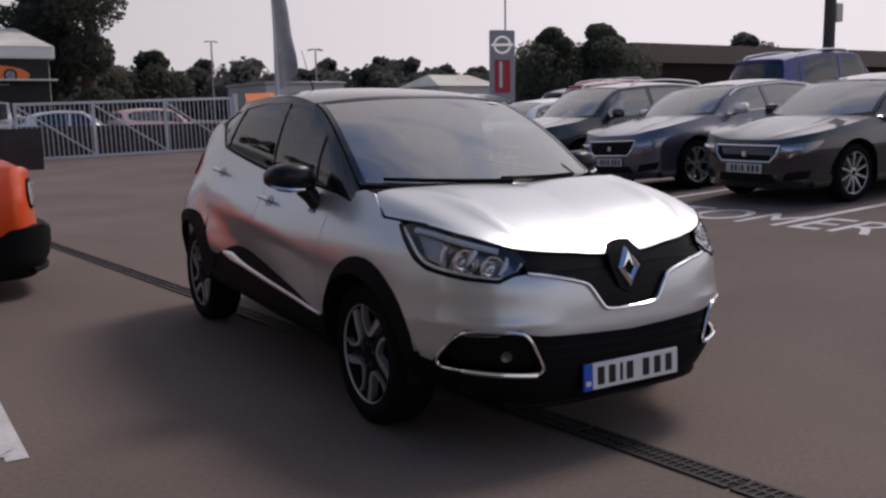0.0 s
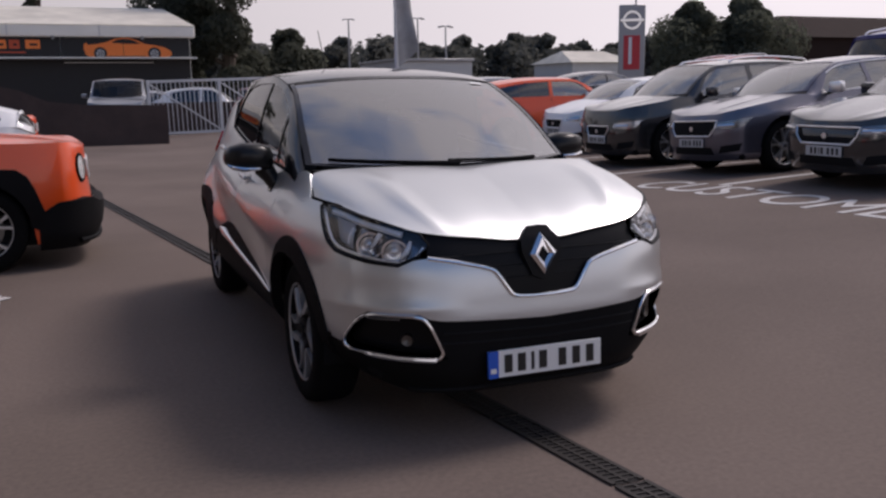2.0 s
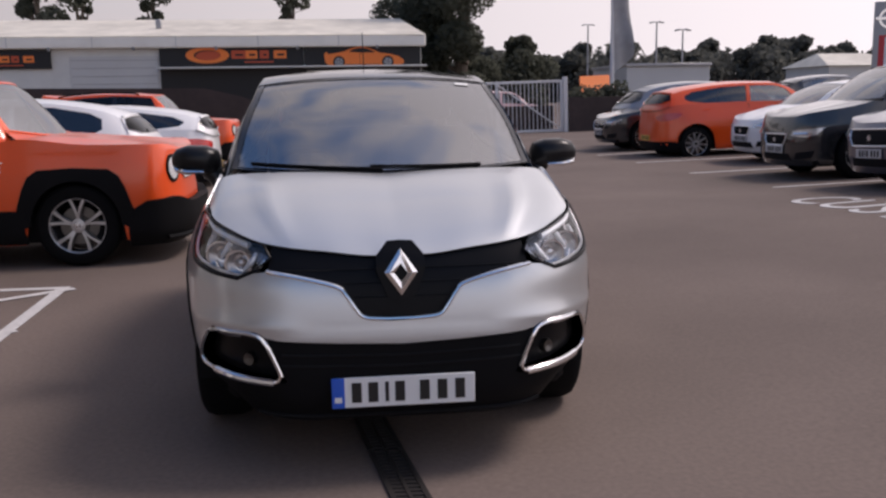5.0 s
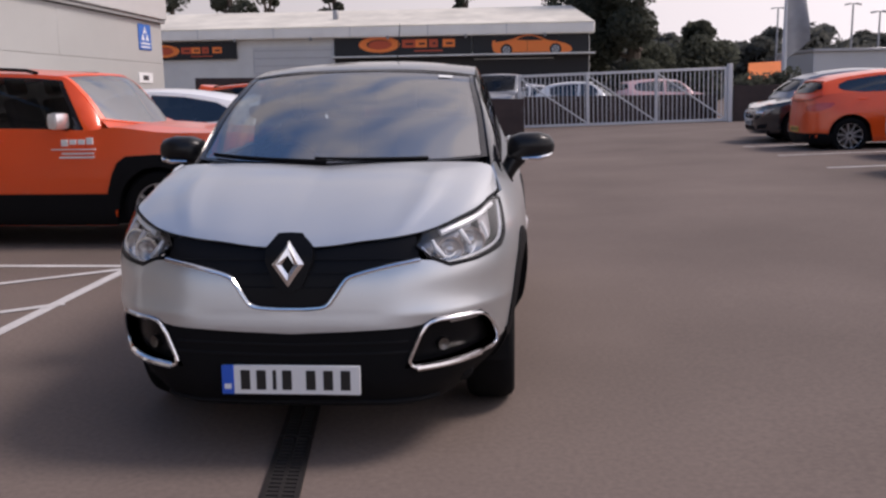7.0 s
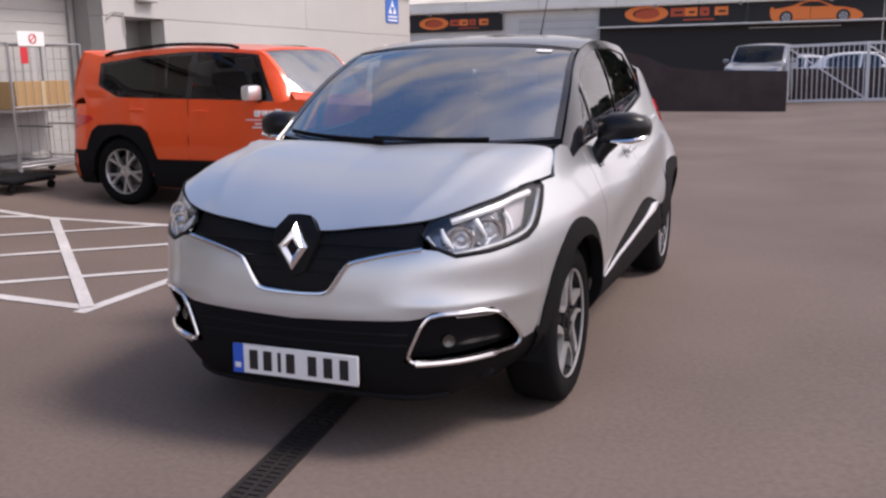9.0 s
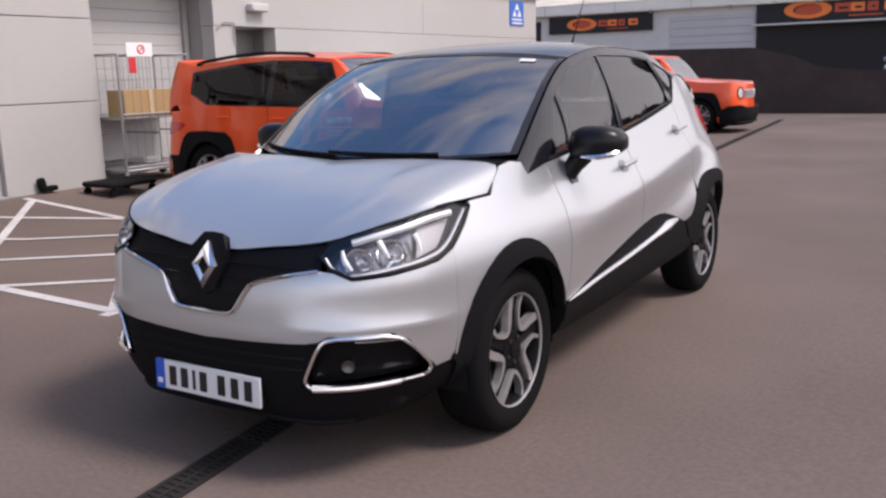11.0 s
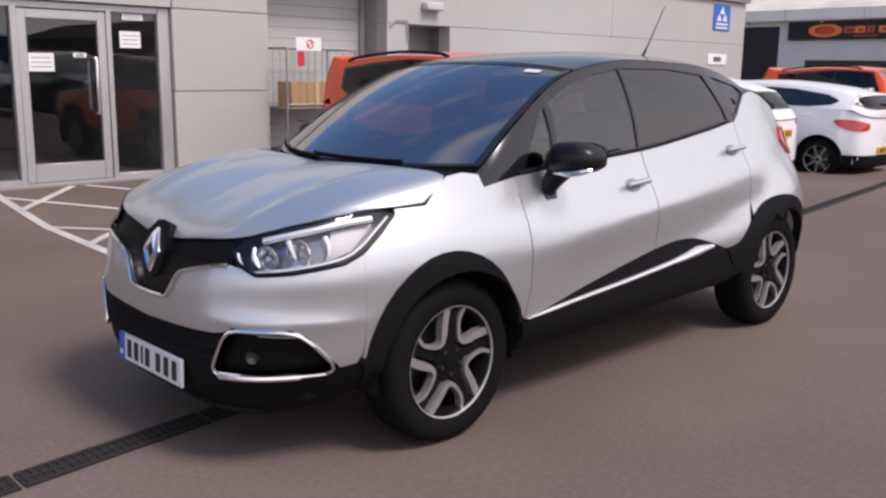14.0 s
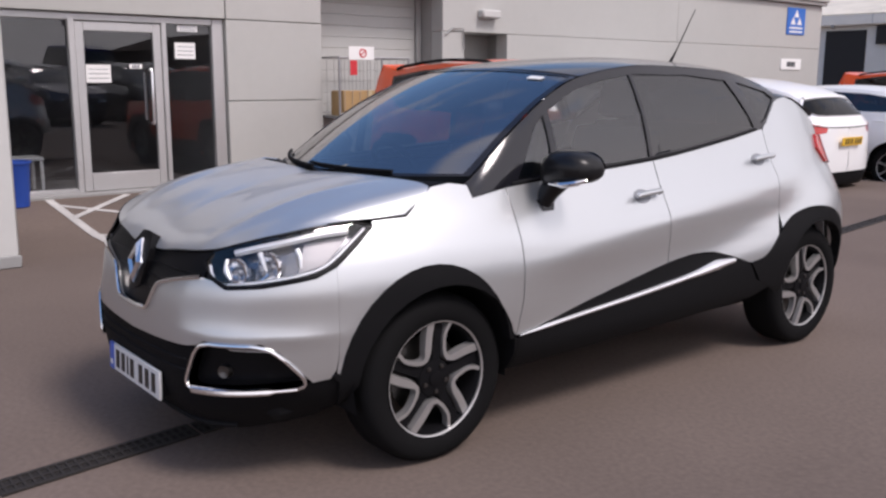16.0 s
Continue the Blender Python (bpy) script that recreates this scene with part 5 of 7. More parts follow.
    # fender
    f_poly = [(seam + g, 0.56), (seam + g, 0.812), (1.113 + g, 0.880), (1.186, 0.938), (1.186, 0.953)] + [(1.25, 0.955), (1.333, 0.957), (1.40, 1.006), (1.475, 1.053), (1.56, 1.062), (1.645, 1.05)] + \
             [(float(sy(0.205)), 1.0), (float(sy(0.385)), 1.026), (float(sy(0.38)) - g, 0.6), (float(sy(0.352)), 0.455)] + fa[::-1][1:] + [(1.013, 0.435), (1.0198, 0.5)]
    both("fender", sheet(C, f_poly, step=0.04), SILVER)
    # doors and rear quarter
    clad = [(0.36, 0.452), (0.5, 0.474), (0.75, 0.525), (0.98, 0.571), (1.15, 0.602), (1.36, 0.634), (1.5, 0.646), (1.62, 0.643), (1.77, 0.610), (1.95, 0.550)]
    zclad = interp(clad)
    belt = lambda y: float(cab.zb(y)) - 0.002
    d1 = [(float(sy(y)), float(zclad(y))) for y in np.linspace(0.355, 1.305, 9)] + [(float(sy(1.305)), 0.8), (float(sy(1.32)), belt(1.32))] + \
         [(float(sy(y)), belt(y)) for y in (1.1, 0.85, 0.6, 0.39)] + [(float(sy(0.384)), 0.6)]
    door1 = both("front_door", sheet(C, d1, step=0.04), SILVER)
    d2 = [(float(sy(y)), float(zclad(y))) for y in np.linspace(1.31, 1.93, 8)] + [q for q in ra if q[0] < sy(2.225)] + [(float(sy(2.235)), 0.77), (float(sy(2.262)), 0.95), (float(sy(2.262)), belt(2.262))] + \
         [(float(sy(y)), belt(y)) for y in (2.0, 1.7, 1.5, 1.326)] + [(float(sy(1.31)), 0.8)]
    door2 = both("rear_door", sheet(C, d2, step=0.04), SILVER)
    q3 = [q for q in ra if q[0] > sy(2.245)] + [(SE - 0.62, 0.45), (SE - 0.62, 1.06), (float(sy(3.0)), 1.10), (float(sy(2.95)), 1.2)] + \
         [(float(sy(y)), belt(y)) for y in (2.9, 2.8, 2.7, 2.6, 2.48, 2.38, 2.28)] + [(float(sy(2.266)), 1.19), (float(sy(2.266)), 0.95), (float(sy(2.241)), 0.775)]
    both("rear_quarter", sheet(C, q3, step=0.045), SILVER)
    tailgate = [(SE - 0.615, 0.45), (SE + 0.615, 0.45), (SE + 0.615, 1.08), (SE - 0.615, 1.08)]
    wrap = lambda s, z: np.where((s > SE)[..., None], C(2 * SE - s, z) * (-1, 1, 1), C(s, z))
    part("tailgate", sheet(wrap, tailgate, step=0.08), SILVER, car)
    # hood: spanned between its edge on the shell and the cowl
    s1, s2 = 0.62, 1.336
    cx, cy, cz = interp([(0, 0), (0.5, 0.385), (0.9, 0.712), (0.94, 0.732), (1, 0.752)]), interp([(0, -0.055), (0.5, -0.03), (0.8, 0.02), (0.92, 0.035), (1, -0.105)]), interp([(0, 1.060), (0.5, 1.062), (0.8, 1.060), (0.92, 1.045), (1, 0.962)])

    def hood(u, v):
        u, v = np.asarray(u, float), np.asarray(v, float)
        fr = C(u * s1, top(np.abs(u * s1)))
        se = s1 + (s2 - s1) * v
        sd = C(se, top(se))
        sd[..., 0] *= np.where(u < 0, -1, 1)
        e0 = C(s1 * np.ones_like(u), top(s1) * np.ones_like(u))
        e1 = C(s2 * np.ones_like(u), top(s2) * np.ones_like(u))
        k = np.abs(u)[..., None]
        w = v[..., None]
        cow = np.stack([np.sign(u) * cx(np.abs(u)), cy(np.abs(u)), cz(np.abs(u))], -1)
        # symmetric blend of the four edges
        mid0 = C(0 * u, top(0 * u))
        midl = np.stack([0 * u, mid0[..., 1] + (-0.055 - mid0[..., 1]) * v, 0.822 + (1.055 - 0.822) * np.clip(v, 1e-6, 2) ** 0.78], -1)
        side = sd * np.where(u < 0, 1.0, 1.0)[..., None]
        base = midl + (side - midl) * (np.abs(u) ** 1.0)[..., None]
        # bring the front edge and the cowl onto their own curves
        base0 = mid0 + (np.where((u < 0)[..., None], e0 * (-1, 1, 1), e0) - mid0) * k
        m1 = np.stack([0 * u, -0.055 + 0 * u, 1.055 + 0 * u], -1)
        base1 = m1 + (np.where((u < 0)[..., None], e1 * (-1, 1, 1), e1) - m1) * k
        crown = 0.030 * (1 - u ** 2) * np.sin(math.pi * np.clip(v, 0, 1)) ** 0.8
        ridge = 0.014 * np.exp(-((np.abs(u) - 0.66) / 0.075) ** 2) * np.sin(math.pi * np.clip(v, 0, 1))
        out = base + (fr - base0) * (1 - w) + (cow - base1) * w
        out[..., 2] += crown + ridge + 0.012 * (1 - k[..., 0]) * k[..., 0] * 4 * v
        return out
    hp = [(-1, 0), (-0.8, 0), (-0.2, 0), (-0.14, 0), (-0.075, 0.055), (0.075, 0.055), (0.14, 0), (0.2, 0), (0.8, 0), (1, 0), (1, 1), (0, 1), (-1, 1)]
    part("bonnet", sheet(hood, hp, step=0.05, rim=0.006), SILVER, car, "silver painted bonnet")

    seam_uv = [(1.0, v) for v in np.linspace(0.55, 1.0, 12)] + [(u, 1.0) for u in np.linspace(0.99, 0.93, 5)]
    sp = hood(np.array([q[0] for q in seam_uv]), np.array([q[1] for q in seam_uv]))
    both("bonnet_gap", tube(sp + (0.001, 0, 0.0), 0.0032, 6), TRIM)
    # upper grille, badge housing and chrome line
    gr = [(s, z + 0.004) for s, z in chrome_line] + [(0.50, 0.815), (0.50, 0.858), (0.27, 0.834), (0.10, 0.815), (0.085, 0.817), (0.044, 0.858)]
    gr_full = gr + [(-s, z) for s, z in reversed(gr[1:])]
    grille = part("upper_grille", sheet(C, gr_full, step=0.04, off=-0.012, rim=0.01), PIANO, car, "gloss black upper grille")
    part("chrome_line", strip(C, sweep([(-s, z) for s, z in chrome_line[::-1]] + chrome_line[1:], 90), 0.0085, 0.004), CHROME, car, "thin chrome line under the grille")
    hx = [(0.0, 0.875), (0.046, 0.872), (0.088, 0.822), (0.088, 0.772), (0.05, 0.68), (0, 0.66)]
    hx = hx + [(-s, z) for s, z in reversed(hx[1:-1])]
    front = lambda a, b: np.stack([a, -0.846 + 0.3 * a ** 2 + 0.15 * (b - 0.66) + 0.5 * np.maximum(b - 0.80, 0), b], -1)
    part("badge_housing", sheet(front, hx, step=0.05, off=0.0, rim=0.06), PIANO, grille)
    # diamond badge: each limb a ridge with an outer and an inner facet
    outer, inner = np.array([(0, 0.846), (0.062, 0.764), (0, 0.678), (-0.062, 0.764)]), np.array([(0, 0.796), (0.024, 0.762), (0, 0.728), (-0.024, 0.762)])
    loops = []
    for q, off in ((outer, 0.001), (0.93 * outer + 0.07 * inner, 0.010), (0.45 * outer + 0.55 * inner, 0.020), (inner, 0.010), (inner, 0.001)):
        p, nn = lifted(front, q[:, 0], q[:, 1])
        loops.append(p + nn * off)
    bf = [(4 * k + i, 4 * k + (i + 1) % 4, 4 * k + 4 + (i + 1) % 4, 4 * k + 4 + i) for k in range(4) for i in range(4)]
    part("badge", (np.vstack(loops), bf), CHROME, grille, "chrome diamond badge", flat=True)
    for z in (0.68, 0.73, 0.78):
        w = float(np.interp(z, [0.6, 0.69, 0.72, 0.775], [0.12, 0.18, 0.22, 0.47]))
        part("grille_slat", strip(C, dense([(-w, z), (w, z)], 0.04, False), 0.003, -0.012, 6), PIANO, grille)

    # lower grille and sill of the bumper
    lg = [(0, 0.505), (0.229, 0.514), (0.449, 0.526), (0.492, 0.53), (0.424, 0.372), (0.45, 0.366), (0.89, 0.386), (0.918, 0.408), (0.99, 0.420), (1.006, 0.44), (1.03, 0.42), (1.04, 0.30), (0.95, 0.24), (0.6, 0.205), (0.3, 0.2), (0, 0.2)]
    lgf = lg + [(-s, z) for s, z in reversed(lg[1:-1])]
    low = part("lower_bumper", sheet(C, lgf[::-1], step=0.05, off=-0.006, rim=0.02), PLASTIC, car, "black plastic lower bumper")
    for z in (0.43, 0.47):
        part("grille_slat", strip(C, dense([(-0.44, z + 0.005), (0, z - 0.004), (0.44, z + 0.005)], 0.05, False), 0.006, -0.006, 6), TRIM, low)
    part("skid_strip", strip(C, dense([(-0.6, 0.225), (0.6, 0.225)], 0.05, False), 0.010, -0.004, 8), TRIM, low)
    for sgn in (1, -1):
        mir = (lambda q: q) if sgn > 0 else mirrored
        soft_fog = eased(eased(fog, 0.030), 0.010)
        ring = sweep(soft_fog + [soft_fog[0]], 60)
        fs = part("fog_surround", mir(strip(C, ring, np.where(np.linspace(0, 1, 60) > 0.72, 0.014, 0.0075), 0.003)), CHROME, car, "chrome fog lamp surround")
        part("fog_bezel", mir(sheet(C, soft_fog[::-1], step=0.05, off=-0.045, rim=-0.05)), PIANO, fs)
        c = C(np.array(0.575), np.array(0.445))
        mm = pose(float(c[0]) * 1, float(c[1]) + 0.03, float(c[2]), 0, 0, 30)
        part("fog_lamp", mir(moved(spun([(0.0, 0.006), (0.022, 0.0), (0.026, 0.012), (0.026, 0.05)], 20, "y"), mm)), STEEL, fs)
        part("fog_bar", mir(strip(C, dense([(0.62, 0.53), (0.78, 0.525)], 0.04, False), 0.006, -0.03, 6)), LAMP_GREY, fs)
        # headlight
        hl = part("headlight", mir(sheet(C, light[::-1], step=0.04, off=-0.07, rim=-0.075)), LAMP_DARK, car, "clear headlight with chrome reflectors")
        for s, z, r in ((0.665, 0.815, 0.048), (0.80, 0.835, 0.050)):
            p, nn = lifted(C, np.array(s), np.array(z))
            q = Vector((0.25, -1, 0.05)).to_track_quat("Z", "Y").to_matrix().to_4x4()
            at = Matrix.Translation(Vector(p - nn * 0.058)) @ q
            bowl = spun([(r, 0.035), (r * 0.98, 0.04), (r * 0.86, 0.018), (r * 0.62, 0.004), (0.0, 0.0)], 24)
            bowl = bowl[0], [q for q in bowl[1] if len(q) <= 4]
            part("reflector", mir(moved(bowl, at)), CHROME, hl)
            part("reflector_ring", mir(moved(spun([(r - 0.004, 0.034), (r + 0.004, 0.034), (r + 0.004, 0.044), (r - 0.004, 0.044)], 24, closed=True), at)), CHROME, hl)
            part("bulb_lens", mir(moved(spun([(0.024, 0.004), (0.022, 0.018), (0.014, 0.028), (0.0, 0.031)], 18), at)), LAMP_GREY, hl)
        part("light_strip", mir(strip(C, sweep([(0.515, 0.815), (0.545, 0.782), (0.60, 0.757), (0.76, 0.774), (0.93, 0.802), (1.005, 0.833), (1.10, 0.899), (1.15, 0.934)], 40), 0.0065, -0.010, 6)), SATIN, hl)
        part("light_border", mir(strip(C, np.array(dense(light + [light[0]], 0.03, False)), 0.004, 0.001, 6)), PIANO, hl)
        part("lower_border", mir(strip(C, np.array(dense([(0.53, 0.782), (0.62, 0.749), (0.759, 0.759), (0.946, 0.789), (1.017, 0.821), (1.11, 0.886), (1.176, 0.936)], 0.03, False)), 0.0085, -0.003, 6)), PIANO, hl)
        for line, w in (([(0.575, 0.845), (0.587, 0.812), (0.618, 0.778)], [0.006, 0.012, 0.005]), ([(0.735, 0.872), (0.752, 0.838), (0.765, 0.812)], [0.011, 0.009, 0.004]), ([(0.885, 0.885), (0.897, 0.855), (0.895, 0.822)], [0.010, 0.008, 0.005])):
            part("inner_facet", mir(strip(C, sweep(line, 14), np.interp(np.linspace(0, 1, 14), [0, 0.5, 1], w), -0.028, 8, 0.5)), LAMP_WHITE, hl)
        part("divider", mir(strip(C, [(0.735, 0.765), (0.775, 0.80)], 0.006, -0.02, 6)), CHROME, hl)
        part("upper_reflector", mir(strip(C, sweep([(0.62, 0.868), (0.77, 0.895), (0.96, 0.925), (1.09, 0.935)], 30), 0.013, -0.024, 6)), LAMP_WHITE, hl)
        part("indicator", mir(sheet(C, [(0.88, 0.80), (0.99, 0.83), (1.10, 0.925), (0.92, 0.905)], step=0.04, off=-0.05, rim=0.0)), LAMP_MID, hl)
        part("lens", mir(sheet(C, light[::-1], step=0.035, off=0.001, rim=0.0)), LENS, hl)
        # front wheel arch lip, sill cladding, rear arch lip
        inner = arch(-0.0, 0.352, 0.345, math.pi - 0.05, 0.05, 16)
        fl = [(0.992, 0.43)] + [(s - 0.002, z + 0.002) for s, z in fa] + [(float(sy(0.36)), 0.44), (float(sy(0.36)), 0.34), (float(sy(0.352)), 0.285)] + inner[::-1] + [(1.03, 0.30), (1.02, 0.40)]
        part("wheel_arch_trim", mir(sheet(C, fl[::-1], step=0.05, off=0.006, rim=0.05)), PLASTIC, car, "black plastic wheel arch trim")
        inner2 = arch(2.606, 0.352, 0.345, math.pi - 0.05, 0.05, 16)
        rl = list(ra) + [(float(sy(2.94)), 0.44)] + inner2[::-1] + [(float(sy(2.22)), 0.36), (float(sy(2.03)), 0.45)]
        part("wheel_arch_trim", mir(sheet(C, rl[::-1], step=0.05, off=0.006, rim=0.05)), PLASTIC, car)
        sl = [(float(sy(y)), float(zclad(y)) - 0.004) for y in np.linspace(0.365, 1.93, 14)] + [(float(sy(2.0)), 0.46), (float(sy(2.14)), 0.41), (float(sy(2.0)), 0.365), (float(sy(0.9)), 0.315), (float(sy(0.37)), 0.295)]
        sk = part("sill_cladding", mir(sheet(C, sl[::-1], step=0.05, off=0.004, rim=0.02)), PLASTIC, car, "black plastic sill cladding")
        cl = [(0.37, 0.452), (0.8, 0.486), (1.2, 0.522), (1.5, 0.553), (1.66, 0.575), (1.80, 0.582)]
        line = sweep([(float(sy(y)), z) for y, z in cl], 40)
        part("sill_strip", mir(strip(C, line, np.interp(np.linspace(0, 1, 40), [0, 0.1, 0.75, 0.9, 1], [0.003, 0.009, 0.013, 0.025, 0.010]), 0.006, 8)), SATIN, sk, "chrome sill strip")

    # windows and pillars
    side_out = [(float(y), float(cab.zb(y)) + 0.001) for y in np.linspace(0.2, 2.88, 44)] + [(float(y), float(cab.zr(y))) for y in np.linspace(2.88, 0.2, 64)]
    up = lambda y, d: float(cab.zr(y)) - d
    bl = lambda y, d=0.02: float(cab.zb(y)) + d
    q1 = [(0.46, bl(0.46)), (0.66, bl(0.66)), (0.665, up(0.665, 0.045)), (0.60, up(0.60, 0.055))]
    w1 = [(0.70, bl(0.70)), (1.0, bl(1.0)), (1.300, bl(1.300)), (1.285, 1.30), (1.262, up(1.262, 0.035)), (1.05, up(1.05, 0.035)), (0.9, up(0.9, 0.04)), (0.78, up(0.78, 0.045)), (0.70, up(0.70, 0.045))]
    w2 = [(1.322, bl(1.322)), (1.7, bl(1.7)), (2.19, bl(2.19)), (2.16, 1.26), (2.02, up(2.02, 0.045)), (1.7, up(1.7, 0.035)), (1.284, up(1.284, 0.035)), (1.307, 1.30)]
    w3 = [(2.262, bl(2.262, 0.025)), (2.33, 1.255), (2.40, 1.31), (2.46, 1.355), (2.42, up(2.42, 0.035)), (2.12, up(2.12, 0.042)), (2.20, 1.30)]
    for sgn in (1, -1):
        mir = (lambda q: q) if sgn > 0 else mirrored
        part("side_frame", mir(sheet(cab.flank, side_out, [q1, w1, w2, w3], step=0.04, rim=0.02)), GLOSS_BLACK, car, "gloss black pillars and window frames")
        for nm, w, mt in (("quarter_window", q1, WINDOW), ("front_window", w1, WINDOW), ("rear_window", w2, PRIVACY), ("quarter_window", w3, PRIVACY)):
            part(nm, mir(sheet(cab.flank, w, step=0.06, off=-0.006, rim=0)), mt, car)
        part("belt_seal", mir(strip(cab.flank, [(float(y), float(cab.zb(y)) + 0.008) for y in np.linspace(0.42, 2.2, 30)], 0.008, 0.002, 6)), TRIM, car)
    edge = [(-1, 0), (1, 0), (1, 1), (-1, 1)]
    pane = [(-0.962, 0.02), (0.962, 0.02), (0.962, 0.965), (-0.962, 0.965)]
    part("screen_border", sheet(cab.screen, edge, [pane], step=0.05, rim=0.0), GLOSS_BLACK, car)
    part("windscreen", sheet(cab.screen, pane, step=0.06, off=-0.003, rim=0), SCREEN, car)
    part("roof", sheet(cab.roof, [(-1, 0), (1, 0), (1, 1), (-1, 1)], step=0.06, rim=0.015), GLOSS_BLACK, car, "gloss black roof")
    s_a, s_b = float(sy(2.76)), SE - 0.60

    def back(u, v):
        """The tail between the rear corners: v 0 at the roof, 1 at the tailgate."""
        u, v = np.asarray(u, float), np.asarray(v, float)
        roof = cab.roof(u, np.ones_like(u))
        side = C(s_a + (s_b - s_a) * v ** 0.8, 1.305 + (1.06 - 1.305) * v) * (1, 1, 1)
        side = side - (0.012, 0.012, 0.004)
        mid = np.stack([0 * u, 2.70 + 0.36 * v + 0.03 * np.sin(math.pi * v), 1.455 - 0.395 * v], -1)
        w = (np.abs(u) ** 2.2)[..., None]
        side[..., 0] *= np.where(u < 0, -1, 1)
        flat = mid * (1 - w) + side * w
        flat[..., 0] = side[..., 0] * np.abs(u)
        blend = np.clip(1 - v * 3, 0, 1)[..., None] ** 1.5
        return flat * (1 - blend) + roof * blend
    part("rear_screen_frame", sheet(back, edge, [[(-0.8, 0.15), (0.8, 0.15), (0.8, 0.75), (-0.8, 0.75)]], step=0.08, rim=0.015, flip=True), GLOSS_BLACK, car)
    part("rear_screen", sheet(back, [(-0.8, 0.15), (0.8, 0.15), (0.8, 0.75), (-0.8, 0.75)], step=0.1, off=-0.004, rim=0, flip=True), PRIVACY, car)
    # cowl, wipers, aerial, sticker
    cow = lambda u, v: np.stack([u * (0.66 + 0.03 * v), -0.06 + 0.16 * np.abs(u) ** 2.2 + 0.07 * v, 1.045 + 0.012 * v + 0 * u], -1)
    part("scuttle", sheet(cow, edge, step=0.08, rim=0.02), PLASTIC, car)
    for a, b in (((-0.02, 0.012), (-0.86, 0.040)), ((0.62, 0.012), (-0.10, 0.034))):
        ln = np.stack([np.linspace(a[0], b[0], 14), np.linspace(a[1], b[1], 14)], 1)
        wv = part("wiper", strip(cab.screen, ln, np.linspace(0.009, 0.006, 14), 0.014, 6), PLASTIC, car)
        part("wiper_blade", strip(cab.screen, ln + (0, -0.006), 0.004, 0.006, 6), TRIM, wv)
    part("aerial", tube([(0.0, 2.35, 1.53), (0.0, 2.42, 1.62), (0.0, 2.58, 1.86)], [0.012, 0.004, 0.0025], 6), PLASTIC, car, "thin black roof aerial")
    part("sticker", sheet(cab.screen, [(0.70, 0.88), (0.82, 0.88), (0.82, 0.92), (0.70, 0.92)], step=0.05, off=0.002, rim=0), WHITE_PLASTIC, car, "small white windscreen sticker")
    # mirrors
    for sgn in (1, -1):
        mir = (lambda q: q) if sgn > 0 else mirrored
        sh = rounded_loft([(0.785, 0.60, 1.085, 0.035, 0.035), (0.80, 0.60, 1.09, 0.066, 0.060), (0.85, 0.595, 1.10, 0.088, 0.070), (0.94, 0.60, 1.107, 0.088, 0.066), (0.995, 0.61, 1.105, 0.074, 0.052), (1.018, 0.62, 1.10, 0.050, 0.032), (1.024, 0.622, 1.10, 0.02, 0.012)])
        mr = part("door_mirror", mir(sh), MIRROR_BLACK, car, "gloss black door mirror")
        part("mirror_arm", mir(tube([(0.835, 0.60, 1.05), (0.80, 0.585, 1.00), (0.775, 0.57, 0.945)], [0.052, 0.042, 0.034], 10)), MIRROR_BLACK, mr)
        part("mirror_base", mir(sheet(C, [(float(sy(0.545)), 0.925), (float(sy(0.60)), 0.925), (float(sy(0.625)), 0.97), (float(sy(0.525)), 0.97)], step=0.05, off=0.006, rim=0.01)), GLOSS_BLACK, mr)
        part("mirror_strip", mir(tube([(0.86, 0.525, 1.045), (0.94, 0.518, 1.046), (0.99, 0.54, 1.055), (1.01, 0.58, 1.066)], [0.006, 0.013, 0.012, 0.005], 8)), CHROME, mr)
        part("mirror_glass", mir(moved(spun([(0.085, 0.0), (0.0, 0.001)], 20, "y"), Matrix.Translation((0.91, 0.688, 1.11)) @ Matrix.Diagonal((1.15, 1, 0.68, 1)))), CHROME, mr)
        for y, z in ((1.185, 0.935), (2.165, 1.045)):
            s0 = float(sy(y))
            ln = [(s0 - 0.09, z - 0.004), (s0 - 0.07, z), (s0 + 0.07, z + 0.008), (s0 + 0.09, z + 0.006)]
            hd = part("door_handle", mir(strip(C, sweep(ln, 12), [0.006] + [0.013] * 10 + [0.006], 0.034, 8)), SILVER, car)
            # flat grey patch painted for the shade in the handle's hollow
            part("handle_cup", mir(sheet(C, [(s0 - 0.05 + 0.05 * math.cos(a) * 1.1 + 0.03, z + 0.004 + 0.03 * math.sin(a)) for a in np.linspace(0, 2 * math.pi, 14, endpoint=False)], step=0.03, off=0.002, rim=0.002)), GREY_PAINT, hd)
            part("handle_mount", mir(strip(C, [(s0 + 0.08, z + 0.007), (s0 + 0.088, z + 0.007)], 0.012, 0.018, 8)), SILVER, hd)
        tl = [(float(sy(2.88)), 1.0), (float(sy(2.81)), 1.08), (float(sy(2.86)), 1.15), (SE - 0.70, 1.13), (SE - 0.5, 1.05), (SE - 0.5, 0.97), (SE - 0.72, 0.97)]
        part("tail_light", mir(sheet(C, tl[::-1], step=0.05, off=0.014, rim=0.025)), RED_LENS, car, "red tail light")
    # wheels
    for x, y, turn in ((0.815, 0.0, 20), (-0.815, 0.0, 50), (0.81, 2.606, 38), (-0.81, 2.606, 5)):
        add_wheel(car, x, y, 0.33, 0.225, 0.21, "loop", ALLOY, turn)
    # wheel housings and floor
    for y in (0.0, 2.606):
        for sgn in (1, -1):
            geo = spun([(0.37, 0.0), (0.37, 0.30), (0.0, 0.30)], 24, "x")
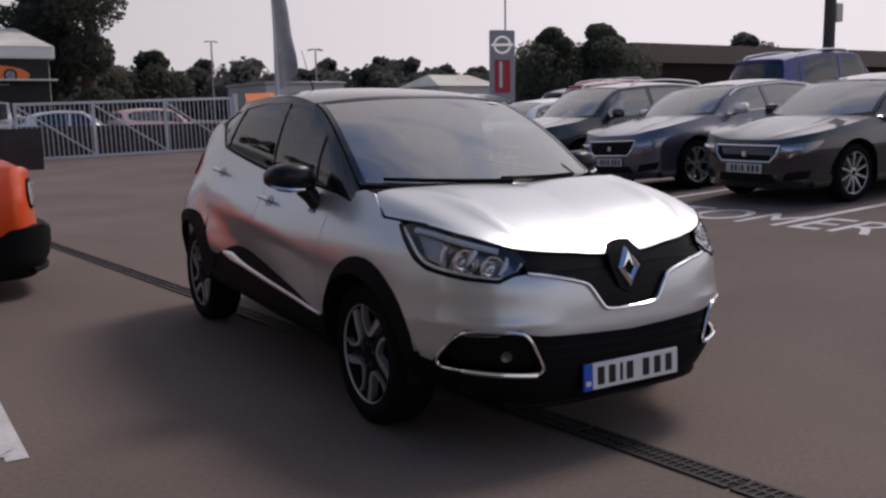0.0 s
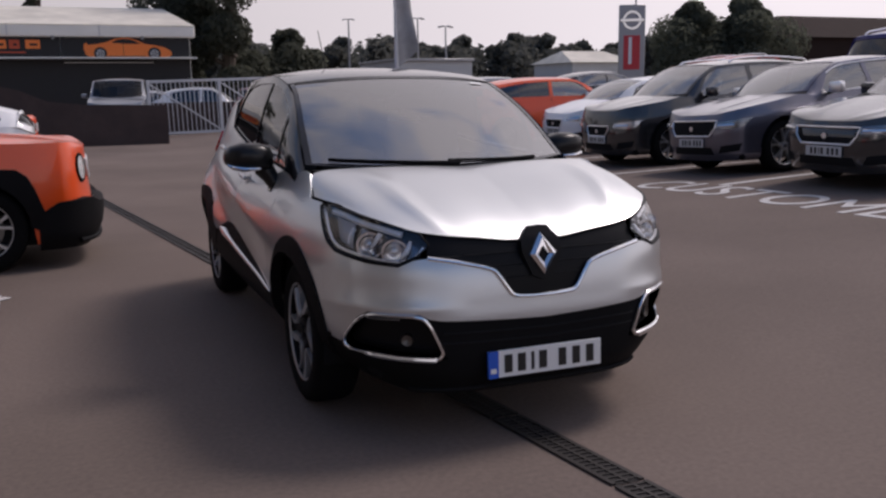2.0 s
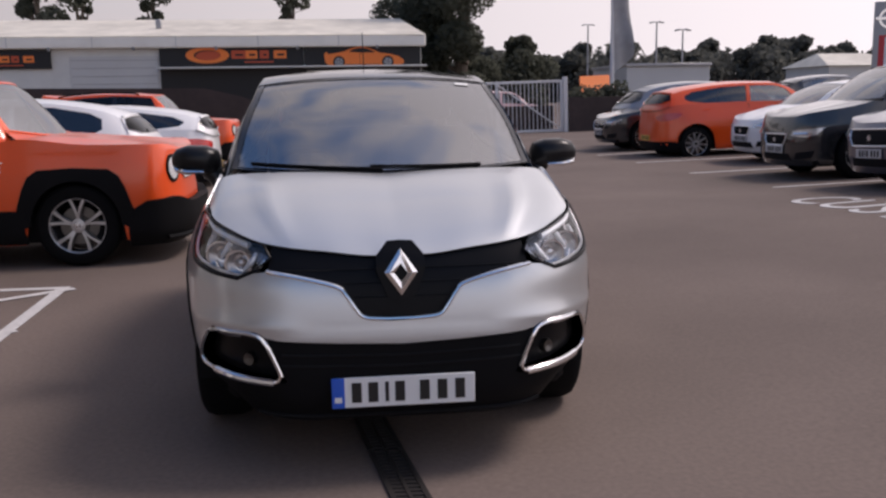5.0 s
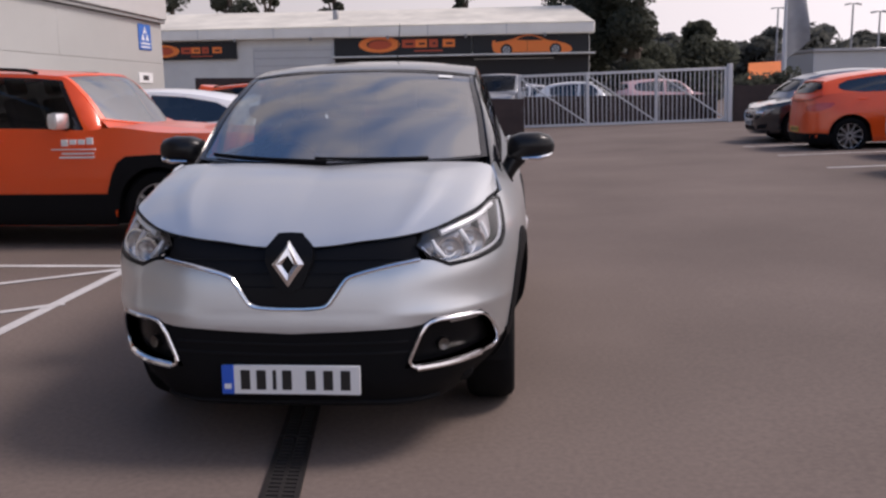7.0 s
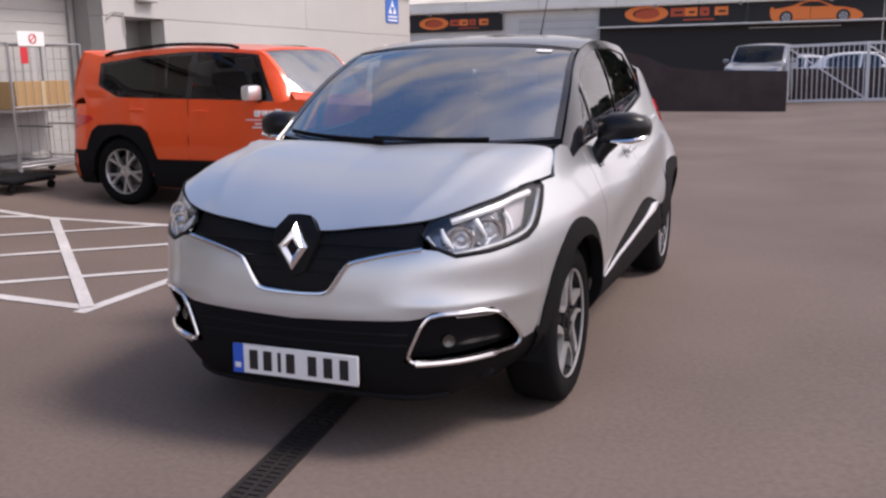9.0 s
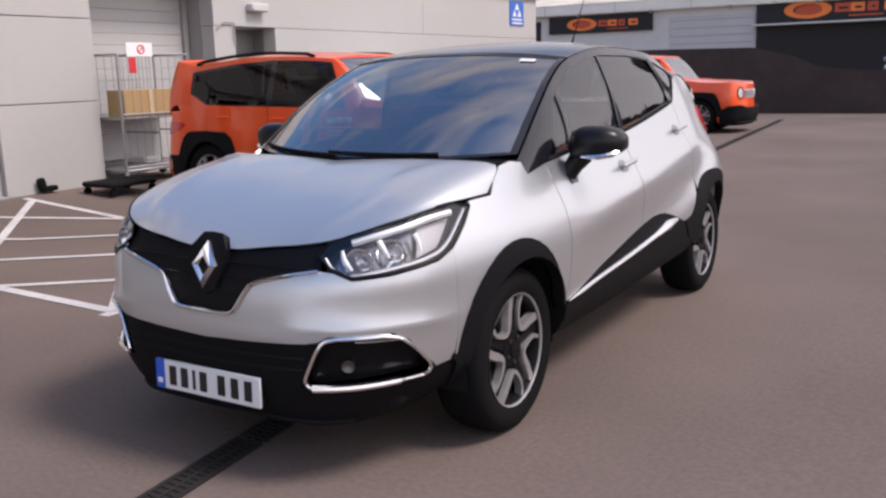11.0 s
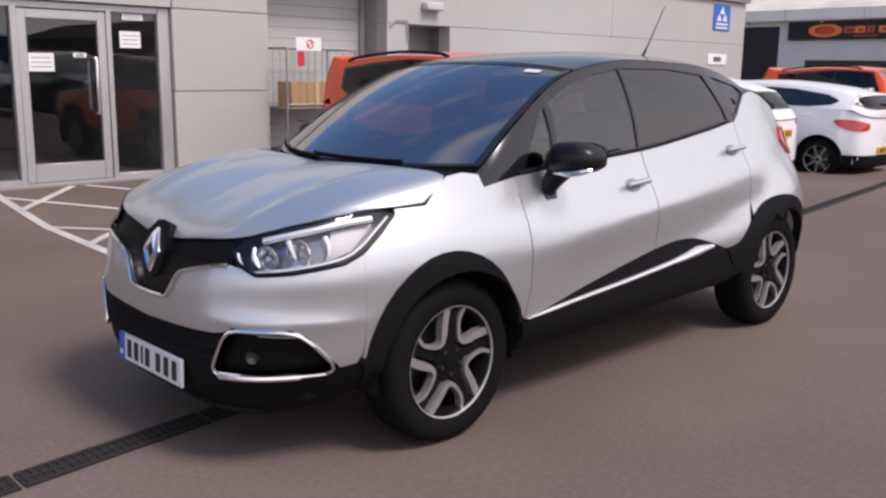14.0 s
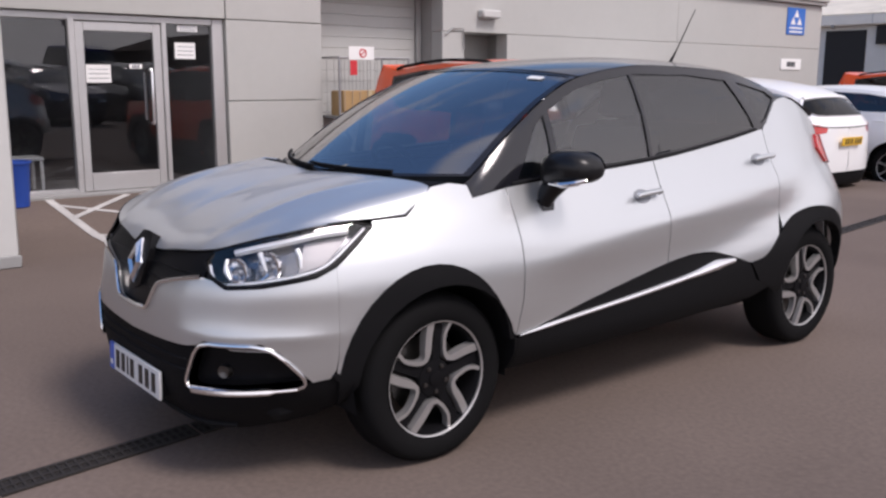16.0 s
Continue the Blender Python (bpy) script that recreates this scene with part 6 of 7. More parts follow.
            mm = pose(sgn * (0.80 if y < 1 else 0.70), y, 0.36, 0, 0, 180 if sgn > 0 else 0)
            part("wheel_housing", moved((geo[0], [tuple(reversed(q)) for q in geo[1] if len(q) < 20 and min(geo[0][i][2] for i in q) > -0.1]), mm), TRIM, car)
    part("floor_pan", block(-0.66, 0.66, -0.62, 2.95, 0.25, 0.36, 0.03), TRIM, car)
    part("bulkhead", block(-0.68, 0.68, -0.60, 0.05, 0.30, 0.78, 0.08), TRIM, car)
    # cabin
    dash = [(-0.66, 0.10), (0.66, 0.10), (0.66, 0.55), (-0.66, 0.55)]
    part("dashboard", slab(dash, 0.72, 1.03, 0.05), TRIM, car)
    part("door_lining", block(-0.74, -0.69, 0.35, 2.4, 0.35, 1.02, 0.02), TRIM, car)
    part("door_lining", block(0.69, 0.74, 0.35, 2.4, 0.35, 1.02, 0.02), TRIM, car)
    wheel_at = Matrix.Translation((-0.36, 0.66, 0.98)) @ pose(0, 0, 0, -65)
    ring = [(0.18 * math.cos(a), 0.18 * math.sin(a), 0) for a in np.linspace(0, 2 * math.pi, 28)]
    stw = part("steering_wheel", moved(tube(ring, 0.016, 8, cap=False), wheel_at), TRIM, car)
    part("wheel_boss", moved(block(-0.17, 0.17, -0.05, 0.05, -0.02, 0.02, 0.015), wheel_at), TRIM, stw)
    for x in (-0.36, 0.36):
        seat(car, x, 1.12, 0.52, CLOTH, "front_seat")
    rs = part("rear_bench", block(-0.62, 0.62, 1.85, 2.3, 0.52, 0.70, 0.05, 2), CLOTH, car)
    part("bench_back", moved(block(-0.62, 0.62, -0.07, 0.07, 0, 0.58, 0.05, 2), pose(0, 2.32, 0.64, -16)), CLOTH, rs)
    for x in (-0.38, 0.38):
        part("headrest", block(x - 0.12, x + 0.12, 2.44, 2.53, 1.20, 1.36, 0.04, 2), CLOTH, rs)
    part("rear_view_mirror", block(-0.12, 0.12, 0.72, 0.76, 1.32, 1.39, 0.02, 2), TRIM, car)
    part("headlining", sheet(cab.roof, [(-0.97, 0.02), (0.97, 0.02), (0.97, 0.98), (-0.97, 0.98)], step=0.12, off=-0.03, rim=0, flip=False), CLOTH, car)
    add_plate(car, pose(0, -0.862, 0.334, -2), WHITE_PLASTIC)
    part("plate_holder", block(-0.25, 0.25, -0.855, -0.80, 0.285, 0.38, 0.006), PLASTIC, car)
    return car


silver_crossover()


# ---- the other cars ----
def family_car(name, label, paint_mat, at, L, W, H, wb, fo, nose, hood_z, cowl, head, roof_end, rear_z, belt0, belt1, r=0.33, rim=0.22, wheel="five", square=0.0,
               plate=True, rear_plate=True, clad=False, rails=False, grille=(0.30, 0.50, 0.66), lamps=(0.42, 0.85, 0.62, 0.74), drop=0.25, glass_mat=None, group="", lamp_mat=None, face=None, quarter=False, tail=(0.80, 0.95), plate_z=0.80, hatch=False, bright_trim=False):
    """A parked car on its wheels, nose to -y, origin under the front axle."""
    car = thing(name, label, "car", at, group)
    hw, T = W / 2, L - fo
    k = square
    plan = [(0, -fo), (0.32 * hw, -fo + 0.008), (0.58 * hw, -fo + 0.045), ((0.80 + 0.08 * k) * hw, -fo + 0.15), ((0.92 + 0.05 * k) * hw, -fo + 0.36), (0.985 * hw, -0.05), (hw, 0.5), (hw, wb * 0.55),
            (0.995 * hw, wb - 0.2), (0.975 * hw, wb + 0.2), ((0.92 + 0.05 * k) * hw, T - 0.30), ((0.80 + 0.08 * k) * hw, T - 0.11), (0.5 * hw, T - 0.02), (0, T)]
    tum = 1 - 0.5 * k
    sh = Shell(plan, [(0.16, 0.12), (0.28, 0.03), (0.42, 0), (0.55, 0.0), (0.66, 0.015), (nose, 0.07 * tum), (1.25, 0.30)],
               [(0.16, 0.08), (0.28, 0.02), (0.45, 0.012), (0.62, 0), (0.75, 0.008 * tum), (0.88, 0.035 * tum), (1.0, 0.07 * tum), (1.25, 0.13 * tum)],
               [(0.16, 0.12), (0.28, 0.03), (0.45, 0), (0.6, 0.01), (0.8, 0.03), (1.0, 0.06), (1.25, 0.12)],
               (0.4, 0.95), (T + fo - 0.2, T + fo + 0.35))
    C, sy, SE = sh.place, sh.at_y, sh.s[-1]
    top = interp([(0, nose), (0.35, nose + 0.01), (0.7, nose + 0.06), (float(sy(-0.1)), hood_z - 0.06), (float(sy(cowl + 0.12)), hood_z - 0.005), (float(sy(cowl + 0.3)), belt0)])
    cab = Cabin(sh, [(cowl + 0.22, belt0 - 0.01), (1.2, 0.5 * (belt0 + belt1)), (wb - 0.2, belt1), (roof_end, belt1 + 0.01), (T - 0.1, rear_z)],
                [(cowl + 0.22, belt0 + 0.02), (cowl + 0.22 + 0.5 * (head - cowl - 0.1), 0.5 * (belt0 + H) + 0.03), (head + 0.12, H - 0.10), (0.5 * (head + roof_end), H - 0.06), (roof_end - 0.25, H - 0.12), (roof_end, H - drop * 0.72), (T - 0.1, max(rear_z + 0.03, H - drop * 1.6))],
                [(cowl + 0.22, hw - 0.15), (head + 0.12, hw - 0.25 + 0.08 * k), (wb * 0.6, hw - 0.25 + 0.08 * k), (roof_end, hw - 0.30 + 0.09 * k), (T, hw - 0.36 + 0.1 * k)],
                [(head - 0.1, H - 0.07), (head + 0.1, H - 0.05), (0.45 * (head + roof_end), H), (roof_end - 0.3, H - 0.05), (roof_end + 0.06, H - drop * 0.55)],
                (cowl, hood_z), (head, H - 0.06, head + 0.12), (roof_end, T - 0.08 + 0.01 * k, rear_z, hw - 0.16 + 0.02 * k), 0.012)
    cab.tuck = 0.16 - 0.07 * k
    cab.tail = (*cab.tail[:2], rear_z - 0.04, cab.tail[3])
    ra = r + 0.055
    ye = T - 0.30
    se = float(sy(ye))
    lip = lambda u: rear_z + (float(cab.zb(ye)) - rear_z) * np.abs(u) ** 3

    def tailgate(u, v):
        """From the roof's rear edge down to the body's rim, closing on the flanks; v 0 at the top."""
        u, v = np.asarray(u, float), np.asarray(v, float)
        a = np.abs(u)
        up_, low = cab.roof(u, np.ones_like(v)), C(SE - (SE - se) * a, lip(u))
        low[..., 0] *= np.sign(u)
        ey, ez = roof_end + (ye - roof_end) * v, float(cab.zr(roof_end)) + (float(cab.zb(ye)) - float(cab.zr(roof_end))) * v
        side = cab.flank(ey, ez)
        side[..., 0] = np.sign(u) * side[..., 0]
        one = np.ones_like(u) * np.sign(u)
        e0, e1 = cab.roof(one, np.ones_like(v)), C(np.full_like(u, se), lip(one))
        e1[..., 0] *= np.sign(u)
        w, q = v[..., None], (a ** 4)[..., None]
        bow = np.stack([0 * u, 0.05 * 4 * v * (1 - v), 0.012 * np.sin(math.pi * v)], -1)
        return up_ + (low - up_) * w + bow * (1 - q) + q * (side - e0 - (e1 - e0) * w)

    def arch(cy):
        return [(float(sy(cy + ra * math.cos(t))), r + 0.01 + ra * math.sin(t)) for t in np.linspace(math.pi - 0.42, 0.42, 14)]
    tops = [(s, float(top(s))) for s in np.linspace(0, float(sy(cowl + 0.3)), 22)] + [(float(sy(y)), float(cab.zb(y))) for y in np.linspace(cowl + 0.36, roof_end, 12)] + ([(float(sy(T - 0.35)), rear_z + 0.01), (SE - 0.02, rear_z)] if square else
        [(float(sy(y)), float(cab.zb(y))) for y in np.linspace(roof_end, ye, 5)[1:]] + [(SE - (SE - se) * u, float(lip(u))) for u in (0.85, 0.7, 0.5, 0.3, 0.0)])
    tops[-1] = (SE - (0.02 if square else 0.0), tops[-1][1])
    bot = [(0, 0.19), (0.5, 0.2), (float(sy(-ra)), 0.22)] + arch(0.0) + [(float(sy(ra + 0.02)), 0.2), (float(sy(wb - ra - 0.02)), 0.2)] + arch(wb) + [(float(sy(wb + ra + 0.03)), 0.24), (SE - 0.02, 0.24)]
    half = sheet(C, bot + tops[::-1], step=0.075, rim=0.03)
    body = part("body", joined(half, mirrored(half)), paint_mat, car)
    s0, s2 = 0.30, float(sy(cowl + 0.14))

    def lid(u, v):
        u, v = np.asarray(u, float), np.asarray(v, float)
        se = s0 + (s2 - s0) * v
        sd = C(se, top(se))
        f0 = C(np.zeros_like(u), nose + 0 * u)
        yc = f0[..., 1] + (cowl - 0.02 - f0[..., 1]) * v
        zc = nose + (hood_z + 0.01 - nose) * np.clip(v, 1e-6, 2) ** 0.8 + 0.01
        w = np.abs(u) ** 2.3
        out = np.stack([u * sd[..., 0], yc + (sd[..., 1] - yc) * w, zc + (sd[..., 2] - zc) * w], -1)
        out[..., 2] += 0.012 * np.exp(-((np.abs(u) - 0.6) / 0.12) ** 2) * np.sin(math.pi * np.clip(v, 0, 1))
        return out
    sq = [(-1, 0), (1, 0), (1, 1), (-1, 1)]
    part("bonnet", sheet(lid, sq, step=0.09, rim=0.02), paint_mat, car)
    gap = lambda u, v: lid(u, np.ones_like(u)) * (1 - v[..., None]) + cab.screen(u, np.zeros_like(u)) * v[..., None] - (0, 0, 0.006)
    part("scuttle", sheet(gap, [(-1, 0.02), (1, 0.02), (1, 1), (-1, 1)], step=0.12, rim=0.0), paint_mat if square else TRIM, car)
    gm = glass_mat or (TINTED if square else SIDE_GLASS)
    up = lambda y, d: float(cab.zr(y)) - d
    bl = lambda y, d=0.02: float(cab.zb(y)) + d
    yb = 0.5 * (cowl + roof_end) - 0.05 * wb + 0.12
    ya = cowl + 0.22
    out = [(float(y), bl(y, 0.001)) for y in np.linspace(ya, T - 0.13 if square else ye, 30)] + [(float(y), max(float(cab.zr(y)), bl(y, 0.012))) for y in np.linspace(roof_end, ya, 40)]
    yh = head + 0.12
    w1 = [(ya + 0.22, bl(ya + 0.22)), (yb - 0.05, bl(yb - 0.05)), (yb - 0.09, up(yb - 0.09, 0.04))] + [(float(y), up(y, 0.045)) for y in np.linspace(yb - 0.2, ya + 0.42, 6)]
    yc = roof_end - 0.42 - 0.1 * (1 - k) + (0.0 if quarter else 0.12)
    w2 = [(yb + 0.03, bl(yb + 0.03)), (yc + 0.1, bl(yc + 0.1)), (yc, up(yc, 0.06)), (0.5 * (yb + yc), up(0.5 * (yb + yc), 0.045)), (yb - 0.01, up(yb - 0.01, 0.04))]
    if not square and not quarter:
        w2 = [(yb + 0.03, bl(yb + 0.03)), (yc - 0.22, bl(yc - 0.22, 0.015)), (yc + 0.10, bl(yc + 0.10, 0.055)), (yc + 0.19, bl(yc + 0.19, 0.11)), (yc + 0.17, up(yc + 0.17, 0.10)), (yc, up(yc, 0.055)), (0.5 * (yb + yc), up(0.5 * (yb + yc), 0.045)), (yb - 0.01, up(yb - 0.01, 0.04))]
    w3 = [(yc + 0.19, bl(yc + 0.19, 0.05)), (roof_end - 0.12, bl(roof_end - 0.12, 0.07)), (roof_end - 0.2, min(up(roof_end - 0.2, 0.07), bl(roof_end - 0.2, 0.3))), (yc + 0.11, up(yc + 0.11, 0.07))]
    if square:
        yr = roof_end - 0.24
        w2 = [(yb + 0.03, bl(yb + 0.03)), (yr - 0.26, bl(yr - 0.26)), (yr - 0.03, bl(yr - 0.03, 0.13)), (yr - 0.04, up(yr - 0.04, 0.09)), (0.5 * (yb + yr), up(0.5 * (yb + yr), 0.075)), (yb - 0.01, up(yb - 0.01, 0.065))]
        band = [(ya + 0.16, bl(ya + 0.16, 0.005)), (yr - 0.26, bl(yr - 0.26, 0.005)), (yr + 0.02, bl(yr + 0.02, 0.12)), (yr + 0.01, up(yr + 0.01, 0.07)), (0.5 * (yb + yr), up(0.5 * (yb + yr), 0.045))] + [(float(y), up(y, 0.03)) for y in np.linspace(yb, ya + 0.38, 6)]
    for sgn in (1, -1):
        mir = (lambda q: q) if sgn > 0 else mirrored
        if square:
            part("side_frame", mir(sheet(cab.flank, out, [band], step=0.08, rim=0.02)), paint_mat, car)
            part("window_surround", mir(sheet(cab.flank, band, [w1, w2], step=0.08, off=-0.004, rim=0.0)), GLOSS_BLACK, car, "gloss black window surround")
        else:
            part("side_frame", mir(sheet(cab.flank, out, [w1, w2, w3][:3 if quarter else 2], step=0.08, rim=0.02)), paint_mat, car)
        for nm, w in (("front_window", w1), ("rear_window", w2), ("quarter_window", w3))[:3 if quarter else 2]:
            part(nm, mir(sheet(cab.flank, w, step=0.12, off=-0.008, rim=0)), TINTED_FRONT if square and nm == "front_window" else PRIVACY if hatch and nm != "front_window" else gm, car)
        if bright_trim:
            rim_top = [(y, up(y, 0.032)) for y in np.linspace(ya + 0.40, yc + 0.16, 18)]
            rim_low = [(y, bl(y, 0.008)) for y in np.linspace(ya + 0.20, yc + 0.2, 14)]
            for line in (rim_top, rim_low):
                part("window_trim", mir(strip(cab.flank, line, 0.009, 0.004, 6)), SATIN, car, "bright metal window trim")
        part("door_gap", mir(strip(C, [(float(sy(yb)), bl(yb, 0)), (float(sy(yb - 0.01)), 0.7), (float(sy(yb)), 0.3)], 0.004, 0.0005, 5)), TRIM, body)
        for y in (yb - 0.16, min(yc + 0.02, wb - 0.25)):
            z = float(cab.zb(y)) - 0.12
            part("door_handle", mir(strip(C, [(float(sy(y)) - 0.09, z), (float(sy(y)), z + 0.004), (float(sy(y)) + 0.09, z)], [0.008, 0.013, 0.008], 0.022, 6)), paint_mat, car)
        mz = belt0 + 0.09
        ms = moved(block(-0.10, 0.10, -0.05, 0.06, -0.075, 0.075, 0.04, 2), pose(hw + 0.07, ya + 0.33, mz, 0, 0, 8))
        mr = part("door_mirror", mir(ms), face or paint_mat, car)
        part("mirror_arm", mir(tube([(hw + 0.02, ya + 0.33, mz - 0.05), (hw - 0.10, ya + 0.31, mz - 0.09)], 0.025, 6)), TRIM, mr)
        a, b, zl, zh = lamps
        hl = [(a, zl + 0.02), (b - 0.12, zl), (b + 0.02, zl + 0.04), (b + 0.14, zh + 0.02), (b - 0.05, zh), (a + 0.04, zh - 0.03)]
        if square == 1.0:
            p, nn = lifted(C, np.array(0.60), np.array(0.82))
            at_l = Matrix.Translation(Vector(p)) @ Vector(nn).to_track_quat("Z", "Y").to_matrix().to_4x4()
            lamp = part("headlight", mir(moved(spun([(0.124, -0.02), (0.124, 0.010), (0.118, 0.014), (0.108, 0.012), (0.10, 0.0), (0.0, -0.004)], 28), at_l)), TRIM, car, "round headlight in a black bezel")
            part("reflector", mir(moved(spun([(0.098, 0.012), (0.094, 0.008), (0.06, 0.003), (0.0, 0.002)], 24), at_l)), WHITE_PLASTIC, lamp)
            part("lens", mir(moved(spun([(0.10, 0.012), (0.07, 0.022), (0.0, 0.028)], 24), at_l)), LENS, lamp)
            for i in range(4):
                xs = 0.11 * i
                slot = [(xs - 0.03, grille[1] + 0.015), (xs + 0.03, grille[1] + 0.015), (xs + 0.03, grille[2] - 0.015), (xs - 0.03, grille[2] - 0.015)]
                if i or sgn > 0:
                    part("grille_slot", mir(strip(C, np.array(dense(slot + [slot[0]], 0.03, False)), 0.007, 0.010, 6)), SATIN, car)
        else:
            lamp = part("headlight", mir(sheet(C, hl[::-1], step=0.07, off=0.004, rim=0.015)), lamp_mat or LAMP_GREY, car, "clear glass headlight")
            part("reflector", mir(strip(C, [(a + 0.08, zl + 0.045), (b - 0.10, zl + 0.05)], [0.022, 0.03], 0.002, 8)), CHROME, lamp)
            part("lens", mir(sheet(C, hl[::-1], step=0.07, off=0.009, rim=0)), LENS, lamp)
        t0, t1 = tail
        tl = [(SE - hw * 1.18, t0 + 0.05), (SE - hw * 1.02, t0 + 0.01), (SE - hw * 0.80, t0), (SE - hw * 0.60, t0 + 0.025), (SE - hw * 0.56, t1 - 0.06), (SE - hw * 0.75, t1 - 0.02), (SE - hw * 1.02, t1), (SE - hw * 1.26, t1 - 0.01), (SE - hw * 1.30, t1 - 0.04)]
        part("tail_light", mir(sheet(C, tl[::-1], step=0.07, off=0.006, rim=0.015)), RED_LENS, car, "red tail light")
        part("fog_inset", mir(sheet(C, [(0.50, 0.30), (0.80, 0.33), (0.84, 0.43), (0.55, 0.40)], step=0.08, off=0.004, rim=0.01)), TRIM, car)
        if clad:
            for cy in (0.0, wb):
                ring = [(float(sy(cy + (ra + 0.11) * math.cos(t))), r + 0.01 + (ra + 0.10) * math.sin(t)) for t in np.linspace(math.pi + 0.1, -0.1, 16)]
                if square:
                    ring = [(float(sy(cy + a)), r + b) for a, b in ((-0.53, -0.06), (-0.49, 0.12), (-0.42, 0.33), (-0.37, 0.43), (-0.29, 0.485), (0.0, 0.50), (0.29, 0.485), (0.37, 0.43), (0.42, 0.33), (0.49, 0.12), (0.53, -0.06))]
                ring = ring + \
                       [(float(sy(cy + (ra - 0.035) * math.cos(t))), r + 0.01 + (ra - 0.03) * math.sin(t)) for t in np.linspace(0.0, math.pi, 14)]
                part("wheel_arch_trim", mir(sheet(C, ring, step=0.09, off=0.012, rim=0.03)), PLASTIC, car)
            sill = [(float(sy(ra)), 0.21), (float(sy(wb - ra)), 0.21), (float(sy(wb - ra - 0.03)), 0.44 + 0.06 * k), (float(sy(ra + 0.03)), 0.44 + 0.06 * k)]
            part("sill_cladding", mir(sheet(C, sill, step=0.12, off=0.010, rim=0.03)), PLASTIC, car)
        if rails:
            ln = [(hw - 0.27 + 0.08 * k, y, float(cab.zr(y)) + z * (1 - 0.5 * k)) for y, z in ((head + 0.35, 0.03), (head + 0.45, 0.075), (0.5 * (head + roof_end), 0.085), (roof_end - 0.4, 0.07), (roof_end - 0.3, 0.02))]
            part("roof_rail", mir(tube(sweep(ln, 16), 0.018, 6)), SATIN if rails == "silver" else PLASTIC, car)
    if clad:
        e = float(sy(-0.43))
        lowb = [(-e, 0.17), (e, 0.17), (e, 0.46), (0.96, 0.56), (0.7, 0.58), (0.5, 0.52), (-0.5, 0.52), (-0.7, 0.58), (-0.96, 0.56), (-e, 0.46)]
        bulge = lambda s, z: C(s, z) - np.stack([0 * s, 0.085 * (1 - step01(np.abs(s), 0.55, 1.0)) + 0 * z, 0 * z], -1)
        part("lower_bumper", sheet(bulge, lowb, step=0.1, off=0.014, rim=0.09), PLASTIC, car, "black plastic front bumper")
        part("bumper_lip", strip(bulge, [(s, 0.235) for s in np.linspace(-0.8, 0.8, 17)], 0.022, 0.025, 8, 0.7), PLASTIC, car)
    pane = [(-0.94, 0.02), (0.94, 0.02), (0.94, 0.95), (-0.94, 0.95)]
    part("screen_border", sheet(cab.screen, sq, [pane], step=0.1, rim=0.02), paint_mat, car)
    part("windscreen", sheet(cab.screen, pane, step=0.12, off=-0.004, rim=0), SCREEN if glass_mat is None else glass_mat, car)
    part("roof", sheet(cab.roof, sq, step=0.1, rim=0.02), paint_mat, car)
    bp = [(-0.82, 0.12), (0.82, 0.12), (0.82, 0.72), (-0.82, 0.72)]
    rear = cab.back
    if not square:
        rear, bp = tailgate, [(-0.90, 0.08), (0.90, 0.08), (0.965, 0.30), (0.975, 0.52), (0.72, 0.66), (-0.72, 0.66), (-0.975, 0.52), (-0.965, 0.30)]
        part("roof_spoiler", strip(cab.roof, [(u, 1.0) for u in np.linspace(-0.9, 0.9, 13)], 0.032, -0.008, 8, 0.6), paint_mat, car)
        line = [(u, 1.0) for u in np.linspace(-0.98, 0.98, 17)]
        part("tailgate_gap", strip(tailgate, line, 0.006, -0.003, 5, flip=True), TRIM, car)
    part("rear_frame", sheet(rear, sq, [bp], step=0.1, rim=0.02, flip=True), paint_mat, car)
    part("rear_screen", sheet(rear, bp, step=0.12, off=-0.004, rim=0, flip=True), TINTED if hatch else PRIVACY, car)
    gw, g0, g1 = grille
    gp = [(-gw * 0.8, g0), (gw * 0.8, g0), (gw, 0.5 * (g0 + g1)), (gw * 1.05, g1), (-gw * 1.05, g1), (-gw, 0.5 * (g0 + g1))]
    g = part("grille", sheet(C, gp, step=0.1, off=0.004, rim=0.01), TRIM, car, "dark mesh grille")
    part("grille_frame", strip(C, np.array(dense(gp + [gp[0]], 0.06, False)), 0.011, 0.006, 6), SATIN, g)
    part("badge", moved(spun([(0.034, -0.006), (0.030, 0.004), (0.0, 0.006)], 18, "y"), pose(0, float(C(np.array(0.0), np.array(0.5 * (g0 + g1)))[1]) - 0.01, 0.5 * (g0 + g1))), SATIN, g)
    part("intake", sheet(C, [(-0.42, 0.28), (0.42, 0.28), (0.38, 0.38), (-0.38, 0.38)], step=0.1, off=0.004, rim=0.01), TRIM, car)
    if plate:
        add_plate(car, pose(0, -fo - 0.012, 0.44), SHADED_PLATE, band=False)
    if rear_plate:
        add_plate(car, pose(0, T + 0.008, plate_z if not square else 0.86, 0, 0, 180), YELLOW_PLASTIC, band=False)
    bs, b0, b1 = (1.14, 0.22, 0.58) if square else (1.12, 0.24, 0.40)
    part("rear_bumper", sheet(lambda s, z: np.where((s > SE)[..., None], C(2 * SE - s, z) * (-1, 1, 1), C(s, z)), [(SE - bs, b0), (SE + bs, b0), (SE + bs, b1), (SE + bs - 0.25, b1 + 0.03 * (1 - k)), (SE - bs + 0.25, b1 + 0.03 * (1 - k)), (SE - bs, b1)], step=0.12, off=0.006, rim=0.02), PLASTIC, car)
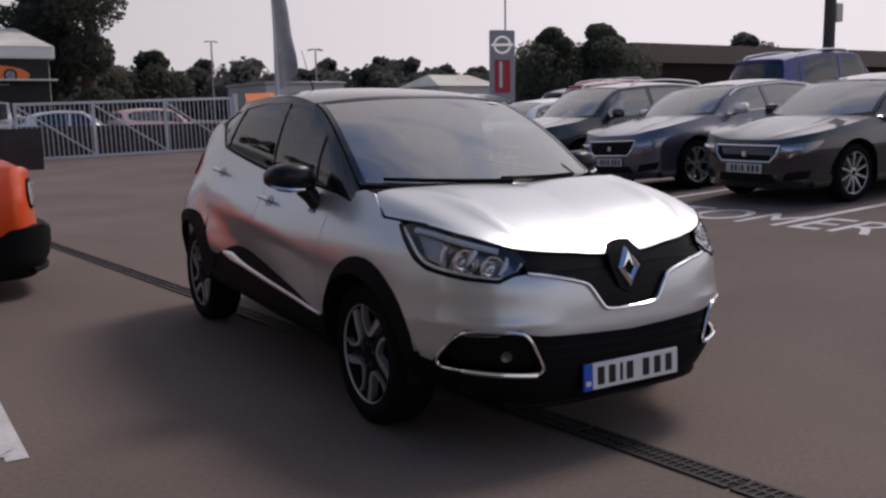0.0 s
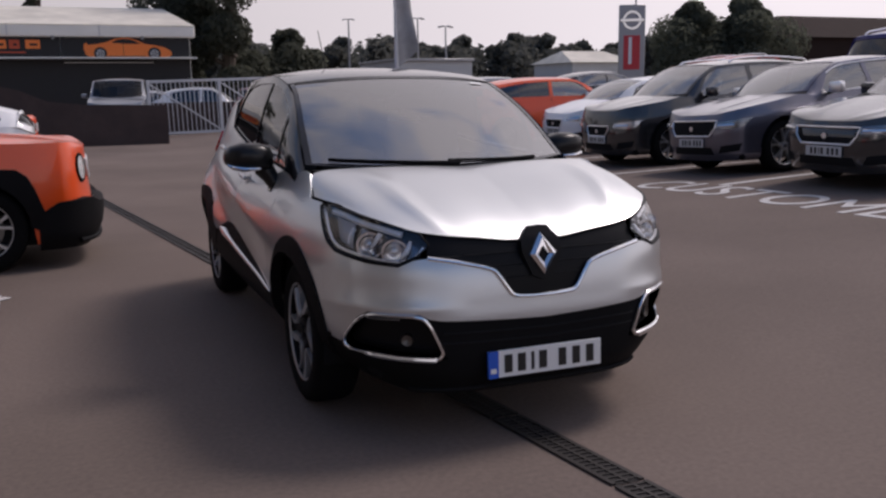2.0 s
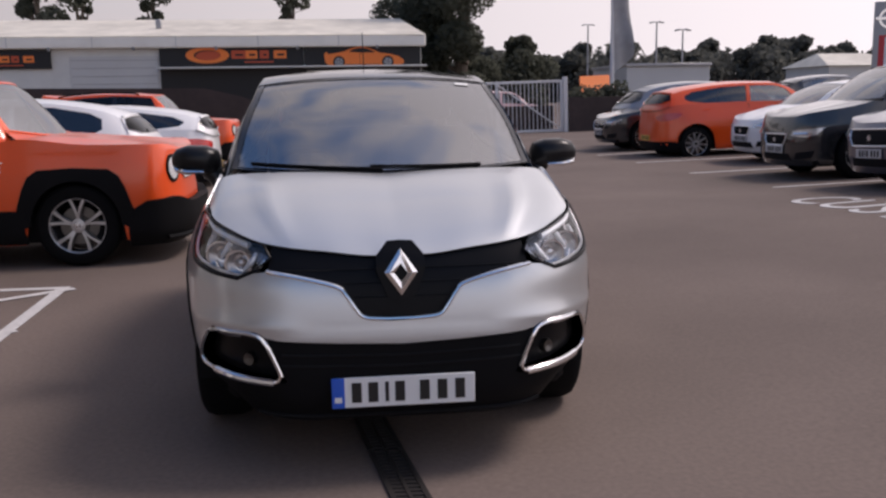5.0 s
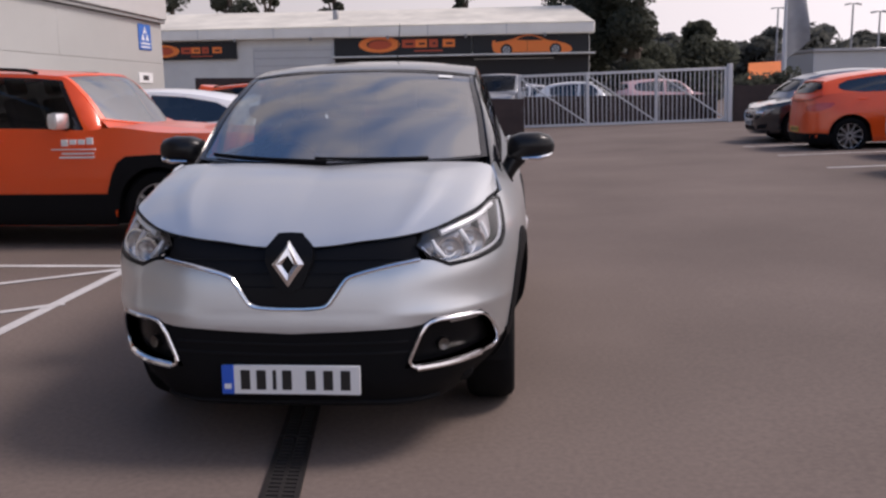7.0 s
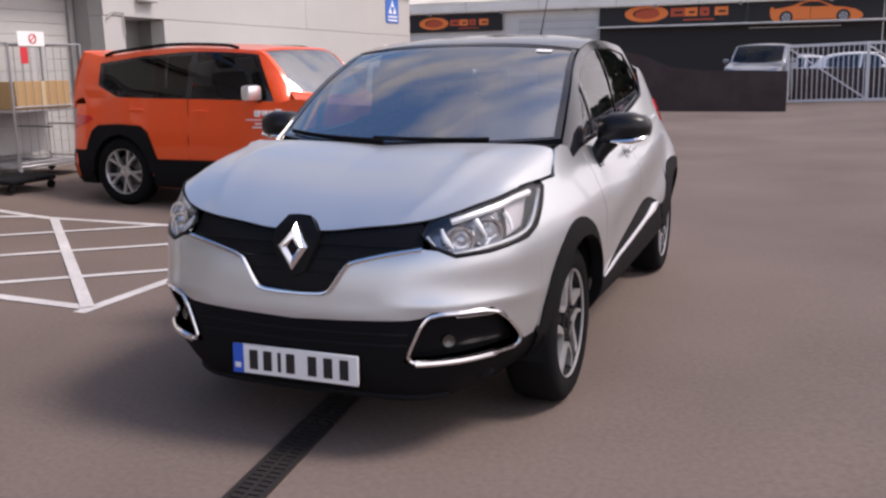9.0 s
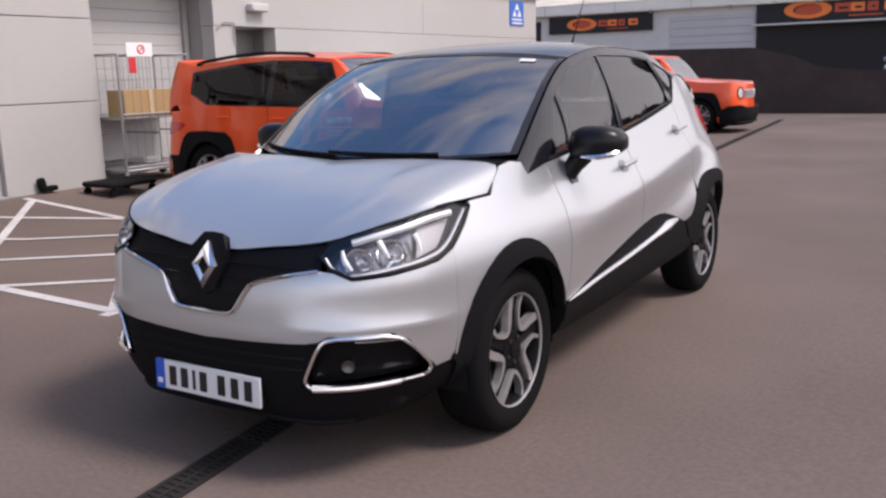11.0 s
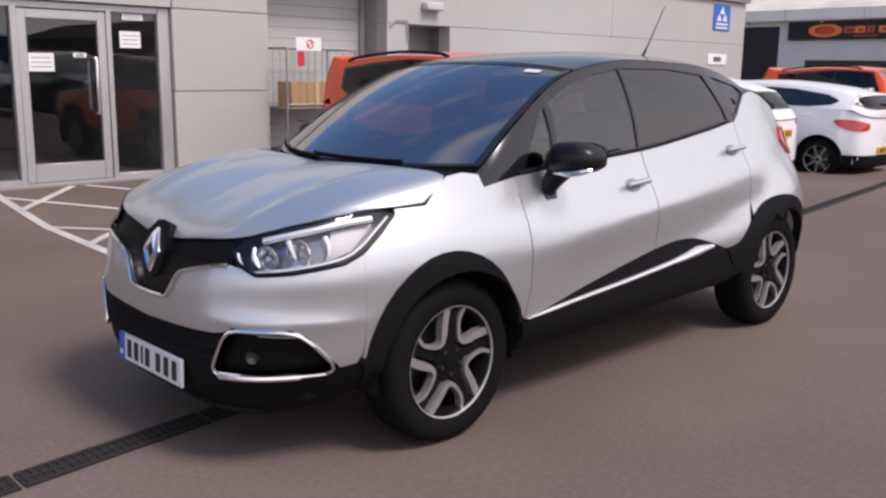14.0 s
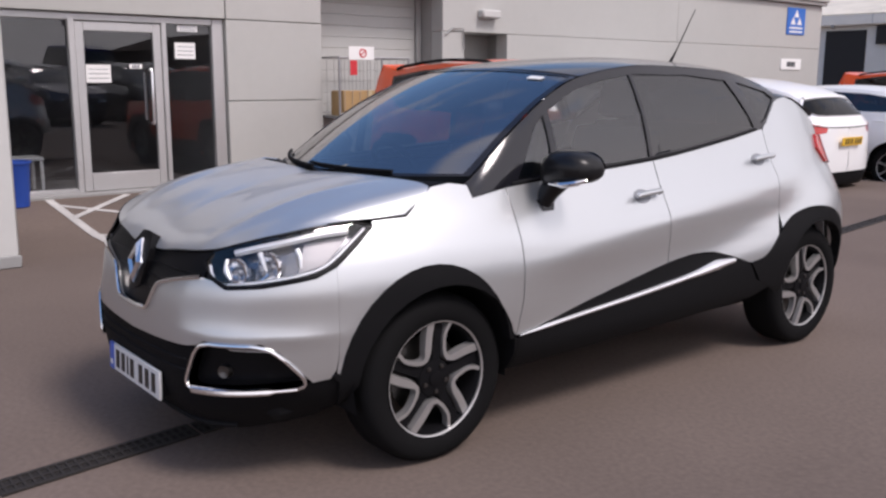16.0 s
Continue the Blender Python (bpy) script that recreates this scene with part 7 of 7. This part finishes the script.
    for x, y in ((hw - 0.045, 0.0), (-hw + 0.045, 0.0), (hw - 0.045, wb), (-hw + 0.045, wb)):
        add_wheel(car, x, y, r, rim, 0.215, wheel, ALLOY, 17.0 * (1 + y), LAMP_GREY if wheel == "five" else None)
    for y in (0.0, wb):
        for sgn in (1, -1):
            geo = spun([(ra, 0.0), (ra, 0.28), (0.0, 0.28)], 18, "x")
            fs = [tuple(reversed(q)) for q in geo[1] if len(q) < 16 and min(geo[0][i][2] for i in q) > -0.12]
            part("wheel_housing", moved((geo[0], fs), pose(sgn * (hw - 0.035), y, r + 0.01, 0, 0, 180 if sgn > 0 else 0)), TRIM, car)
    part("floor_pan", block(-hw + 0.14, hw - 0.14, -fo + 0.2, T - 0.2, 0.2, 0.45, 0.04), TRIM, car)
    part("dashboard", block(-hw + 0.2, hw - 0.2, cowl + 0.12, cowl + 0.5, 0.6, hood_z - 0.02, 0.05), TRIM, car)
    for x in (-0.36, 0.36):
        seat(car, x, head + 0.35, 0.45 + (H - 1.45), CLOTH, "front_seat")
    part("rear_bench", block(-hw + 0.25, hw - 0.25, wb - 0.5, wb - 0.3, 0.5, belt1 + 0.1, 0.06), CLOTH, car)
    return car


def on_ground(x, y, turn):
    """A pose on the sloping yard."""
    z = ground_z(x, y)
    n = Vector((ground_z(x - 0.8, y) - ground_z(x + 0.8, y), ground_z(x, y - 0.8) - ground_z(x, y + 0.8), 1.6)).normalized()
    return Matrix.Translation((x, y, z)) @ Vector((0, 0, 1)).rotation_difference(n).to_matrix().to_4x4() @ pose(0, 0, 0, 0, 0, turn)


ROW = "cars in the facing row"
SALOON = dict(L=4.80, W=1.82, H=1.45, wb=2.85, fo=0.86, nose=0.76, hood_z=0.97, cowl=0.28, head=1.10, roof_end=2.95, rear_z=1.03, belt0=0.95, belt1=0.99, r=0.34, rim=0.24, wheel="ten", drop=0.30, grille=(0.44, 0.52, 0.70), lamp_mat=LAMP_DARK, bright_trim=True)
SMALL_SUV = dict(L=4.42, W=1.81, H=1.51, wb=2.70, fo=0.86, nose=0.80, hood_z=1.02, cowl=0.22, head=1.02, roof_end=2.95, rear_z=1.02, belt0=0.99, belt1=1.07, r=0.345, rim=0.24, wheel="five", drop=0.28)
LARGE_SUV = dict(L=4.65, W=1.85, H=1.66, wb=2.80, fo=0.86, nose=0.90, hood_z=1.10, cowl=0.12, head=0.92, roof_end=3.25, rear_z=1.08, belt0=1.06, belt1=1.13, r=0.36, rim=0.24, wheel="five", drop=0.22, rails="silver", quarter=True)
HATCH = dict(L=4.06, W=1.73, H=1.45, wb=2.59, fo=0.82, nose=0.76, hood_z=1.0, cowl=0.02, head=0.80, roof_end=2.95, rear_z=0.98, belt0=0.98, belt1=1.08, r=0.315, rim=0.21, wheel="seven", drop=0.24, tail=(0.78, 0.95), plate_z=0.50, hatch=True)
FAMILY_HATCH = dict(HATCH, L=4.36, W=1.81, H=1.45, wb=2.67, fo=0.92, roof_end=3.05, r=0.33, rim=0.23, wheel="ten")
TALL_HATCH = dict(FAMILY_HATCH, H=1.55, hood_z=1.04, belt0=1.03, belt1=1.14, rear_z=1.04, r=0.345, tail=(0.84, 1.0))

family_car("saloon_car", "black saloon car parked nose out in a marked bay", BLACK_PAINT, on_ground(6.96, 3.80, -90), group=ROW, **SALOON)
family_car("sport_utility_car", "slate blue-grey crossover parked in a marked bay", SLATE_PAINT, on_ground(7.10, 6.32, -90), group=ROW, **dict(SMALL_SUV, grille=(0.45, 0.53, 0.73), face=SATIN, lamp_mat=LAMP_DARK, bright_trim=True))
family_car("sport_utility_car", "black tall estate car with silver roof rails, parked", BLACK_PAINT, on_ground(7.22, 8.98, -90), group=ROW, **LARGE_SUV)
family_car("hatchback_car", "white compact hatchback parked in the row", WHITE_PAINT, on_ground(7.98, 11.9, -90), group=ROW, **HATCH)
family_car("hatchback_car", "orange-red hatchback parked tail out", ORANGE, on_ground(9.82, 14.75, 90), group=ROW, **TALL_HATCH)
family_car("saloon_car", "dark grey saloon car parked beyond the orange hatchback", BLACK_PAINT, on_ground(6.95, 17.3, -90), group=ROW, **SALOON)
BOXY = dict(L=4.24, W=1.81, H=1.67, wb=2.57, fo=0.86, nose=0.98, hood_z=1.11, cowl=0.30, head=0.80, roof_end=3.10, rear_z=1.05, belt0=1.08, belt1=1.12, r=0.355, rim=0.235, wheel="five", square=1.0,
            clad=True, rails="black", drop=0.10, grille=(0.42, 0.72, 0.88), lamps=(0.50, 0.78, 0.74, 0.90), face=SATIN)
off_roader = family_car("off_road_car", "orange boxy off-road car with black wheel arches and roof rails", ORANGE, on_ground(-2.44, 4.90, 90), group="cars beside the building", **BOXY)
for z0, z1, y0, y1 in ((0.955, 1.015, 0.62, 0.68), (0.955, 1.0, 0.70, 0.76), (0.955, 1.0, 0.78, 0.84), (0.94, 1.0, 0.86, 0.92), (0.905, 0.915, 0.60, 1.02), (0.865, 0.880, 0.62, 0.92), (0.83, 0.845, 0.62, 0.95)):
    part("door_lettering", block(-0.912, -0.897, y0 - 0.04, y1 - 0.04, z0, z1, 0.001), PAPER, off_roader, "white lettering bars on the door")
copy_thing(off_roader, on_ground(-3.15, 16.9, 90))
family_car("hatchback_car", "white tall hatchback seen from behind, parked", WHITE_PAINT, on_ground(-6.22, 9.85, -90), group="cars beside the building", **dict(SMALL_SUV, H=1.55, L=4.30, tail=(0.93, 1.07), plate_z=0.84, hatch=True))
family_car("hatchback_car", "white compact hatchback with red tail lights, parked", WHITE_PAINT, on_ground(-5.45, 12.1, -90), group="cars beside the building", **HATCH)
BACK = "cars in the rear row"
for mat, label, spec, y in ((WHITE_PAINT, "white estate car parked in the row behind", LARGE_SUV, 1.4), (GREY_PAINT, "silver hatchback parked in the row behind", FAMILY_HATCH, 4.0), (WHITE_PAINT, "white crossover parked in the row behind", SMALL_SUV, 6.6),
                            (BLUE_PAINT, "deep blue tall people carrier parked in the row behind", dict(LARGE_SUV, H=2.05, belt1=1.2, glass_mat=PRIVACY), 9.4), (WHITE_PAINT, "white hatchback parked in the row behind", HATCH, 11.9), (GREY_PAINT, "grey saloon car parked in the row behind", SALOON, 14.4)):
    family_car("parked_car", label, mat, on_ground(16.3, y, 90), group=BACK, **spec)
for mat, label, spec, x, y, turn in ((GREY_PAINT, "silver tall hatchback parked near the hedge", dict(SMALL_SUV, H=1.6), 10.5, 18.6, 90), (RED_PAINT, "red hatchback parked across the yard", FAMILY_HATCH, 13.2, 21.5, 90), (BLACK_PAINT, "dark saloon car parked across the yard", SALOON, 17.2, 24.0, 90),
                                     (GREY_PAINT, "grey hatchback parked across the yard", HATCH, 20.5, 22.0, 90), (RED_PAINT, "dark red estate car parked across the yard", LARGE_SUV, 19.5, 19.0, 90), (WHITE_PAINT, "white tall hatchback behind the steel gate", dict(SMALL_SUV, H=1.66, glass_mat=PRIVACY), 5.0, 34.2, 80),
                                     (PINK_PAINT, "pale pink hatchback behind the steel gate", dict(HATCH, H=1.60, glass_mat=PRIVACY), 8.2, 35.4, 100), (WHITE_PAINT, "white estate car behind the steel gate", dict(LARGE_SUV, glass_mat=PRIVACY), 3.0, 38.6, 95), (GREY_PAINT, "old grey square off-road car behind the low wall", dict(HATCH, H=2.02, W=2.05, nose=1.12, hood_z=1.34, belt0=1.34, belt1=1.38, rear_z=1.3, square=0.7, glass_mat=TINTED_FRONT), -0.1, 29.0, -8)):
    family_car("parked_car", label, mat, on_ground(x, y, turn), **spec)
